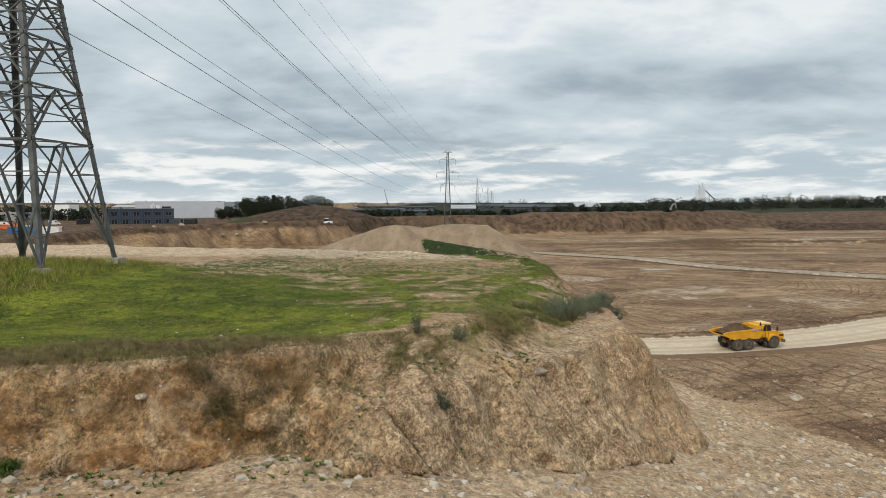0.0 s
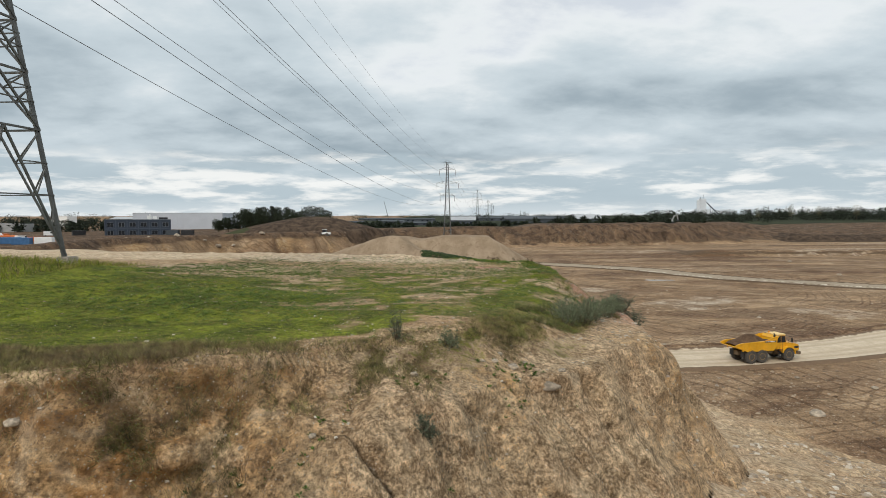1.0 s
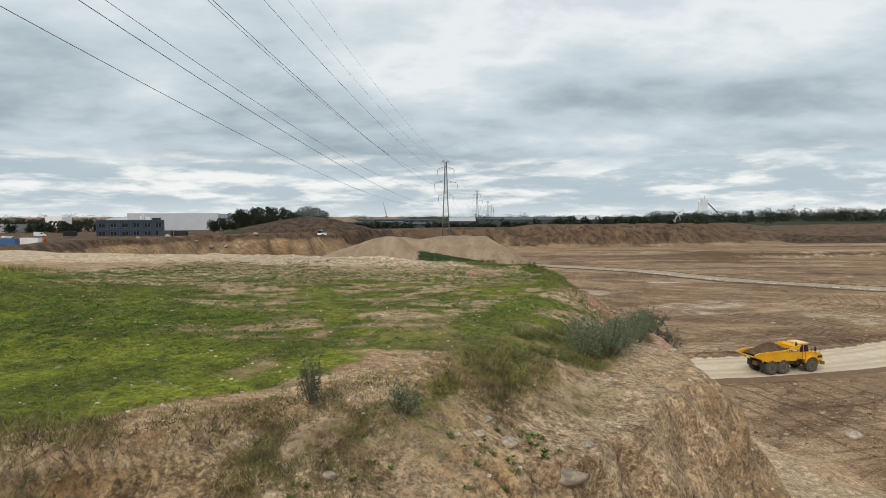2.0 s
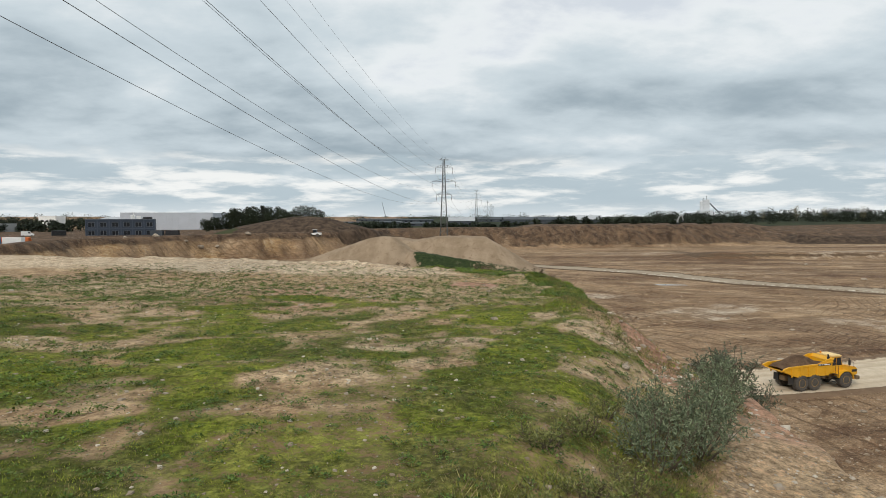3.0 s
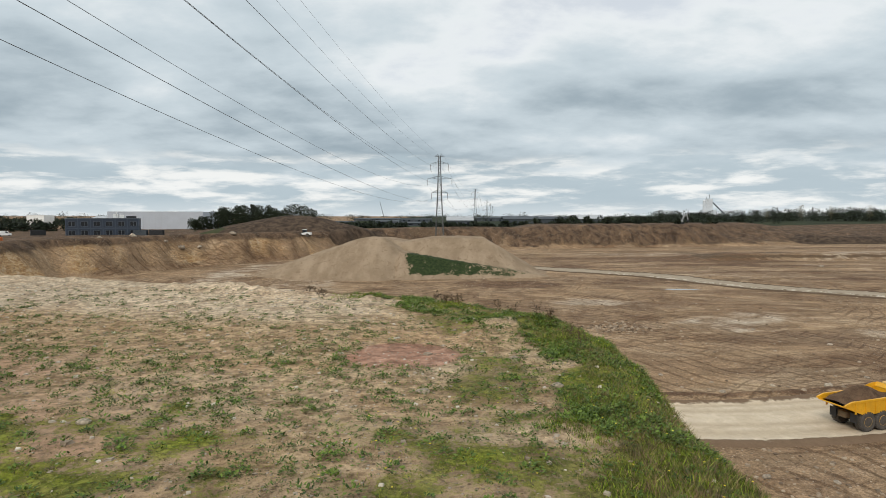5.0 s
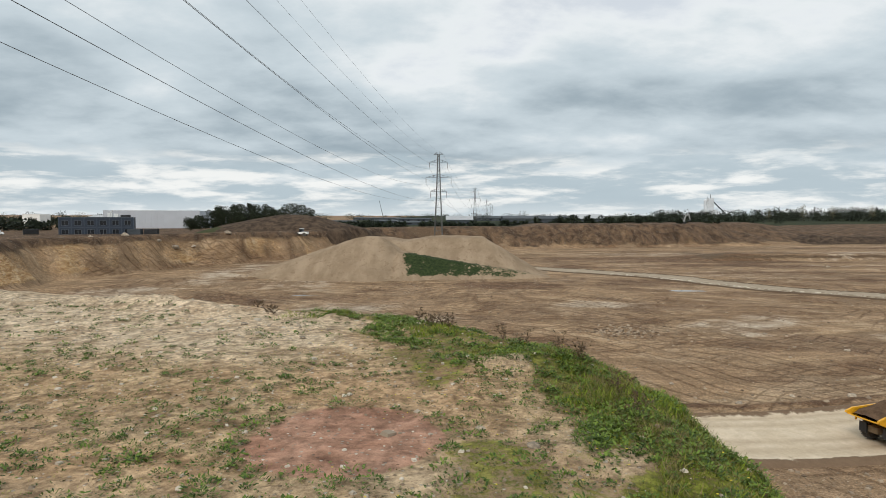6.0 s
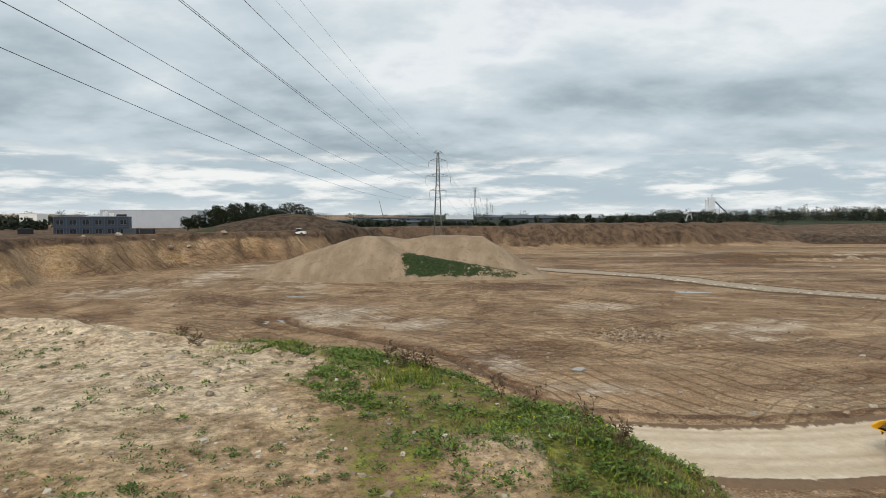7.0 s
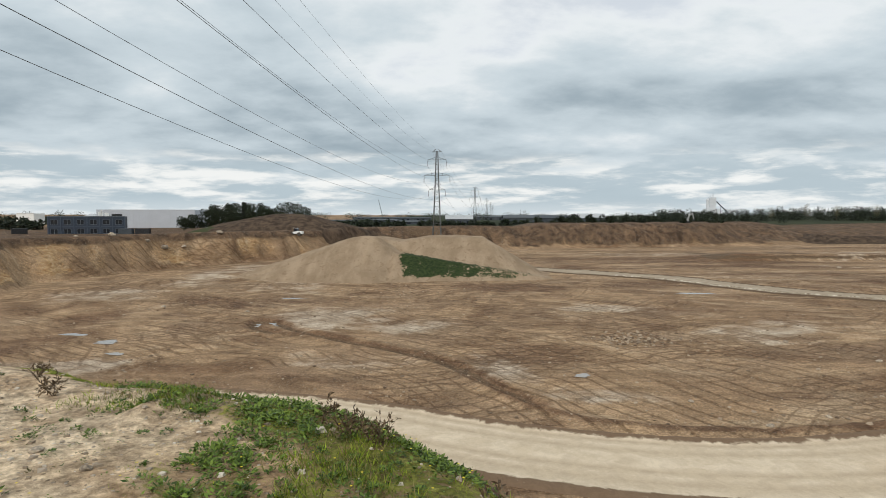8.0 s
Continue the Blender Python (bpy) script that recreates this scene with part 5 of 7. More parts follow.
for sx, sy, sr in ((7.0, 31.35, 0.24), (6.0, 31.5, 0.15), (5.5, 31.4, 0.10), (5.7, 31.9, 0.09), (7.4, 31.9, 0.10), (5.2, 31.2, 0.08), (6.4, 32.0, 0.07),
                   (3.5, 29.4, 0.09), (0.3, 27.1, 0.10), (-3.4, 26.1, 0.13), (-2.6, 25.6, 0.07), (1.6, 27.3, 0.09), (9.4, 33.9, 0.10)):
    stone(sx, sy, sr, "rounded pale stone stuck in the sandy cliff top")
for sx, sy, sr in ((8.3, 52.8, 0.06), (7.3, 50.1, 0.08), (5.0, 46.3, 0.06), (3.3, 49.0, 0.07), (7.4, 56.6, 0.05), (4.4, 57.6, 0.08), (5.3, 57.3, 0.06), (4.9, 58.6, 0.06),
                   (5.6, 58.2, 0.05), (3.7, 58.9, 0.07), (10.7, 45.6, 0.09), (11.2, 46.6, 0.08), (10.9, 47.6, 0.06), (11.6, 45.2, 0.08), (10.6, 43.9, 0.08), (11.0, 44.6, 0.07), (10.35, 44.9, 0.06), (10.5, 46.3, 0.08), (10.2, 43.2, 0.07), (11.3, 44.1, 0.08),
                   (9.4, 41.3, 0.10), (7.0, 44.2, 0.09), (8.8, 52.2, 0.06), (6.4, 45.6, 0.06), (1.4, 47.6, 0.07), (9.2, 50.4, 0.07)):
    stone(sx, sy, sr, "pale limestone fragment lying on sandy soil")
for sx, sy, sr in ((40.3, 73.4, 0.62), (49.1, 106.5, 0.45), (43.5, 107.2, 0.3), (56.0, 110.4, 0.3), (36.8, 104.5, 0.35), (63, 128, 0.4), (58, 140, 0.35), (33, 112, 0.3),
                   (30.5, 84.0, 0.3), (35.0, 83.2, 0.25), (46.0, 86.5, 0.3), (52, 82, 0.35), (44, 68, 0.4), (145, 262, 0.8), (128, 205, 0.7), (-46, 170, 0.5), (-28, 165, 0.4)):
    stone(sx, sy, sr, "weathered boulder resting on the pit floor", 0.6)
for sx, sy, sr in ((-88, 262, 1.3), (-92, 258, 0.9), (-99, 249, 1.2), (-112, 236, 0.9), (-118, 227, 1.0), (-84, 268, 0.8), (-107, 243, 0.7), (-126, 222, 0.9), (-76, 281, 1.2)):
    stone(sx, sy, sr, "pale boulder on the lip of the quarry wall", 0.7, group="boulders along the quarry edge")


def scatter_rocks(name, pts, sizes, mat, label, category="stones", seed=1):
    """Many small stones in one mesh: rough eight-cornered lumps."""
    rng = np.random.default_rng(seed)
    base = np.array([(-1, -1, -.6), (1, -1, -.6), (1, 1, -.6), (-1, 1, -.6), (-.75, -.8, .7), (.8, -.7, .6), (.7, .8, .75), (-.8, .7, .55)])
    faces = np.array([(0, 3, 2, 1), (4, 5, 6, 7), (0, 1, 5, 4), (1, 2, 6, 5), (2, 3, 7, 6), (3, 0, 4, 7)])
    n = len(pts)
    V = base[None] * (1 + rng.uniform(-0.35, 0.35, (n, 8, 3)))
    a = rng.uniform(0, math.tau, n)
    c, s = np.cos(a)[:, None], np.sin(a)[:, None]
    V = np.stack([V[..., 0] * c - V[..., 1] * s, V[..., 0] * s + V[..., 1] * c, V[..., 2] * 0.7], -1)
    V = V * np.asarray(sizes)[:, None, None] + np.asarray(pts)[:, None, :]
    F = faces[None] + (np.arange(n) * 8)[:, None, None]
    ob = new(name, raw_mesh(name, V.reshape(-1, 3), F.reshape(-1, 4), mat))
    return tagged(ob, label, category, kind="stuff")


def pebble_material():
    n = material("pebbles")
    r = n.island()
    col = n.mix(n.math("POWER", r, 1.8), (0.24, 0.185, 0.130), (0.66, 0.59, 0.49))
    n.surface(col, 0.9, spec=0.2)
    return MATS["pebbles"]


PEBBLE = pebble_material()
CLOD = leafy("earth_clods", (0.10, 0.066, 0.042), (0.40, 0.315, 0.225), 0.9)


def build_gravel():
    rng = np.random.default_rng(11)
    # over the plateau, the cliff and the bench
    x, y = rng.uniform(-9, 13, 38000), rng.uniform(22, 62, 38000)
    L = land(x, y)
    keep = (rng.uniform(0, 1, len(x)) < 0.30 + 0.5 * (L["out"] > 0.3) + 0.3 * sstep(54, 58, y)) & (L["on_plateau"] | L["on_bench"])
    keep &= rng.uniform(0, 1, len(x)) > 0.75 * turf_cover(x, y, L)
    x, y, z = x[keep], y[keep], L["z"][keep]
    size = 0.007 + 0.026 * rng.uniform(0, 1, len(x)) ** 3 + 0.040 * rng.uniform(0, 1, len(x)) * (rng.uniform(0, 1, len(x)) > 0.985)
    scatter_rocks("gravel", np.stack([x, y, z + size * 0.2], -1), size, PEBBLE, "loose pale gravel and pebbles strewn over sandy soil", "gravel", 2)
    # stony bench below the cliff
    x, y = rng.uniform(-9, 30, 19000), rng.uniform(14, 44, 19000)
    L = land(x, y)
    keep = L["on_bench"] & (rng.uniform(0, 1, len(x)) < 0.42 + 0.9 * fbm(x, y, 2.2, 3, 320))
    x, y, z = x[keep], y[keep], L["z"][keep]
    size = 0.016 + 0.11 * rng.uniform(0, 1, len(x)) ** 3.5
    scatter_rocks("rubble", np.stack([x, y, z + size * 0.2], -1), size, PEBBLE, "broken stones and crusts strewn over the bench below the cliff", "stones", 6)
    # stones that have rolled out on the slope beside the plateau
    x, y = rng.uniform(8.4, 12.0, 1500), rng.uniform(38.5, 46.5, 1500)
    L = land(x, y)
    keep = L["on_plateau"] & (L["out"] > 0.3) & (rng.uniform(0, 1, len(x)) < 0.45 + 0.9 * fbm(x, y, 1.3, 3, 321))
    x, y, z = x[keep], y[keep], L["z"][keep]
    size = 0.012 + 0.06 * rng.uniform(0, 1, len(x)) ** 4
    scatter_rocks("slope_stones", np.stack([x, y, z + size * 0.25], -1), size, PEBBLE, "pale stones lying on the crumbling slope beside the plateau", "stones", 7)
    # pit floor clods and the stony shoulder of the gravel track
    x, y = rng.uniform(-60, 110, 5200), 88 + 170 * rng.uniform(0, 1, 5200) ** 1.4
    z = land(x, y)["z"]
    ok = z < 3
    size = 0.05 + 0.16 * rng.uniform(0, 1, len(x)) ** 4
    d, _ = line_dist(x, y, ROAD)
    ok &= d > 6
    x2, y2 = 36.2 + rng.normal(0, 3.0, 260), 142 + rng.normal(0, 2.6, 260)
    x3, y3 = rng.uniform(24, 58, 1500), rng.uniform(58, 88, 1500)
    X, Y = np.concatenate([x[ok], x2, x3]), np.concatenate([y[ok], y2, y3])
    S = np.concatenate([size[ok], rng.uniform(0.10, 0.22, 260), 0.05 + 0.13 * rng.uniform(0, 1, 1500) ** 5])
    Z = land(X, Y)["z"]
    ok = Z < 3
    scatter_rocks("clods", np.stack([X, Y, Z + S * 0.2], -1)[ok], S[ok], CLOD, "brown clods and stones strewn over the pit floor", "stones", 3)
    pts = []
    for (ax, ay), (bx, by) in zip(SIDE_ROAD[2:7], SIDE_ROAD[3:8]):
        for _ in range(150):
            t = rng.uniform()
            nx, ny = -(by - ay), bx - ax
            k = -(3.0 + abs(rng.normal(0, 0.6))) / math.hypot(nx, ny)
            pts.append((ax + (bx - ax) * t + nx * k, ay + (by - ay) * t + ny * k))
    pts = np.array(pts)
    S = rng.uniform(0.15, 0.45, len(pts))
    scatter_rocks("rubble_edge", np.column_stack([pts, land(pts[:, 0], pts[:, 1])["z"] + 0.1]), S, PEBBLE, "row of broken stones along the gravel track", "stones", 4)


build_gravel()

# ------------------------------------------------------------------ foliage helpers
def leaves(P, D, side, length, width):
    """Diamond leaves: four corners each, from P along D, spread along side."""
    P, D, side = np.asarray(P), np.asarray(D), np.asarray(side)
    L, W = np.asarray(length)[:, None], np.asarray(width)[:, None]
    mid = P + D * L * 0.45
    V = np.stack([P, mid + side * W * 0.5, P + D * L, mid - side * W * 0.5], 1)
    F = np.arange(len(P) * 4).reshape(-1, 4)
    return V.reshape(-1, 3), F


def unit(v):
    return v / np.maximum(np.linalg.norm(v, axis=-1, keepdims=True), 1e-9)


def rand_dirs(rng, n, lift=0.0):
    v = rng.normal(0, 1, (n, 3))
    v[:, 2] += lift
    return unit(v)


CONIFER = leafy("dark_needles", (0.010, 0.014, 0.009), (0.034, 0.042, 0.022))
BROAD = leafy("tree_leaves", (0.008, 0.013, 0.006), (0.032, 0.043, 0.016))
FARWOOD = leafy("distant_leaves", (0.009, 0.014, 0.009), (0.030, 0.040, 0.020))
DRYLEAF = leafy("autumn_leaves", (0.09, 0.085, 0.04), (0.19, 0.165, 0.08))


def crown_cloud(rng, centers, radii, per, size):
    """Clumps of leaves on and in a set of balls, uneven at the rim."""
    P, D, S, L, W = [], [], [], [], []
    for c, r in zip(centers, radii):
        n = int(per)
        d = rand_dirs(rng, n, 0.15)
        k = rng.uniform(0.45, 1.08, n)[:, None] ** 0.7
        p = np.asarray(c) + d * k * np.asarray(r)
        P.append(p)
        D.append(unit(d + rng.normal(0, 0.7, (n, 3))))
        S.append(rand_dirs(rng, n))
        L.append(rng.uniform(0.6, 1.3, n) * size)
        W.append(rng.uniform(0.5, 1.0, n) * size)
    return leaves(np.concatenate(P), np.concatenate(D), np.concatenate(S), np.concatenate(L), np.concatenate(W))


def build_tree(x, y, base, height, spread, seed, conifer=False, mat=None):
    rng = np.random.default_rng(seed)
    root = thing("tree", "dark green conifer standing behind the earth bank" if conifer else "bushy green broadleaf tree behind the earth bank", "tree", "trees behind the bank",
                 Matrix.Translation((x, y, base)))
    bm = bmesh.new()
    tube(bm, [(0, 0, -0.5), (0.1, 0, height * 0.4), (0.0, 0.15, height * 0.93)], [height * 0.022, height * 0.015, 0.04], 7)
    tips = []
    for k in range(11):
        z = height * (0.25 + 0.6 * k / 10)
        a = k * 2.4 + seed
        r = spread * (1 - 0.75 * (z / height) if conifer else math.sin(min(1, (z / height)) * 2.6) * 0.8)
        tip = (math.cos(a) * r, math.sin(a) * r, z + (0.0 if conifer else r * 0.45))
        tube(bm, [(0, 0, z - 0.3), (tip[0] * 0.5, tip[1] * 0.5, z + 0.25 * r), tip], [height * 0.008, height * 0.005, 0.03], 5)
        tips.append(tip)
    part("trunk", bm, BARK, root)
    cents = [np.array(t) * (0.85, 0.85, 1.0) for t in tips] + [np.array((0, 0, height * 0.9))]
    rad = [np.array((1, 1, 0.75)) * spread * rng.uniform(0.42, 0.62) * (1.2 - 0.6 * t[2] / height if conifer else 1) for t in cents]
    V, F = crown_cloud(rng, cents, rad, 170, 0.62)
    crown = new("crown", raw_mesh("crown", V, F, mat or (CONIFER if conifer else BROAD)))
    crown.parent = root
    return root


def build_woods():
    """Distant woods and hedges round the plain: too far to count."""
    rng = np.random.default_rng(77)
    spots = []
    for _ in range(420):      # the wood along the right-hand side
        t = rng.uniform()
        spots.append((250 + 640 * t + rng.normal(0, 12), 745 - 175 * t + rng.uniform(-8, 60), rng.uniform(11, 16)))
    for _ in range(90):
        spots.append((rng.uniform(120, 330), rng.uniform(620, 700), rng.uniform(6, 11)))
    for _ in range(150):      # left
        spots.append((rng.uniform(-620, -250), rng.uniform(560, 760), rng.uniform(5, 9)))
    for _ in range(60):
        spots.append((rng.uniform(-330, -190), rng.uniform(395, 440), rng.uniform(4, 8)))
    for _ in range(190):      # hedges in the middle
        spots.append((rng.uniform(-160, 190), rng.uniform(430, 580), rng.uniform(2.5, 5.0)))
    for _ in range(280):      # far belts
        d = rng.uniform(900, 3400)
        a = rng.uniform(-0.72, 0.72)
        spots.append((d * math.tan(a), d, rng.uniform(9, 16)))
    C, R = [], []
    for x, y, h in spots:
        z = ground_z(x, y)
        far = min(4.0, max(1.0, y / 700))
        for _ in range(4):
            C.append((x + rng.normal(0, h * 0.22) * far, y + rng.normal(0, h * 0.22), z + h * rng.uniform(0.18, 0.72)))
            R.append((h * 0.30 * far, h * 0.30, h * 0.28))
    V, F = crown_cloud(rng, C, R, 32, 1.7)
    tagged(new("far_woods", raw_mesh("far_woods", V, F, FARWOOD)), "dark green belts of distant woodland along the horizon", "woodland", kind="stuff")
    for k, (x, y, h) in enumerate(((395, 700, 17), (420, 690, 15), (455, 680, 16), (490, 668, 15), (360, 705, 14), (575, 640, 17), (640, 610, 16))):
        C = [(0, 0, h * q) for q in (0.45, 0.6, 0.75, 0.9)]
        root = thing("birch", "slim airy birch rising over the dark wood", "tree", "birches by the wood", Matrix.Translation((x, y, ground_z(x, y))))
        bm = bmesh.new()
        tube(bm, [(0, 0, -0.5), (0.2, 0, h * 0.5), (0, 0, h * 0.95)], [0.2, 0.13, 0.04], 6)
        part("trunk", bm, BARK, root)
        V, F = crown_cloud(rng, C, [(h * 0.16, h * 0.16, h * 0.14)] * 4, 45, 0.9)
        cr = new("crown", raw_mesh("crown", V, F, DRYLEAF))
        cr.parent = root


build_woods()
for k, (x, y, h, s, con) in enumerate(((-120, 384, 11, 4.2, False), (-115, 380, 13, 4.0, False), (-110, 386, 15.5, 3.6, True), (-106, 381, 14, 4.2, False), (-101, 385, 16.5, 3.4, True),
                                       (-97, 380, 15, 3.6, True), (-92, 386, 16, 3.4, True), (-88, 382, 13.5, 4.0, False), (-83, 386, 12.5, 3.8, False), (-78, 383, 15.5, 4.6, False),
                                       (-73, 385, 15, 4.4, False), (-68, 386, 13, 3.8, False), (-126, 380, 8, 3.6, False), (-131, 378, 6.5, 3.2, False), (-104, 376, 9, 3.8, False), (-112, 378, 11, 4.2, False), (-94, 377, 11, 4.4, False), (-86, 379, 11, 4.2, False), (-118, 389, 14, 4.0, False), (-99, 390, 15, 4.2, False), (-108, 392, 15, 4, False))):
    build_tree(x, y, ground_z(x, y) - 0.2, h, s, 300 + k, con)


# ------------------------------------------------------------------ the dark earth bank
def build_bank():
    xs, ys = np.arange(-122, -18, 0.9), np.arange(312, 380, 0.9)
    X, Y = np.meshgrid(xs, ys)
    n = fbm(X, Y, 11, 4, 201)
    r = np.hypot((X + 68) / np.where(X < -68, 50, 46), (Y - 346) / 30)
    Z = 8.3 + 10.3 * np.clip(1 - r ** 1.5, 0, 1) + 0.55 * n * sstep(1.0, 0.7, r) + 0.2 * fbm(X, Y, 3, 3, 202)
    base = land(X, Y)["z"]
    Z = np.minimum(Z, base - 0.5 + 10.3 * np.clip(1 - r ** 1.5, 0, 1) + 0.3 * n)      # follows the quarry wall down where it reaches over it
    green = 0.8 * sstep(0.2, -0.3, n + (X + 98) / 14) + 0.6 * sstep(17.4, 18.4, Z + 0.6 * n)
    keep = (Z > base - 0.8) & (r < 1.02)
    F = grid_faces(len(xs), len(ys))
    F = F[keep.ravel()[F].any(1)]
    m = material("bank_soil")
    p = m.coords("Object")
    a, g = m.noise(m.mapping(p, scale=(0.3, 0.3, 0.08)), 1.0, 7, 0.66, 0.4), m.noise(p, 1.3, 6, 0.7)
    col = m.mix(m.ramp(a, 0.33, 0.68), (0.040, 0.028, 0.020), (0.110, 0.076, 0.052))
    col = m.mix(m.ramp(m.math("ADD", m.attr("green"), m.math("MULTIPLY", m.math("SUBTRACT", g, 0.5), 1.4)), 0.4, 0.7), col, (0.050, 0.055, 0.024))
    m.surface(col, 0.95, g, 0.7, 0.3, spec=0.1)
    ob = new("earth_bank", raw_mesh("earth_bank", np.stack([X, Y, np.maximum(Z, base - 1.2)], -1).reshape(-1, 3), F, MATS["bank_soil"], True, dict(green=green)))
    tagged(ob, "dark brown earth bank partly overgrown with grass", "earth bank")


build_bank()


def build_spoil():
    """Long dark heap on the far terrace."""
    xs, ys = np.arange(215, 420, 2.0), np.arange(410, 480, 2.0)
    X, Y = np.meshgrid(xs, ys)
    base = land(X, Y)["z"]
    n = fbm(X, Y, 14, 4, 211)
    Z = base - 0.6 + np.clip(6.0 - 0.42 * np.abs(Y - 445 - 0.1 * (X - 300)) + 0.9 * n, 0, 5.2) * sstep(225, 262, X) * sstep(418, 395, X)
    F = grid_faces(len(xs), len(ys))
    F = F[(Z > base - 0.5).ravel()[F].any(1)]
    me = raw_mesh("spoil_mound", np.stack([X, Y, Z], -1).reshape(-1, 3), F, MATS["bank_soil"], True, dict(green=X * 0))
    tagged(new("spoil_mound", me), "long heap of dark earth on the far quarry terrace", "earth heap")


build_spoil()


# ------------------------------------------------------------------ buildings
ROOFS = plain("grey_roof", (0.10, 0.11, 0.12), 0.9, 0, 0.1, 0.3, 0.1)
LIGHTROOF = plain("pale_roof", (0.40, 0.41, 0.42), 0.55, 0, 0.08, 0.3)
BRICKISH = plain("dark_shed_wall", (0.075, 0.085, 0.095), 0.9, 0, 0.2, 0.4, 0.1)
CONCRETE = plain("light_concrete", (0.34, 0.34, 0.33), 0.8, 0, 0.12, 0.5)
ORANGE = plain("orange_paint", (0.50, 0.13, 0.03), 0.55, 0, 0.2, 1)
BLUE = plain("blue_paint", (0.06, 0.15, 0.30), 0.5, 0, 0.2, 1)
FRAME = plain("window_frame", (0.17, 0.19, 0.21), 0.5, 0, 0.1, 1)


def office_building():
    root = thing("office_building", "two-storey dark grey panel office building with square windows", "building", at=Matrix.Translation((-169.7, 324.9, 8.0)) @ Matrix.Rotation(radians(24), 4, "Z"))
    w, d, h = 31.0, 16.0, 8.9
    cols, bay = 6, 31.0 / 6
    # front wall built round its openings
    rows = ((1.0, 3.3), (5.2, 7.5))
    bm = bmesh.new()
    zs = [0, 1.0, 3.3, 5.2, 7.5, h]
    for k in (0, 2, 4):
        box(bm, 0, 0, zs[k], w, 0.35, zs[k + 1])
    for z0, z1 in rows:
        edge = 0.0
        for c in range(cols):
            x0 = c * bay + 1.15
            box(bm, edge, 0, z0, x0, 0.35, z1)
            edge = x0 + bay - 2.3
        box(bm, edge, 0, z0, w, 0.35, z1)
    part("front_wall", bm, DARKWALL, root)
    bm = bmesh.new()
    box(bm, 0, 0.35, 0, 0.35, d, h)
    part("side_wall", bm, DARKWALL, root)
    bm = bmesh.new()
    box(bm, w - 0.35, 0.35, 0, w, d, h)
    part("side_wall", bm, DARKWALL, root)
    bm = bmesh.new()
    box(bm, 0.35, d - 0.35, 0, w - 0.35, d, h)
    part("back_wall", bm, DARKWALL, root)
    bm = bmesh.new()
    box(bm, 0.35, 0.35, h - 0.7, w - 0.35, d - 0.35, h - 0.4)
    part("roof", bm, ROOFS, root)
    bm = bmesh.new()
    box(bm, -0.12, -0.12, h, w + 0.12, 0.5, h + 0.22, 0.03)
    part("parapet", bm, FRAME, root)
    for c in range(cols + 1):
        bm = bmesh.new()
        x = min(max(c * bay, 0.22), w - 0.22)
        box(bm, x - 0.22, -0.16, 0, x + 0.22, -0.003, h - 0.003)
        part("pilaster", bm, MATS["pier"], root, "lighter grey vertical panel")
    bm = bmesh.new()
    box(bm, 0.45, -0.10, 4.0, w - 0.45, -0.003, 4.5)
    part("band", bm, MATS["pier"], root)
    for c in range(cols):
        for z0, z1 in rows:
            x0, x1 = c * bay + 1.15, (c + 1) * bay - 1.15
            bm = bmesh.new()
            for a, b in ((x0, x0 + 0.1), ((x0 + x1) / 2 - 0.06, (x0 + x1) / 2 + 0.06), (x1 - 0.1, x1)):
                box(bm, a, 0.08, z0, b, 0.22, z1)
            box(bm, x0, 0.08, z0, x1, 0.22, z0 + 0.1)
            box(bm, x0, 0.08, z1 - 0.1, x1, 0.22, z1)
            win = part("window", bm, FRAME, root, "square window with dark glass")
            for a, b in ((x0 + 0.1, (x0 + x1) / 2 - 0.06), ((x0 + x1) / 2 + 0.06, x1 - 0.1)):
                bm = bmesh.new()
                box(bm, a, 0.13, z0 + 0.1, b, 0.16, z1 - 0.1)
                part("pane", bm, GLASS, win)
    for x0, x1, z1, mat in ((19.6, 21.7, 2.6, WHITE), (22.3, 24.3, 2.2, WHITE), (25.2, 29.5, 1.6, BLACK), (20.7, 21.2, 3.4, WHITE)):
        bm = bmesh.new()
        box(bm, x0, 4, h - 0.4, x1, 7, h - 0.4 + z1, 0.05)
        part("roof_unit", bm, mat, root, "roof-top plant unit")


plain("pier", (0.062, 0.078, 0.105), 0.6, 0, 0.12, 0.5)
office_building()


def big_warehouse(x0, x1, y, base, h, depth, wall, label):
    root = thing("warehouse", label, "warehouse", at=Matrix.Translation((x0, y, base)))
    w = x1 - x0
    bm = bmesh.new()
    box(bm, 0, 0, 0, w, 0.3, h)
    part("front_wall", bm, wall, root)
    n = max(4, int(w / 4))
    for k in range(n):      # upright wall sheets with shallow joints
        bm = bmesh.new()
        box(bm, w * k / n + 0.03, -0.07, 0, w * (k + 1) / n - 0.03, -0.003, h)
        part("wall_sheet", bm, wall, root)
    bm = bmesh.new()
    box(bm, 0, 0.3, 0, 0.3, depth, h)
    part("side_wall", bm, wall, root)
    bm = bmesh.new()
    box(bm, w - 0.3, 0.3, 0, w, depth, h)
    part("side_wall", bm, wall, root)
    bm = bmesh.new()
    box(bm, 0.3, 0.3, h - 0.4, w - 0.3, depth, h - 0.1)
    part("roof", bm, ROOFS, root)
    bm = bmesh.new()
    box(bm, -0.1, -0.16, h, w + 0.1, 0.4, h + 0.25)
    part("eaves_trim", bm, LIGHTROOF, root)


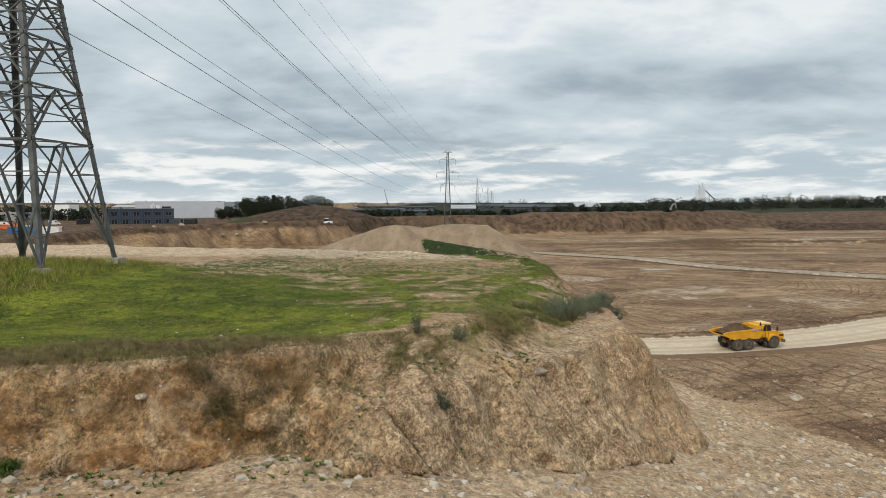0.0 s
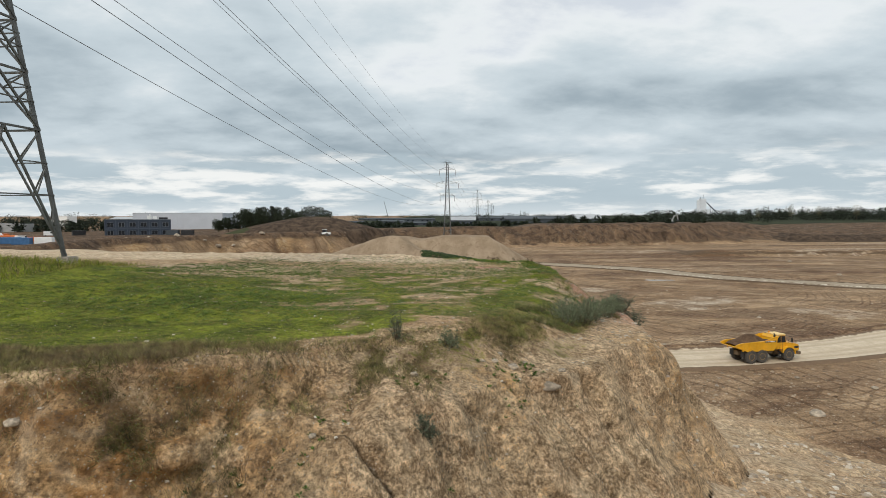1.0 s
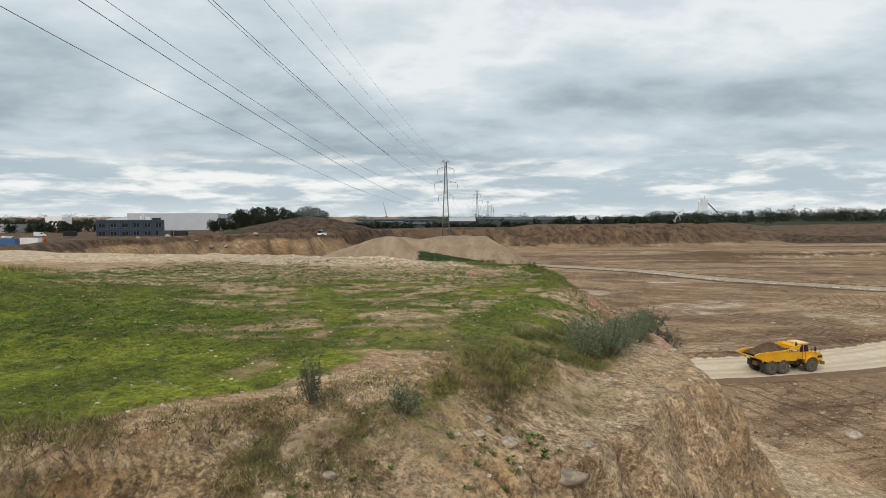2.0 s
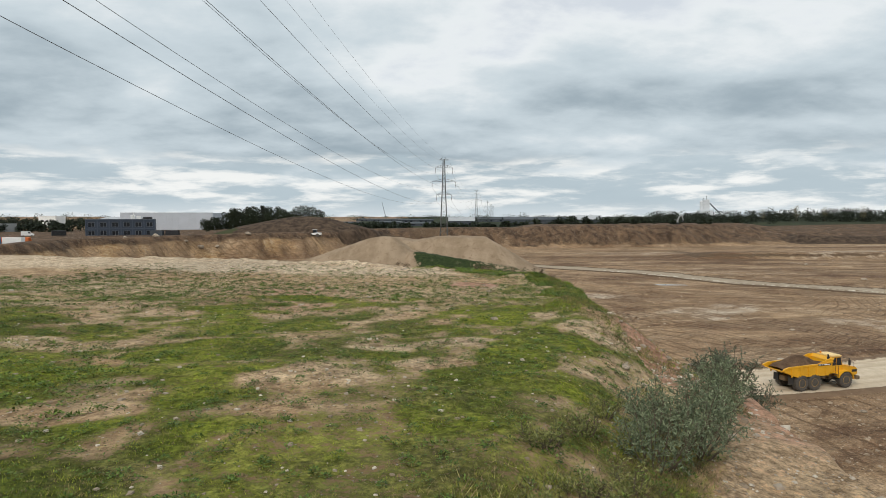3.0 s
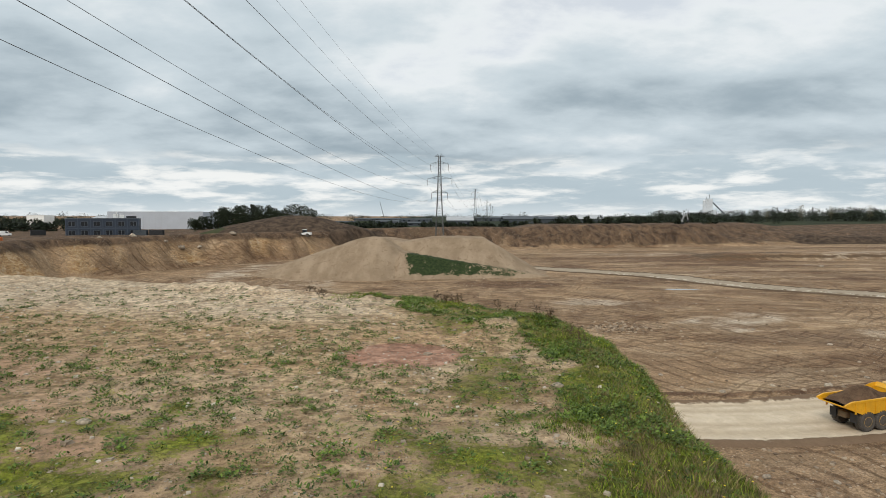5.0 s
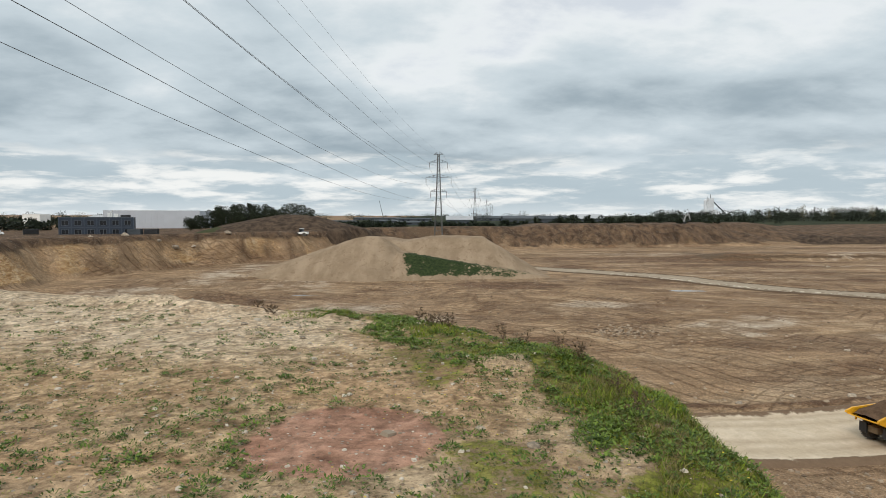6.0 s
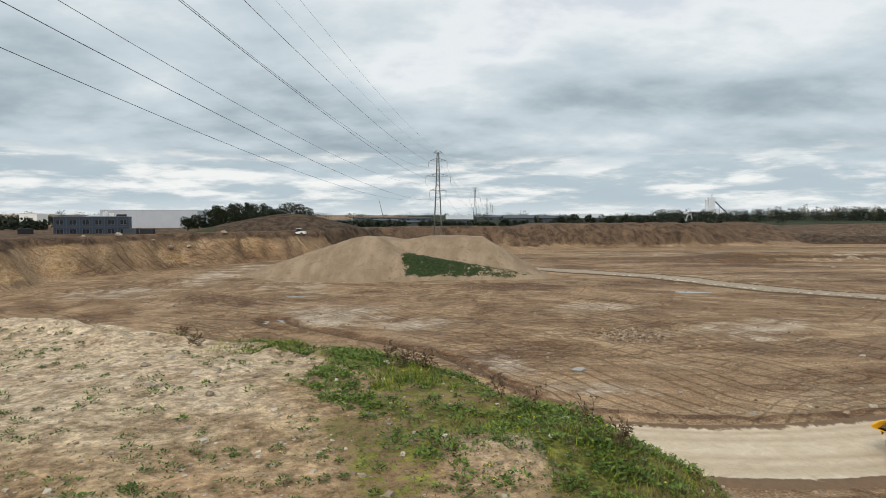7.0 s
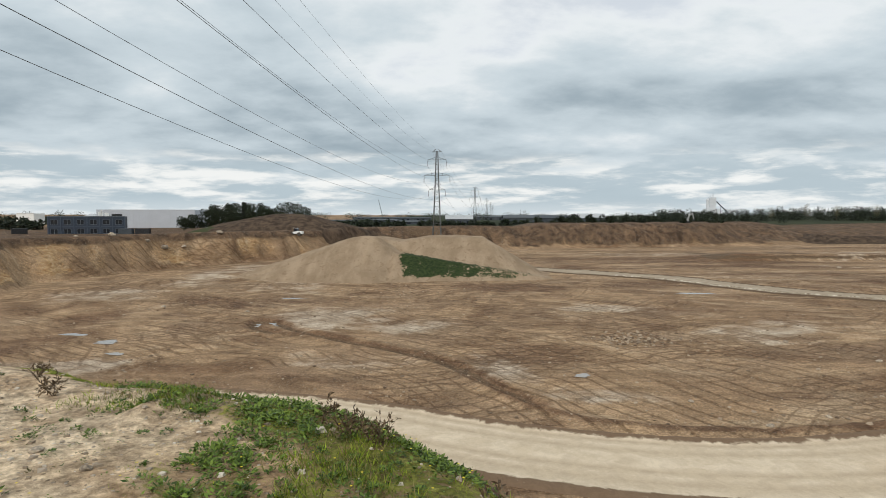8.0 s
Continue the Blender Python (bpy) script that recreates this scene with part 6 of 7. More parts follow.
big_warehouse(-221, -156, 453, 8.4, 12.3, 60, PALEWALL, "long pale grey sheet-metal warehouse behind the office building")
big_warehouse(-131, -109, 520, 8.6, 11.6, 40, PALEWALL, "pale sheet-metal hall showing over the bank")
big_warehouse(-350, -335, 560, 8.4, 9.9, 14, WHITE, "small white cubic building beyond the yard")
big_warehouse(-300, -266, 400, 8.4, 5.5, 14, CONCRETE, "low pale shed beyond the yard")


def gable_hall(x, y, w, d, h, ridge, wall, roof, label):
    z = ground_z(x, y) - 0.2
    root = thing("hall", label, "building", "halls on the plain", Matrix.Translation((x, y, z)))
    bm = bmesh.new()
    box(bm, 0, 0, 0, w, 0.3, h)
    part("front_wall", bm, wall, root)
    for a in (0, w - 0.3):
        bm = bmesh.new()
        box(bm, a, 0.3, 0, a + 0.3, d, h)
        part("end_wall", bm, wall, root)
    bm = bmesh.new()
    q = [(-0.4, -0.5, h), (w + 0.4, -0.5, h), (w + 0.4, d / 2, h + ridge), (-0.4, d / 2, h + ridge), (w + 0.4, d + 0.5, h), (-0.4, d + 0.5, h)]
    lo = [bm.verts.new(v) for v in q]
    hi = [bm.verts.new((v[0], v[1], v[2] + 0.25)) for v in q]
    for f in ((0, 1, 2, 3), (3, 2, 4, 5)):
        bm.faces.new([hi[i] for i in f])
        bm.faces.new([lo[i] for i in f][::-1])
    for a, b in ((0, 1), (1, 2), (2, 4), (4, 5), (5, 3), (3, 0)):
        bm.faces.new((lo[a], lo[b], hi[b], hi[a]))
    part("roof", bm, roof, root)
    n = max(3, int(w / 7))
    for k in range(n):
        bm = bmesh.new()
        box(bm, w * (k + 0.3) / n, -0.08, 1.0, w * (k + 0.7) / n, -0.003, min(h - 0.6, 3.4))
        part("door" if k % 3 == 0 else "window", bm, GLASS if k % 3 else ROOFS, root)


for args in ((10, 590, 24, 20, 5.0, 3.4, BRICKISH, LIGHTROOF), (-36, 600, 34, 16, 2.6, 1.0, BRICKISH, ROOFS), (-118, 640, 40, 18, 2.8, 1.2, BRICKISH, BRICKISH), (-72, 700, 30, 18, 3.0, 1.2, BRICKISH, ROOFS),
             (-60, 900, 50, 24, 3.6, 1.4, BRICKISH, BRICKISH), (66, 640, 36, 22, 6.0, 2.6, BRICKISH, ROOFS), (104, 655, 28, 20, 6.0, 2.5, BRICKISH, BRICKISH), (140, 640, 26, 22, 6.2, 4.2, BRICKISH, LIGHTROOF),
             (88, 700, 60, 26, 5.5, 1.8, BRICKISH, ROOFS), (40, 1000, 60, 30, 5.0, 2.0, BRICKISH, ROOFS), (-150, 1100, 80, 30, 3.4, 1.4, BRICKISH, ROOFS), (-330, 620, 60, 24, 7, 2, CONCRETE, LIGHTROOF), (-250, 800, 70, 24, 8, 2, BRICKISH, ROOFS)):
    gable_hall(*args, "low industrial hall with a shallow pitched roof on the plain")


plain("plant_wall", (0.64, 0.66, 0.68), 0.6, 0, 0.12, 0.3)


def silo_plant():
    x, y = 322, 760
    z = ground_z(x, y)
    root = thing("silo_plant", "white concrete-mixing plant with silos and a sloping conveyor", "silo plant", at=Matrix.Translation((x, y, z)) @ Matrix.Diagonal((0.85, 0.85, 1.05, 1)))
    bm = bmesh.new()
    box(bm, -9, 0, 0, 9, 12, 14, 0.2)
    part("mixing_hall", bm, MATS["plant_wall"], root)
    for k, dx in enumerate((-5.5, -1.0, 3.5)):
        bm = bmesh.new()
        lathe(bm, [(0.2, 8), (2.2, 11), (2.2, 24 - 1.5 * k), (1.2, 25.4 - 1.5 * k), (0.2, 25.6 - 1.5 * k)], 18)
        bmesh.ops.rotate(bm, verts=bm.verts[:], cent=(0, 0, 0), matrix=Matrix.Rotation(radians(90), 3, "X"))
        silo = part("silo", bm, MATS["plant_wall"], root)
        silo.location = (dx, 6, 0)
    bm = bmesh.new()
    box(bm, -4, 3, 14, 5, 9, 26.5, 0.2)
    part("tower", bm, MATS["plant_wall"], root)
    bm = bmesh.new()
    bar(bm, (1, 5, 26), (1, 5, 31), 0.5, sides=6)
    bar(bm, (-3, 5, 26), (-3, 5, 28.5), 0.4, sides=6)
    part("mast", bm, STEEL, root)
    bm = bmesh.new()
    for z0 in (2, 6):
        for k in range(5):
            bm = bmesh.new()
            box(bm, -7.5 + 3.2 * k, -0.08, z0 + 1, -6 + 3.2 * k, -0.003, z0 + 2.6)
            part("window", bm, GLASS, root)
    bm = bmesh.new()
    bar(bm, (6, 5, 22), (29, 5, 4), 1.6)
    for k in range(3):
        bar(bm, (12 + 6 * k, 5, 17.0 - 4.7 * k), (12 + 6 * k, 5, 0), 0.5)
    part("conveyor", bm, BRICKISH, root, "dark inclined conveyor gallery")


silo_plant()


def boom_crane():
    x, y = -92, 952
    z = ground_z(x, y)
    root = thing("mobile_crane", "distant crane with a long leaning boom", "crane", at=Matrix.Translation((x, y, z)))
    bm = bmesh.new()
    box(bm, 6, -1.5, 0.6, 16, 1.5, 3.2, 0.1)
    part("carrier", bm, BRICKISH, root)
    bm = bmesh.new()
    bar(bm, (10, 0, 3), (3.0, 0, 31), 0.9, 0.5, 6)
    part("boom", bm, BRICKISH, root)


boom_crane()


# ------------------------------------------------------------------ machines and yard
def excavator(x, y, z, turn, body):
    root = thing("excavator", "pale grey crawler excavator with raised boom on the quarry lip", "excavator", at=Matrix.Translation((x, y, z)) @ Matrix.Rotation(radians(turn), 4, "Z"))
    for s in (-1, 1):
        bm = bmesh.new()
        profile(bm, [(-2.2, 0.15), (-1.9, 0), (1.9, 0), (2.2, 0.15), (2.4, 0.55), (2.1, 0.95), (-2.1, 0.95), (-2.4, 0.55)], s * 1.05, s * 1.65)
        part("track", bm, BLACK, root, "black crawler track")
    bm = bmesh.new()
    box(bm, -0.9, -0.9, 0.5, 0.9, 0.9, 1.25, 0.05)
    part("undercarriage", bm, BLACK, root)
    bm = bmesh.new()
    profile(bm, [(-2.9, 1.25), (1.6, 1.25), (1.6, 1.9), (0.6, 2.5), (-2.6, 2.5), (-2.9, 2.1)], -1.45, 1.45)
    soften(bm, 0.1)
    part("house", bm, body, root)
    bm = bmesh.new()
    profile(bm, [(0.2, 1.9), (1.8, 1.9), (1.9, 2.4), (1.5, 3.35), (0.3, 3.35)], 0.4, 1.45)
    cab = part("cab", bm, body, root)
    bm = bmesh.new()
    profile(bm, [(0.4, 2.3), (1.75, 2.3), (1.45, 3.2), (0.45, 3.2)], 1.455, 1.48)
    profile(bm, [(0.4, 2.3), (1.75, 2.3), (1.45, 3.2), (0.45, 3.2)], 0.37, 0.395)
    part("window", bm, GLASS, cab)
    bm = bmesh.new()
    profile(bm, [(1.3, 1.6), (3.3, 5.4), (5.9, 6.0), (6.0, 5.6), (3.7, 4.8), (1.8, 1.5)], -0.35, 0.35)
    part("boom", bm, body, root)
    bm = bmesh.new()
    profile(bm, [(5.5, 6.3), (6.2, 6.2), (7.3, 2.6), (7.0, 2.5)], -0.28, 0.28)
    part("arm", bm, body, root)
    bm = bmesh.new()
    profile(bm, [(6.9, 2.6), (7.4, 2.5), (7.5, 1.6), (6.6, 1.2), (6.1, 1.7), (6.5, 2.0)], -0.7, 0.7)
    part("bucket", bm, BLACK, root)
    return root


excavator(160, 434, ground_z(160, 434), 25, CONCRETE)


def wheel_loader(x, y, turn):
    root = thing("wheel_loader", "small white wheel loader standing on the quarry terrace", "wheel loader", at=Matrix.Translation((x, y, ground_z(x, y))) @ Matrix.Rotation(radians(turn), 4, "Z"))
    for wx in (-1.6, 1.6):
        for s in (-1, 1):
            bm = bmesh.new()
            lathe(bm, [(0.1, s * 0.9), (0.75, s * 0.9), (0.8, s * 1.1), (0.75, s * 1.35), (0.35, s * 1.35), (0.1, s * 1.3)], 18)
            w = part("wheel", bm, TYRE, root)
            w.location = (wx, 0, 0.8)
    bm = bmesh.new()
    profile(bm, [(-3.0, 0.9), (1.6, 0.9), (1.6, 1.6), (-0.6, 2.0), (-3.0, 1.9)], -0.95, 0.95)
    soften(bm, 0.08)
    part("body", bm, WHITE, root)
    bm = bmesh.new()
    profile(bm, [(-0.9, 1.9), (0.9, 1.8), (0.7, 3.2), (-0.7, 3.25)], -0.75, 0.75)
    cab = part("cab", bm, GLASS, root, "dark glazed cab")
    bm = bmesh.new()
    box(bm, -0.85, -0.85, 3.2, 0.85, 0.85, 3.35, 0.04)
    part("roof", bm, WHITE, cab)
    bm = bmesh.new()
    for s in (-0.6, 0.6):
        bar(bm, (0.8, s, 1.7), (2.9, s, 0.9), 0.25)
    profile(bm, [(2.7, 0.2), (3.9, 0.2), (3.0, 1.4), (2.7, 1.0)], -1.35, 1.35)
    part("bucket", bm, BRICKISH, root)


wheel_loader(-53.9, 308.8, 170)


def van(x, y, turn, mat=None):
    root = thing("van", "white delivery van parked in the works yard", "van", "vehicles in the yard", Matrix.Translation((x, y, ground_z(x, y))) @ Matrix.Rotation(radians(turn), 4, "Z"))
    bm = bmesh.new()
    profile(bm, [(-2.6, 0.4), (2.6, 0.4), (2.65, 1.1), (1.7, 1.4), (1.0, 2.4), (-2.6, 2.5)], -0.95, 0.95)
    soften(bm, 0.08)
    part("body", bm, mat or WHITE, root)
    for s in (-0.96, 0.96):
        bm = bmesh.new()
        profile(bm, [(0.3, 1.45), (1.5, 1.45), (0.95, 2.2), (0.3, 2.2)], s, s * 1.01)
        part("side_window", bm, GLASS, root)
    for wx in (-1.7, 1.7):
        for s in (-0.85, 0.85):
            bm = bmesh.new()
            lathe(bm, [(0.05, s - 0.12), (0.34, s - 0.12), (0.36, s), (0.34, s + 0.12), (0.05, s + 0.12)], 14)
            w = part("wheel", bm, TYRE, root)
            w.location = (wx, 0, 0.36)


def container(x, y, turn, mat, label):
    root = thing("container", label, "container", "containers in the yard", Matrix.Translation((x, y, ground_z(x, y))) @ Matrix.Rotation(radians(turn), 4, "Z"))
    bm = bmesh.new()
    box(bm, -3, -1.2, 0.1, 3, 1.2, 2.6)
    for k in range(15):
        for s in (-1, 1):
            box(bm, -2.85 + 0.4 * k, s * 1.22 - 0.03, 0.25, -2.65 + 0.4 * k, s * 1.22 + 0.03, 2.45)
    part("body", bm, mat, root)
    for px in (-2.95, 2.95):
        for py in (-1.18, 1.18):
            bm = bmesh.new()
            box(bm, px - 0.1, py - 0.1, 0, px + 0.1, py + 0.1, 2.68)
            part("corner_post", bm, mat, root)


for x, y, r in ((-196, 322, 30), (-206, 300, 5), (-168, 262, 75)):
    van(x, y, r)
for x, y, r, m, lab in ((-150, 236, 8, BLUE, "blue steel shipping container in the works yard"), (-157, 240, 10, BLUE, "blue steel shipping container in the works yard"), (-143, 238, 5, WHITE, "white site cabin container in the works yard"),
                        (-186, 330, 40, BLACK, "black steel container beside the office building"), (-137, 330, 0, BRICKISH, "dark steel container beside the office building"), (-200, 270, 20, BLUE, "blue steel shipping container in the works yard"),
                        (-222, 285, 70, WHITE, "white site cabin container in the works yard"), (-130, 331.5, 2, BLACK, "dark steel container beside the office building")):
    container(x, y, r, m, lab)


def pipe_stack(x, y, turn):
    root = thing("pipe_stack", "stack of long orange pipes lying in the works yard", "pipe stack", "stacks in the yard", Matrix.Translation((x, y, ground_z(x, y))) @ Matrix.Rotation(radians(turn), 4, "Z"))
    for r in range(3):
        for k in range(5 - r):
            bm = bmesh.new()
            bar(bm, (-5, k * 0.6 + r * 0.3, 0.3 + r * 0.52), (5, k * 0.6 + r * 0.3, 0.3 + r * 0.52), 0.58, sides=10)
            part("pipe", bm, ORANGE, root)


for x, y, r in ((-170, 268, 10), (-182, 272, 8), (-160, 262, 12), (-196, 290, 5), (-214, 310, 0)):
    pipe_stack(x, y, r)

# ------------------------------------------------------------------ plants of the plateau
SHRUBLEAF = leafy("grey_green_leaves", (0.060, 0.080, 0.042), (0.220, 0.260, 0.150))
SHRUBDARK = leafy("dark_shrub_leaves", (0.038, 0.050, 0.030), (0.140, 0.165, 0.105))
WEEDLEAF = leafy("weed_leaves", (0.028, 0.054, 0.010), (0.125, 0.190, 0.032))
HERB = leafy("dry_herb_leaves", (0.070, 0.060, 0.022), (0.190, 0.165, 0.062))
YELLOWING = leafy("yellowing_leaves", (0.070, 0.085, 0.024), (0.260, 0.265, 0.085))
DOCKLEAF = leafy("dock_leaves", (0.032, 0.060, 0.010), (0.155, 0.225, 0.034))
TWIG = plain("twig_bark", (0.11, 0.085, 0.060), 0.9, 0, 0.3, 6)
DRYSTALK = leafy("dry_stalks", (0.055, 0.035, 0.022), (0.17, 0.115, 0.060))


def blade_material(name, dark, light, dry, share):
    n = material(name)
    r = n.island()
    p = n.coords("Object")
    patch = n.noise(p, 0.33, 4.0, 0.6, 0.3)
    col = n.mix(n.ramp(n.math("ADD", n.math("MULTIPLY", r, 0.5), n.math("MULTIPLY", patch, 0.8)), 0.42, 0.88), dark, light)
    col = n.mix(n.ramp(n.math("ADD", n.math("MULTIPLY", n.math("FRACT", n.math("MULTIPLY", r, 7.31)), 0.55), n.math("MULTIPLY", n.noise(p, 0.8, 3.0), 0.9)), 1.12 - share, 1.2 - share), col, dry)
    clump = n.noise(p, 4.5, 4.0, 0.6)
    col = n.mix(n.ramp(clump, 0.34, 0.64), n.mix(1.0, col, (0.50, 0.52, 0.55), "MULTIPLY"), n.mix(1.0, col, (1.22, 1.20, 1.10), "MULTIPLY"))
    n.surface(col, 0.65, spec=0.2)
    return MATS[name]


TURF = blade_material("turf_blades", (0.088, 0.118, 0.018), (0.350, 0.405, 0.036), (0.320, 0.245, 0.108), 0.36)
RIMGREEN = blade_material("rim_grass_blades", (0.066, 0.108, 0.015), (0.290, 0.370, 0.036), (0.270, 0.205, 0.095), 0.28)
HAY = blade_material("dry_grass_blades", (0.105, 0.108, 0.034), (0.340, 0.310, 0.120), (0.205, 0.145, 0.082), 0.46)


def blades(name, x, y, z, height, width, lean, mat, label, rng):
    """Grass: one narrow triangle a blade."""
    n = len(x)
    a = rng.uniform(0, math.tau, n)
    side = np.stack([np.cos(a), np.sin(a), np.zeros(n)], -1) * width[:, None] * 0.5
    b = rng.uniform(0, math.tau, n)
    tip = np.stack([np.cos(b) * lean * height, np.sin(b) * lean * height, height], -1)
    P = np.stack([x, y, z - 0.01], -1)
    V = np.stack([P - side, P + side, P + tip], 1).reshape(-1, 3)
    ob = new(name, raw_mesh(name, V, np.arange(n * 3).reshape(-1, 3), mat))
    return tagged(ob, label, "grass", kind="stuff")


def scattered(rng, n, x0, x1, y0, y1):
    x, y = rng.uniform(x0, x1, n), rng.uniform(y0, y1, n)
    return x, y, land(x, y)


def build_grass():
    rng = np.random.default_rng(5)
    # short turf, in tufts
    tx, ty, L = scattered(rng, 90000, -13, 11.5, 26, 62)
    cover = turf_cover(tx, ty, L)
    tuft = fbm(tx, ty, 0.9, 3, 301)
    keep = rng.uniform(0, 1, len(tx)) < np.clip(cover * 1.1 - 0.35 + 0.45 * tuft + 0.5 * fbm(tx, ty, 0.3, 2, 303) * sstep(33, 37, ty), 0, 1) * (0.55 + 0.45 * (tx > -9))
    tx, ty, c = tx[keep], ty[keep], cover[keep]
    per = 13
    x = (tx[:, None] + rng.normal(0, 0.045, (len(tx), per))).ravel()
    y = (ty[:, None] + rng.normal(0, 0.045, (len(tx), per))).ravel()
    z = land(x, y)["z"]
    tall = np.repeat(0.020 + 0.024 * c * rng.uniform(0.3, 1.3, len(tx)) + 0.02 * np.maximum(fbm(tx, ty, 3, 2, 302), 0), per)
    h = tall * rng.uniform(0.6, 1.3, len(x))
    blades("turf", x, y, z, h, rng.uniform(0.004, 0.009, len(x)), rng.uniform(0.3, 1.1, len(x)), TURF, "short green turf with straw-coloured tips on sandy soil", rng)
    # thin growth between the patches
    tx, ty, L = scattered(rng, 46000, -9, 10.5, 34, 57)
    keep = L["on_plateau"] & (L["out"] < 0.4) & (rng.uniform(0, 1, len(tx)) < 0.42 + 0.8 * fbm(tx, ty, 1.2, 3, 309)) & (np.hypot((tx - 6.95) / 1.0, (ty - 52.5) / 1.0) > 1)
    tx, ty = tx[keep], ty[keep]
    x = (tx[:, None] + rng.normal(0, 0.035, (len(tx), 6))).ravel()
    y = (ty[:, None] + rng.normal(0, 0.035, (len(tx), 6))).ravel()
    blades("thin_grass", x, y, land(x, y)["z"], rng.uniform(0.012, 0.038, len(x)), rng.uniform(0.004, 0.008, len(x)), rng.uniform(0.3, 1.2, len(x)), TURF, "thin short grass sprouting through the sand", rng)
    # the turf further left, seen from afar only
    tx, ty, L = scattered(rng, 26000, -34, -12, 26, 62)
    c = turf_cover(tx, ty, L)
    k = rng.uniform(0, 1, len(tx)) < c
    x = (tx[k][:, None] + rng.normal(0, 0.08, (k.sum(), 5))).ravel()
    y = (ty[k][:, None] + rng.normal(0, 0.08, (k.sum(), 5))).ravel()
    h = rng.uniform(0.12, 0.40, len(x)) * (0.5 + 0.8 * np.exp(-(((x + 17) / 9) ** 2 + ((y - 41) / 9) ** 2)))
    blades("long_grass", x, y, land(x, y)["z"], h, rng.uniform(0.012, 0.024, len(x)), rng.uniform(0.2, 0.8, len(x)), TURF, "longer green grass round the pylon's feet", rng)
    # dry brown fringe along the cliff top and down its shoulder
    n = 56000
    t = rng.uniform(0, 1, n) ** 0.8
    tx = -14 + 25.5 * t
    ty = np.interp(tx, [p[0] for p in RIM[2:13]], [p[1] for p in RIM[2:13]]) + rng.normal(0.25, 0.75, n) - np.abs(rng.normal(0, 1.1, n)) * sstep(-2, 0, tx) * sstep(7, 5, tx) + 0.65 * sstep(2, -1, tx)
    L = land(tx, ty)
    spare = fbm(tx, ty, 1.4, 3, 305)
    keep = (L["on_plateau"]) & (L["out"] < 1.7 + 0.8 * spare + 0.9 * sstep(-2, 0, tx) * sstep(6, 4, tx)) & (L["dr"] < 1.3 + 0.8 * sstep(2, -1, tx)) & (rng.uniform(0, 1, n) < 0.42 + 0.26 * sstep(1, -2, tx) + (0.9 - 0.45 * sstep(1, -2, tx)) * spare - (0.22 - 0.10 * sstep(-2, 0, tx)) * L["out"] + 0.28 * sstep(-0.5, 1.5, tx) * sstep(7, 5, tx) - 0.22 * sstep(5, 8, tx))
    tx, ty = tx[keep], ty[keep]
    x = (tx[:, None] + rng.normal(0, 0.05, (len(tx), 5))).ravel()
    y = (ty[:, None] + rng.normal(0, 0.05, (len(tx), 5))).ravel()
    h = rng.uniform(0.08, 0.28, len(x)) * np.repeat((0.7 + 0.5 * (fbm(tx, ty, 2, 2, 306))) * (1 - 0.45 * sstep(0, 3, tx)), 5)
    blades("dry_grass", x, y, land(x, y)["z"], h, rng.uniform(0.007, 0.015, len(x)), rng.uniform(0.3, 1.3, len(x)), HAY, "dry brown grass fringe hanging over the cliff edge", rng)
    # grass that hangs over the lip
    n = 12000
    tx = rng.uniform(-14, 2.5, n)
    ty = np.interp(tx, [p[0] for p in RIM[2:13]], [p[1] for p in RIM[2:13]]) - rng.uniform(-0.5, 0.7, n)
    L = land(tx, ty)
    keep = (L["out"] > 0.02) & (L["out"] < 0.42 + 0.35 * fbm(tx, ty, 1.1, 3, 318)) & (rng.uniform(0, 1, n) < 0.75 + 0.8 * fbm(tx, ty * 0.3, 1.3, 2, 319))
    P = np.stack([tx, ty, L["z"] + 0.02], -1)[keep]
    m = len(P)
    D = unit(np.stack([rng.normal(0, 0.35, m), -0.55 + rng.normal(0, 0.25, m), rng.normal(-0.35, 0.45, m)], -1))
    ln = rng.uniform(0.10, 0.30, m)
    V, F = leaves(P, D, rand_dirs(rng, m), ln, np.full(m, 0.013))
    tagged(new("hanging_grass", raw_mesh("hanging_grass", V, F, HAY)), "dry grass hanging down over the lip of the cliff", "grass", kind="stuff")
    # green fringe of the side and of the tip
    tx, ty, L = scattered(rng, 42000, 4, 13.5, 43, 62.5)
    spare = fbm(tx, ty, 1.1, 3, 307)
    keep = L["on_plateau"] & (L["dr"] < 0.55 + 1.3 * spare + 0.6 * sstep(54.5, 57, ty)) & (L["out"] < (1.5 + spare) * (0.12 + 0.88 * sstep(46, 48, ty))) & ((L["dr"] > 0.35) | (ty > 46.8)) & (rng.uniform(0, 1, len(tx)) < 0.36 + 0.9 * spare - 0.08 * sstep(50, 54, ty)) & ((tx > 6.0 + spare) | (ty > 59.8))
    tx, ty = tx[keep], ty[keep]
    x = (tx[:, None] + rng.normal(0, 0.05, (len(tx), 9))).ravel()
    y = (ty[:, None] + rng.normal(0, 0.05, (len(tx), 9))).ravel()
    h = rng.uniform(0.04, 0.17, len(x)) * np.repeat(0.65 + 0.7 * fbm(tx, ty, 1.5, 2, 308), 9)
    blades("rim_grass", x, y, land(x, y)["z"], np.maximum(h, 0.03), rng.uniform(0.007, 0.014, len(x)), rng.uniform(0.2, 0.9, len(x)), RIMGREEN, "fresh green grass along the plateau rim", rng)


build_grass()


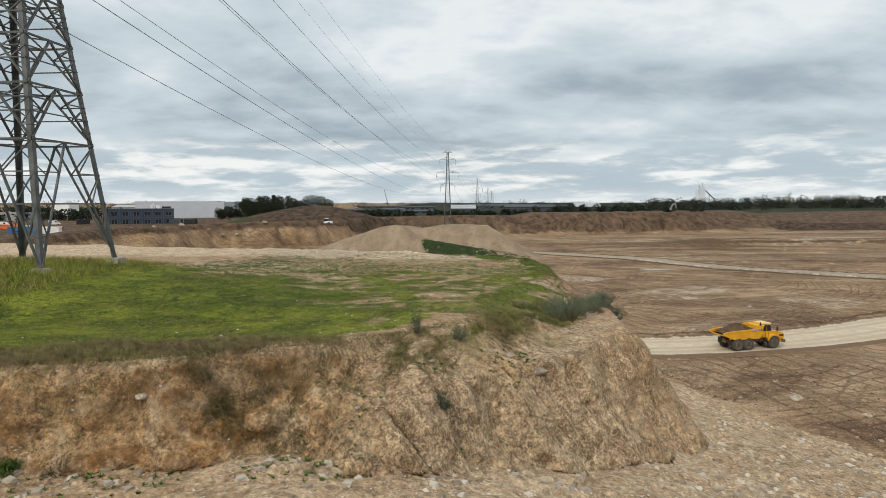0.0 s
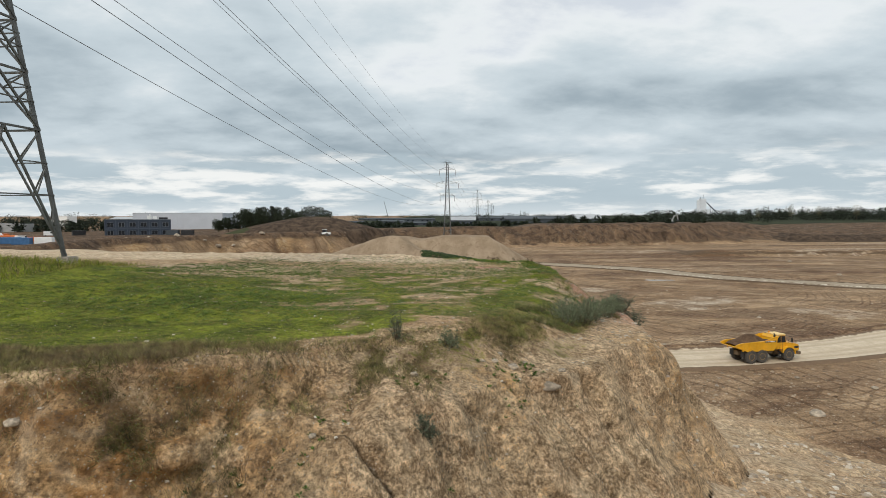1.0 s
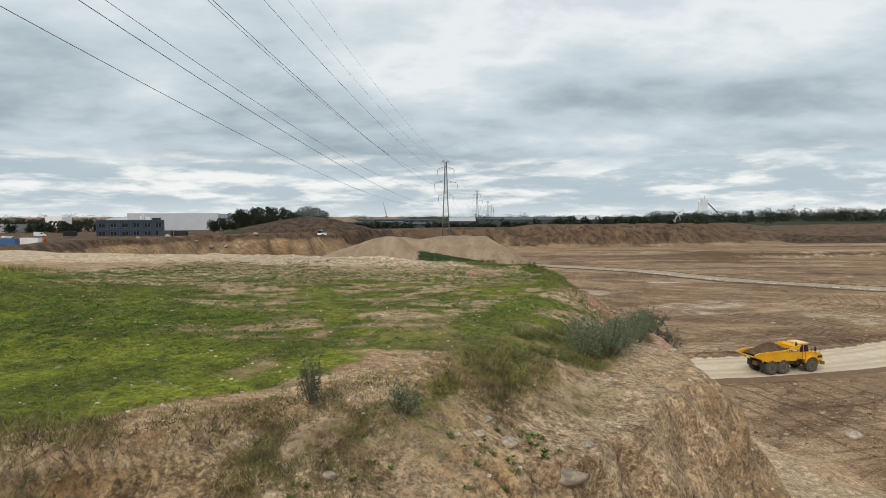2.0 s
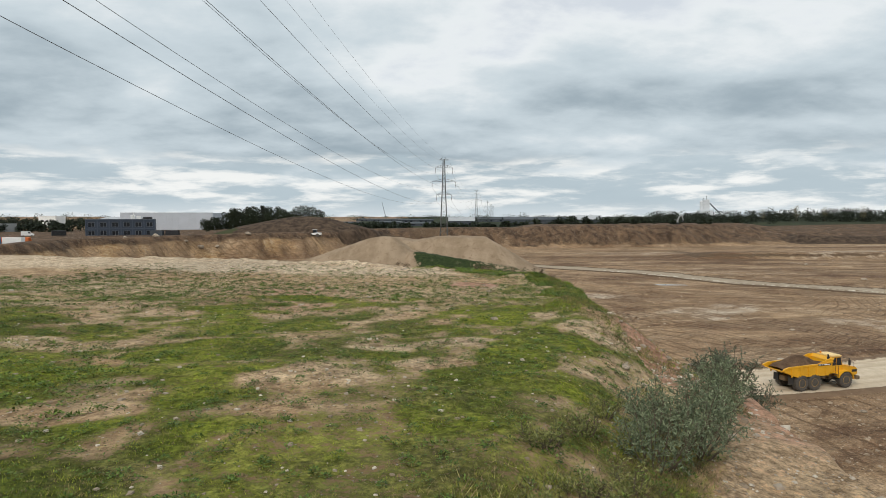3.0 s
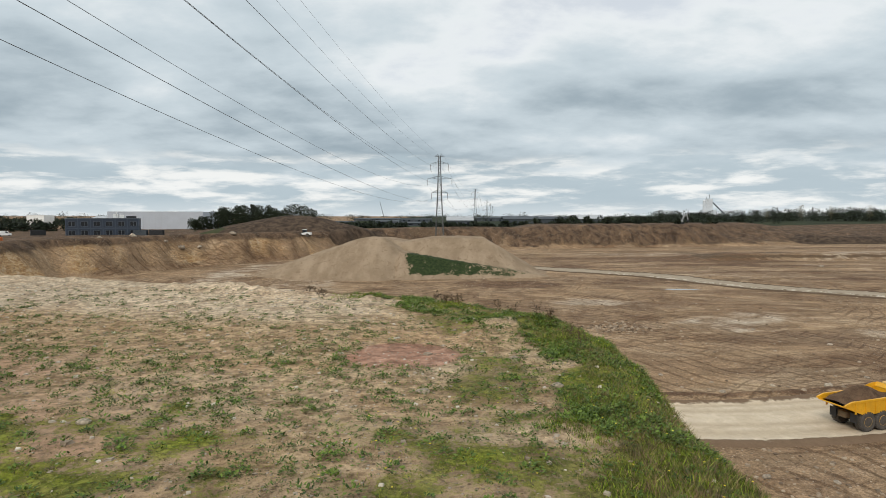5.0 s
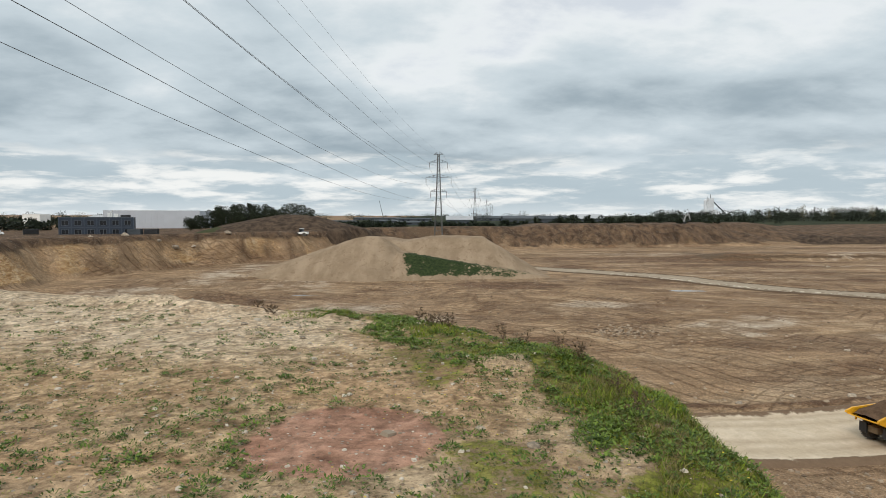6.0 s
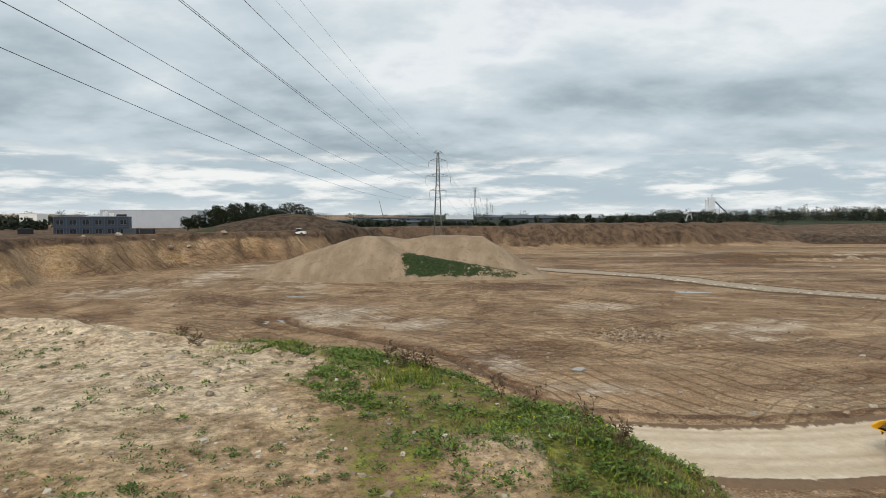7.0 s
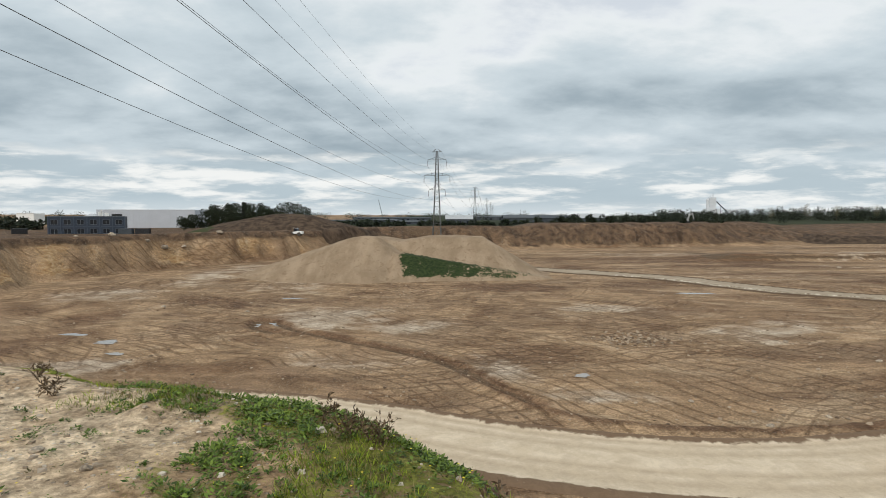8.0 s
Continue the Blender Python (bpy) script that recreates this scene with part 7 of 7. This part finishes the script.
def slope_grass():
    """Dry and green grass on the plateau's side."""
    rng = np.random.default_rng(91)
    for name, mat, count, seed, label in (("withered_grass", HAY, 13000, 330, "withered brown grass on the slope below the rim"), ("slope_grass", RIMGREEN, 9000, 331, "dark green grass on the slope below the rim")):
        tx, ty, L = scattered(rng, count, 8.6, 13.5, 43, 56)
        patch = fbm(tx, ty, 0.9, 3, seed)
        keep = L["on_plateau"] & (L["dr"] < 0.5) & (L["out"] < 1.9) & (rng.uniform(0, 1, count) < 0.30 + 0.9 * patch + 0.35 * sstep(45.5, 47.5, ty) - 0.12 * L["out"])
        tx, ty = tx[keep], ty[keep]
        x = (tx[:, None] + rng.normal(0, 0.05, (len(tx), 8))).ravel()
        y = (ty[:, None] + rng.normal(0, 0.05, (len(tx), 8))).ravel()
        blades(name, x, y, land(x, y)["z"], rng.uniform(0.03, 0.13, len(x)), rng.uniform(0.006, 0.012, len(x)), rng.uniform(0.3, 1.2, len(x)), mat, label, rng)


slope_grass()


def rosettes(name, x, y, size, per, mat, label, seed, rise=0.5, slim=0.36):
    """Low leafy weeds: a ring of leaves each."""
    rng = np.random.default_rng(seed)
    n = len(x)
    L = land(x, y)
    z = L["z"]
    a = (np.arange(per)[None] * 2.4 + rng.uniform(0, math.tau, n)[:, None] + rng.normal(0, 0.3, (n, per)))
    up = rng.uniform(0.1, rise * 2, (n, per))
    D = unit(np.stack([np.cos(a), np.sin(a), up], -1).reshape(-1, 3))
    S = unit(np.cross(D, np.array([0, 0, 1.0])) + rng.normal(0, 0.25, D.shape))
    P = np.repeat(np.stack([x, y, z + 0.005], -1), per, 0) + D * 0.01
    ln = np.repeat(size, per) * rng.uniform(0.6, 1.2, n * per)
    V, F = leaves(P, D, S, ln, ln * slim * rng.uniform(0.7, 1.3, n * per))
    # tips droop
    V = V.reshape(-1, 4, 3)
    V[:, 2, 2] -= ln * 0.18
    return tagged(new(name, raw_mesh(name, V.reshape(-1, 3), F, mat)), label, "weeds", kind="stuff")


def clumps(name, x, y, radius, per, leaf, mat, label, seed):
    """Low mats of many small leaves: a dome about each middle."""
    rng = np.random.default_rng(seed)
    n = len(x)
    q, w = np.sqrt(rng.uniform(0, 1, (n, per))), rng.uniform(0, math.tau, (n, per))
    stretch = rng.uniform(0.7, 1.3, (n, 1))
    px = x[:, None] + radius[:, None] * q * np.cos(w) * stretch
    py = y[:, None] + radius[:, None] * q * np.sin(w) / stretch
    lift = radius[:, None] * (1 - q * q) * rng.uniform(0.15, 0.75, (n, per))
    P = np.stack([px, py, land(px, py)["z"] + lift + 0.004], -1).reshape(-1, 3)
    D = unit(np.stack([np.cos(w) + rng.normal(0, 0.6, (n, per)), np.sin(w) + rng.normal(0, 0.6, (n, per)), rng.uniform(0.0, 0.9, (n, per))], -1).reshape(-1, 3))
    S = unit(np.cross(D, np.array([0, 0, 1.0])) + rng.normal(0, 0.35, D.shape))
    ln = rng.uniform(0.6, 1.3, n * per) * leaf
    V, F = leaves(P, D, S, ln, ln * rng.uniform(0.35, 0.6, n * per))
    return tagged(new(name, raw_mesh(name, V, F, mat)), label, "weeds", kind="stuff")


def build_weeds():
    rng = np.random.default_rng(21)
    x, y, L = scattered(rng, 11000, -10, 10.5, 33, 61)
    patch = fbm(x, y, 1.8, 3, 311)
    p = 0.46 + 0.50 * patch + 0.25 * fbm(x, y, 0.6, 2, 315) - 0.36 * sstep(54.5, 57, y + 0.15 * x - 0.6) * (x < 6.5)
    red = np.hypot((x - 6.95) / 1.0, (y - 52.5) / 1.0) < 0.95
    keep = L["on_plateau"] & (L["out"] < 0.3) & (rng.uniform(0, 1, len(x)) < p) & ~red
    x, y = x[keep], y[keep]
    r = rng.uniform(0.045, 0.11, len(x)) * (1 + 0.8 * (rng.uniform(0, 1, len(x)) > 0.85)) * (1 - 0.25 * sstep(53, 57, y))
    clumps("low_weeds", x, y, r, 44, 0.034, WEEDLEAF, "low green weed clumps dotted over the sand", 22)
    # seedlings and dry herbs between them
    x, y, L = scattered(rng, 30000, -9, 10.5, 34, 60)
    p = 0.75 + 0.5 * fbm(x, y, 1.1, 3, 322) - 0.60 * sstep(54.5, 57, y + 0.15 * x - 0.6) * (x < 6.5)
    keep = L["on_plateau"] & (L["out"] < 0.3) & (rng.uniform(0, 1, len(x)) < p) & (np.hypot((x - 6.95) / 1.0, (y - 52.5) / 1.0) > 0.9)
    x, y = x[keep], y[keep]
    half = rng.uniform(0, 1, len(x)) < 0.5
    clumps("seedlings", x[half], y[half], rng.uniform(0.012, 0.035, half.sum()), 5, 0.026, WEEDLEAF, "tiny green seedlings sprouting through the sand", 26)
    clumps("dry_herbs", x[~half], y[~half], rng.uniform(0.015, 0.05, (~half).sum()), 5, 0.030, HERB, "dry olive-brown herbs between the weeds", 27)
    # darker, larger ones
    x, y, L = scattered(rng, 8000, -12, 9.5, 29, 59)
    lush = sstep(1.2, 0.5, np.hypot((x + 3.5) / 5.0, (y - 37.5) / 3.5) + 0.4 * fbm(x, y, 2.0, 2, 316))
    keep = L["on_plateau"] & (L["out"] < 0.3) & (rng.uniform(0, 1, len(x)) < 0.03 + 0.3 * fbm(x, y, 2.2, 3, 312) + 0.75 * lush + 0.35 * sstep(45, 48, y) * sstep(55, 52, y)) & (np.hypot((x - 6.95) / 1.0, (y - 52.5) / 1.0) > 1.05)
    x, y = x[keep], y[keep]
    clumps("leafy_weeds", x, y, rng.uniform(0.07, 0.17, len(x)), 40, 0.048, DOCKLEAF, "dark green leafy weed clumps among the turf", 23)
    # lush dock and mallow on the tip
    x, y, L = scattered(rng, 7000, 4.5, 11, 48, 62)
    keep = L["on_plateau"] & (L["out"] < 1.1) & (rng.uniform(0, 1, len(x)) < 0.26 + 0.8 * fbm(x, y, 1.0, 3, 313) + 0.15 * sstep(54, 57, y)) & (L["dr"] < 1.0 + 1.1 * sstep(53, 56, y)) & ((x > 6.4) | (y > 59.6)) & ((L["dr"] > 0.3) | (y > 47))
    x, y = x[keep], y[keep]
    clumps("dock_clumps", x, y, rng.uniform(0.06, 0.16, len(x)), 46, 0.050, DOCKLEAF, "lush dark green dock leaves on the plateau's tip", 24)
    # sprigs on the cliff face and the bench
    x, y, L = scattered(rng, 9000, -9, 8, 22.5, 32)
    keep = ((L["out"] > 1.2) & L["on_plateau"] | (L["on_bench"] & (L["dr"] > -3.2))) & (rng.uniform(0, 1, len(x)) < 0.08 + 0.28 * fbm(x, y, 1.5, 3, 314) + 0.5 * sstep(1.0, 1.4, L["out"]) * sstep(2.6, 1.7, L["out"]) * (0.4 + 1.2 * fbm(x, y, 0.8, 2, 317)) * sstep(-5, -3, x))
    x, y = x[keep], y[keep]
    rosettes("cliff_sprigs", x, y, rng.uniform(0.04, 0.12, len(x)), 12, WEEDLEAF, "small green sprigs rooted in the cliff face", 25, 1.0, 0.4)


build_weeds()


def shrub(x, y, height, radius, seed, mat, label, dense=1.0, leaf=0.055, name="shrub", lean=(0, 0)):
    rng = np.random.default_rng(seed)
    z = ground_z(x, y)
    root = thing(name, label, "shrub", "shrubs on the cliff top", Matrix.Translation((x, y, z - 0.03)))
    stems = int(16 * (0.6 + radius))
    P, D, S, Ls = [], [], [], []
    bm = bmesh.new()
    for k in range(stems):
        a, q = rng.uniform(0, math.tau), math.sqrt(rng.uniform(0.02, 1))
        top = np.array((math.cos(a) * radius * q + lean[0], math.sin(a) * radius * q + lean[1], height * (1.05 - 0.55 * q * q) * rng.uniform(0.7, 1.1)))
        foot = np.array((math.cos(a) * radius * q * 0.35, math.sin(a) * radius * q * 0.35, 0))
        bend = (foot + top) / 2 + rng.normal(0, 0.06, 3)
        pts = [foot * (1 - t) ** 2 + 2 * bend * t * (1 - t) + top * t * t for t in np.linspace(0, 1, 6)]
        tube(bm, [tuple(p) for p in pts], [0.012, 0.010, 0.008, 0.006, 0.004, 0.002], 4)
        for j in range(int(13 * dense)):
            t = rng.uniform(0.25, 1.0)
            b = foot * (1 - t) ** 2 + 2 * bend * t * (1 - t) + top * t * t
            d = rand_dirs(rng, 1, 0.5)[0]
            reach = rng.uniform(0.10, 0.30) * (0.6 + 0.5 * radius)
            e = b + d * reach
            if j % 2 == 0:
                tube(bm, [tuple(b), tuple((b + e) / 2 + rng.normal(0, 0.01, 3)), tuple(e)], [0.004, 0.003, 0.001], 3)
            m = 14
            tt = rng.uniform(0.1, 1.0, m)[:, None]
            P.append(b + (e - b) * tt)
            D.append(unit(d * 0.9 + rng.normal(0, 0.7, (m, 3)) + (0, 0, 0.25)))
            S.append(rand_dirs(rng, m))
            Ls.append(rng.uniform(0.6, 1.25, m) * leaf)
    part("branchwork", bm, TWIG, root)
    ln = np.concatenate(Ls)
    V, F = leaves(np.concatenate(P), np.concatenate(D), np.concatenate(S), ln, ln * 0.34)
    fo = new("foliage", raw_mesh("foliage", V, F, mat))
    fo.parent = root
    return root


for k, (x, y, h, r, dark) in enumerate(((8.55, 37.1, 0.95, 0.75, 0), (9.3, 37.8, 1.05, 0.80, 0), (9.0, 38.6, 0.85, 0.65, 0), (10.0, 39.0, 0.90, 0.70, 0), (10.7, 40.2, 0.85, 0.70, 0),
                                        (11.2, 41.2, 0.80, 0.70, 0), (11.9, 42.2, 0.95, 0.75, 1), (12.6, 42.9, 1.00, 0.75, 1), (12.1, 43.4, 0.85, 0.6, 1))):
    shrub(x, y, h, r, 500 + k, SHRUBDARK if dark else SHRUBLEAF, "dense dark green shrub at the brink of the slope" if dark else "dense grey-green willow-leaved shrub on the cliff shoulder", 1.25)
for k, (x, y, h, r) in enumerate(((7.2, 35.3, 0.26, 0.40), (7.9, 36.0, 0.36, 0.45), (6.6, 34.7, 0.22, 0.35), (7.6, 37.0, 0.30, 0.40), (8.1, 38.0, 0.30, 0.40), (6.9, 36.2, 0.24, 0.35))):
    shrub(x, y, h, r, 540 + k, YELLOWING, "low yellowing leafy weed at the cliff shoulder", 0.55, 0.045, name="weed_bush")
shrub(14.7, 44.6, 0.85, 0.5, 520, SHRUBDARK, "small dark shrub growing out of the slope", 0.8)
shrub(3.0, 30.8, 0.75, 0.30, 521, SHRUBDARK, "small dark twiggy shrub at the cliff edge", 0.7, 0.04)
shrub(4.3, 31.2, 0.55, 0.30, 522, SHRUBLEAF, "small grey-green shrub at the cliff edge", 0.7, 0.045)
shrub(3.75, 28.0, 0.60, 0.30, 523, SHRUBDARK, "small dark shrub rooted in the cliff face", 1.1, 0.05, lean=(0, -0.2))
shrub(-7.0, 25.3, 0.5, 0.45, 524, WEEDLEAF, "bright green bramble at the foot of the cliff", 0.6, 0.11)
shrub(-5.9, 25.0, 0.28, 0.2, 525, WEEDLEAF, "bright green bramble at the foot of the cliff", 0.5, 0.10)
shrub(-4.8, 25.0, 0.5, 0.35, 526, DRYSTALK, "leafless brown bush at the foot of the cliff", 0.35, 0.04)


def tussock(x, y, w, d, seed, label, n=2600, longest=0.30):
    """A mat of dry grass slumped down the cliff."""
    rng = np.random.default_rng(seed)
    px, py = x + rng.normal(0, w * 0.5, n), y + rng.normal(0, d * 0.5, n)
    z = land(px, py)["z"]
    P = np.stack([px, py, z], -1)
    D = unit(np.stack([rng.normal(0, 0.5, n), -0.6 + rng.normal(0, 0.4, n), rng.normal(0.25, 0.45, n)], -1))
    ln = rng.uniform(0.3, 1.0, n) * longest
    V, F = leaves(P, D, rand_dirs(rng, n), ln, np.full(n, 0.014))
    tagged(new("tussock", raw_mesh("tussock", V, F, HAY)), label, "grass", kind="stuff")


tussock(-1.8, 26.55, 0.95, 0.30, 1, "dark dry tussock of grass slumped over the cliff", 1700)
tussock(-1.7, 26.30, 0.75, 0.30, 2, "dark dry tussock of grass slumped over the cliff", 1700)
tussock(2.0, 29.2, 1.1, 0.8, 4, "dry tussock on the cliff shoulder", 800, 0.13)
tussock(3.2, 30.6, 1.4, 0.9, 6, "dry tussock on the cliff shoulder", 800, 0.13)
tussock(4.8, 32.0, 1.4, 0.9, 7, "dry tussock on the cliff shoulder", 800, 0.13)
tussock(0.2, 28.0, 0.9, 0.35, 5, "dry tussock on the cliff shoulder", 800, 0.13)


def tall_weed(x, y, height, seed):
    rng = np.random.default_rng(seed)
    root = thing("tall_weed", "tall thin seeding weed standing at the rim", "weed", "tall weeds on the rim", Matrix.Translation((x, y, ground_z(x, y) - 0.02)))
    bm = bmesh.new()
    P, D = [], []
    for k in range(rng.integers(3, 6)):
        a = rng.uniform(0, math.tau)
        top = np.array((math.cos(a) * 0.16, math.sin(a) * 0.16, height * rng.uniform(0.7, 1.0)))
        tube(bm, [(0, 0, 0), tuple(top * (0.4, 0.4, 0.55)), tuple(top)], [0.006, 0.004, 0.002], 4)
        for j in range(5):
            t = rng.uniform(0.45, 0.95)
            d = rand_dirs(rng, 1, 0.8)[0] * 0.09
            b = top * (t * 0.8, t * 0.8, t)
            tube(bm, [tuple(b), tuple(b + d)], [0.003, 0.001], 3)
            P += [b + d * q for q in (0.5, 0.7, 0.9, 1.0, 1.05)]
            D += [unit(d + rng.normal(0, 0.05, 3)) for _ in range(5)]
        for j in range(8):
            t = rng.uniform(0.1, 0.8)
            P.append(top * (t * 0.8, t * 0.8, t))
            D.append(rand_dirs(rng, 1, 0.3)[0])
    part("stalk", bm, DRYSTALK, root)
    n = len(P)
    V, F = leaves(np.array(P), np.array(D), rand_dirs(rng, n), rng.uniform(0.03, 0.07, n), rng.uniform(0.012, 0.028, n))
    lf = new("seed_head", raw_mesh("seed_head", V, F, DRYSTALK))
    lf.parent = root
    tagged(lf, "brown seed heads", kind="stuff")


for k, (x, y, h) in enumerate(((9.0, 57.3, 0.30), (9.3, 56.8, 0.26), (9.8, 55.9, 0.34), (9.95, 55.4, 0.30), (10.2, 54.0, 0.26), (10.2, 53.2, 0.24), (7.9, 59.0, 0.28), (7.6, 59.3, 0.26),
                               (7.3, 59.5, 0.28), (7.7, 59.2, 0.24), (8.0, 58.9, 0.26), (3.9, 60.4, 0.20), (3.7, 60.6, 0.18), (3.3, 61.0, 0.15))):
    tall_weed(x, y, h, 700 + k)


def flowers():
    rng = np.random.default_rng(61)
    x, y, L = scattered(rng, 420, 2, 11, 44, 59.5)
    keep = L["on_plateau"] & (L["dr"] < 3.5) & (L["out"] < 0.4)
    x, y, z = x[keep], y[keep], L["z"][keep] + rng.uniform(0.06, 0.16, keep.sum())
    n = len(x)
    per = 6
    a = np.arange(per)[None] * math.tau / per + rng.uniform(0, 1, (n, 1))
    D = np.stack([np.cos(a), np.sin(a), np.full((n, per), 0.35)], -1).reshape(-1, 3)
    S = unit(np.cross(D, (0, 0, 1.0)))
    V, F = leaves(np.repeat(np.stack([x, y, z], -1), per, 0), unit(D), S, np.full(n * per, 0.014), np.full(n * per, 0.010))
    m = plain("yellow_petals", (0.62, 0.48, 0.03), 0.6, 0, 0.15)
    tagged(new("flowers", raw_mesh("flowers", V, F, m)), "tiny yellow flowers dotted through the rim grass", "flowers", kind="stuff")


flowers()
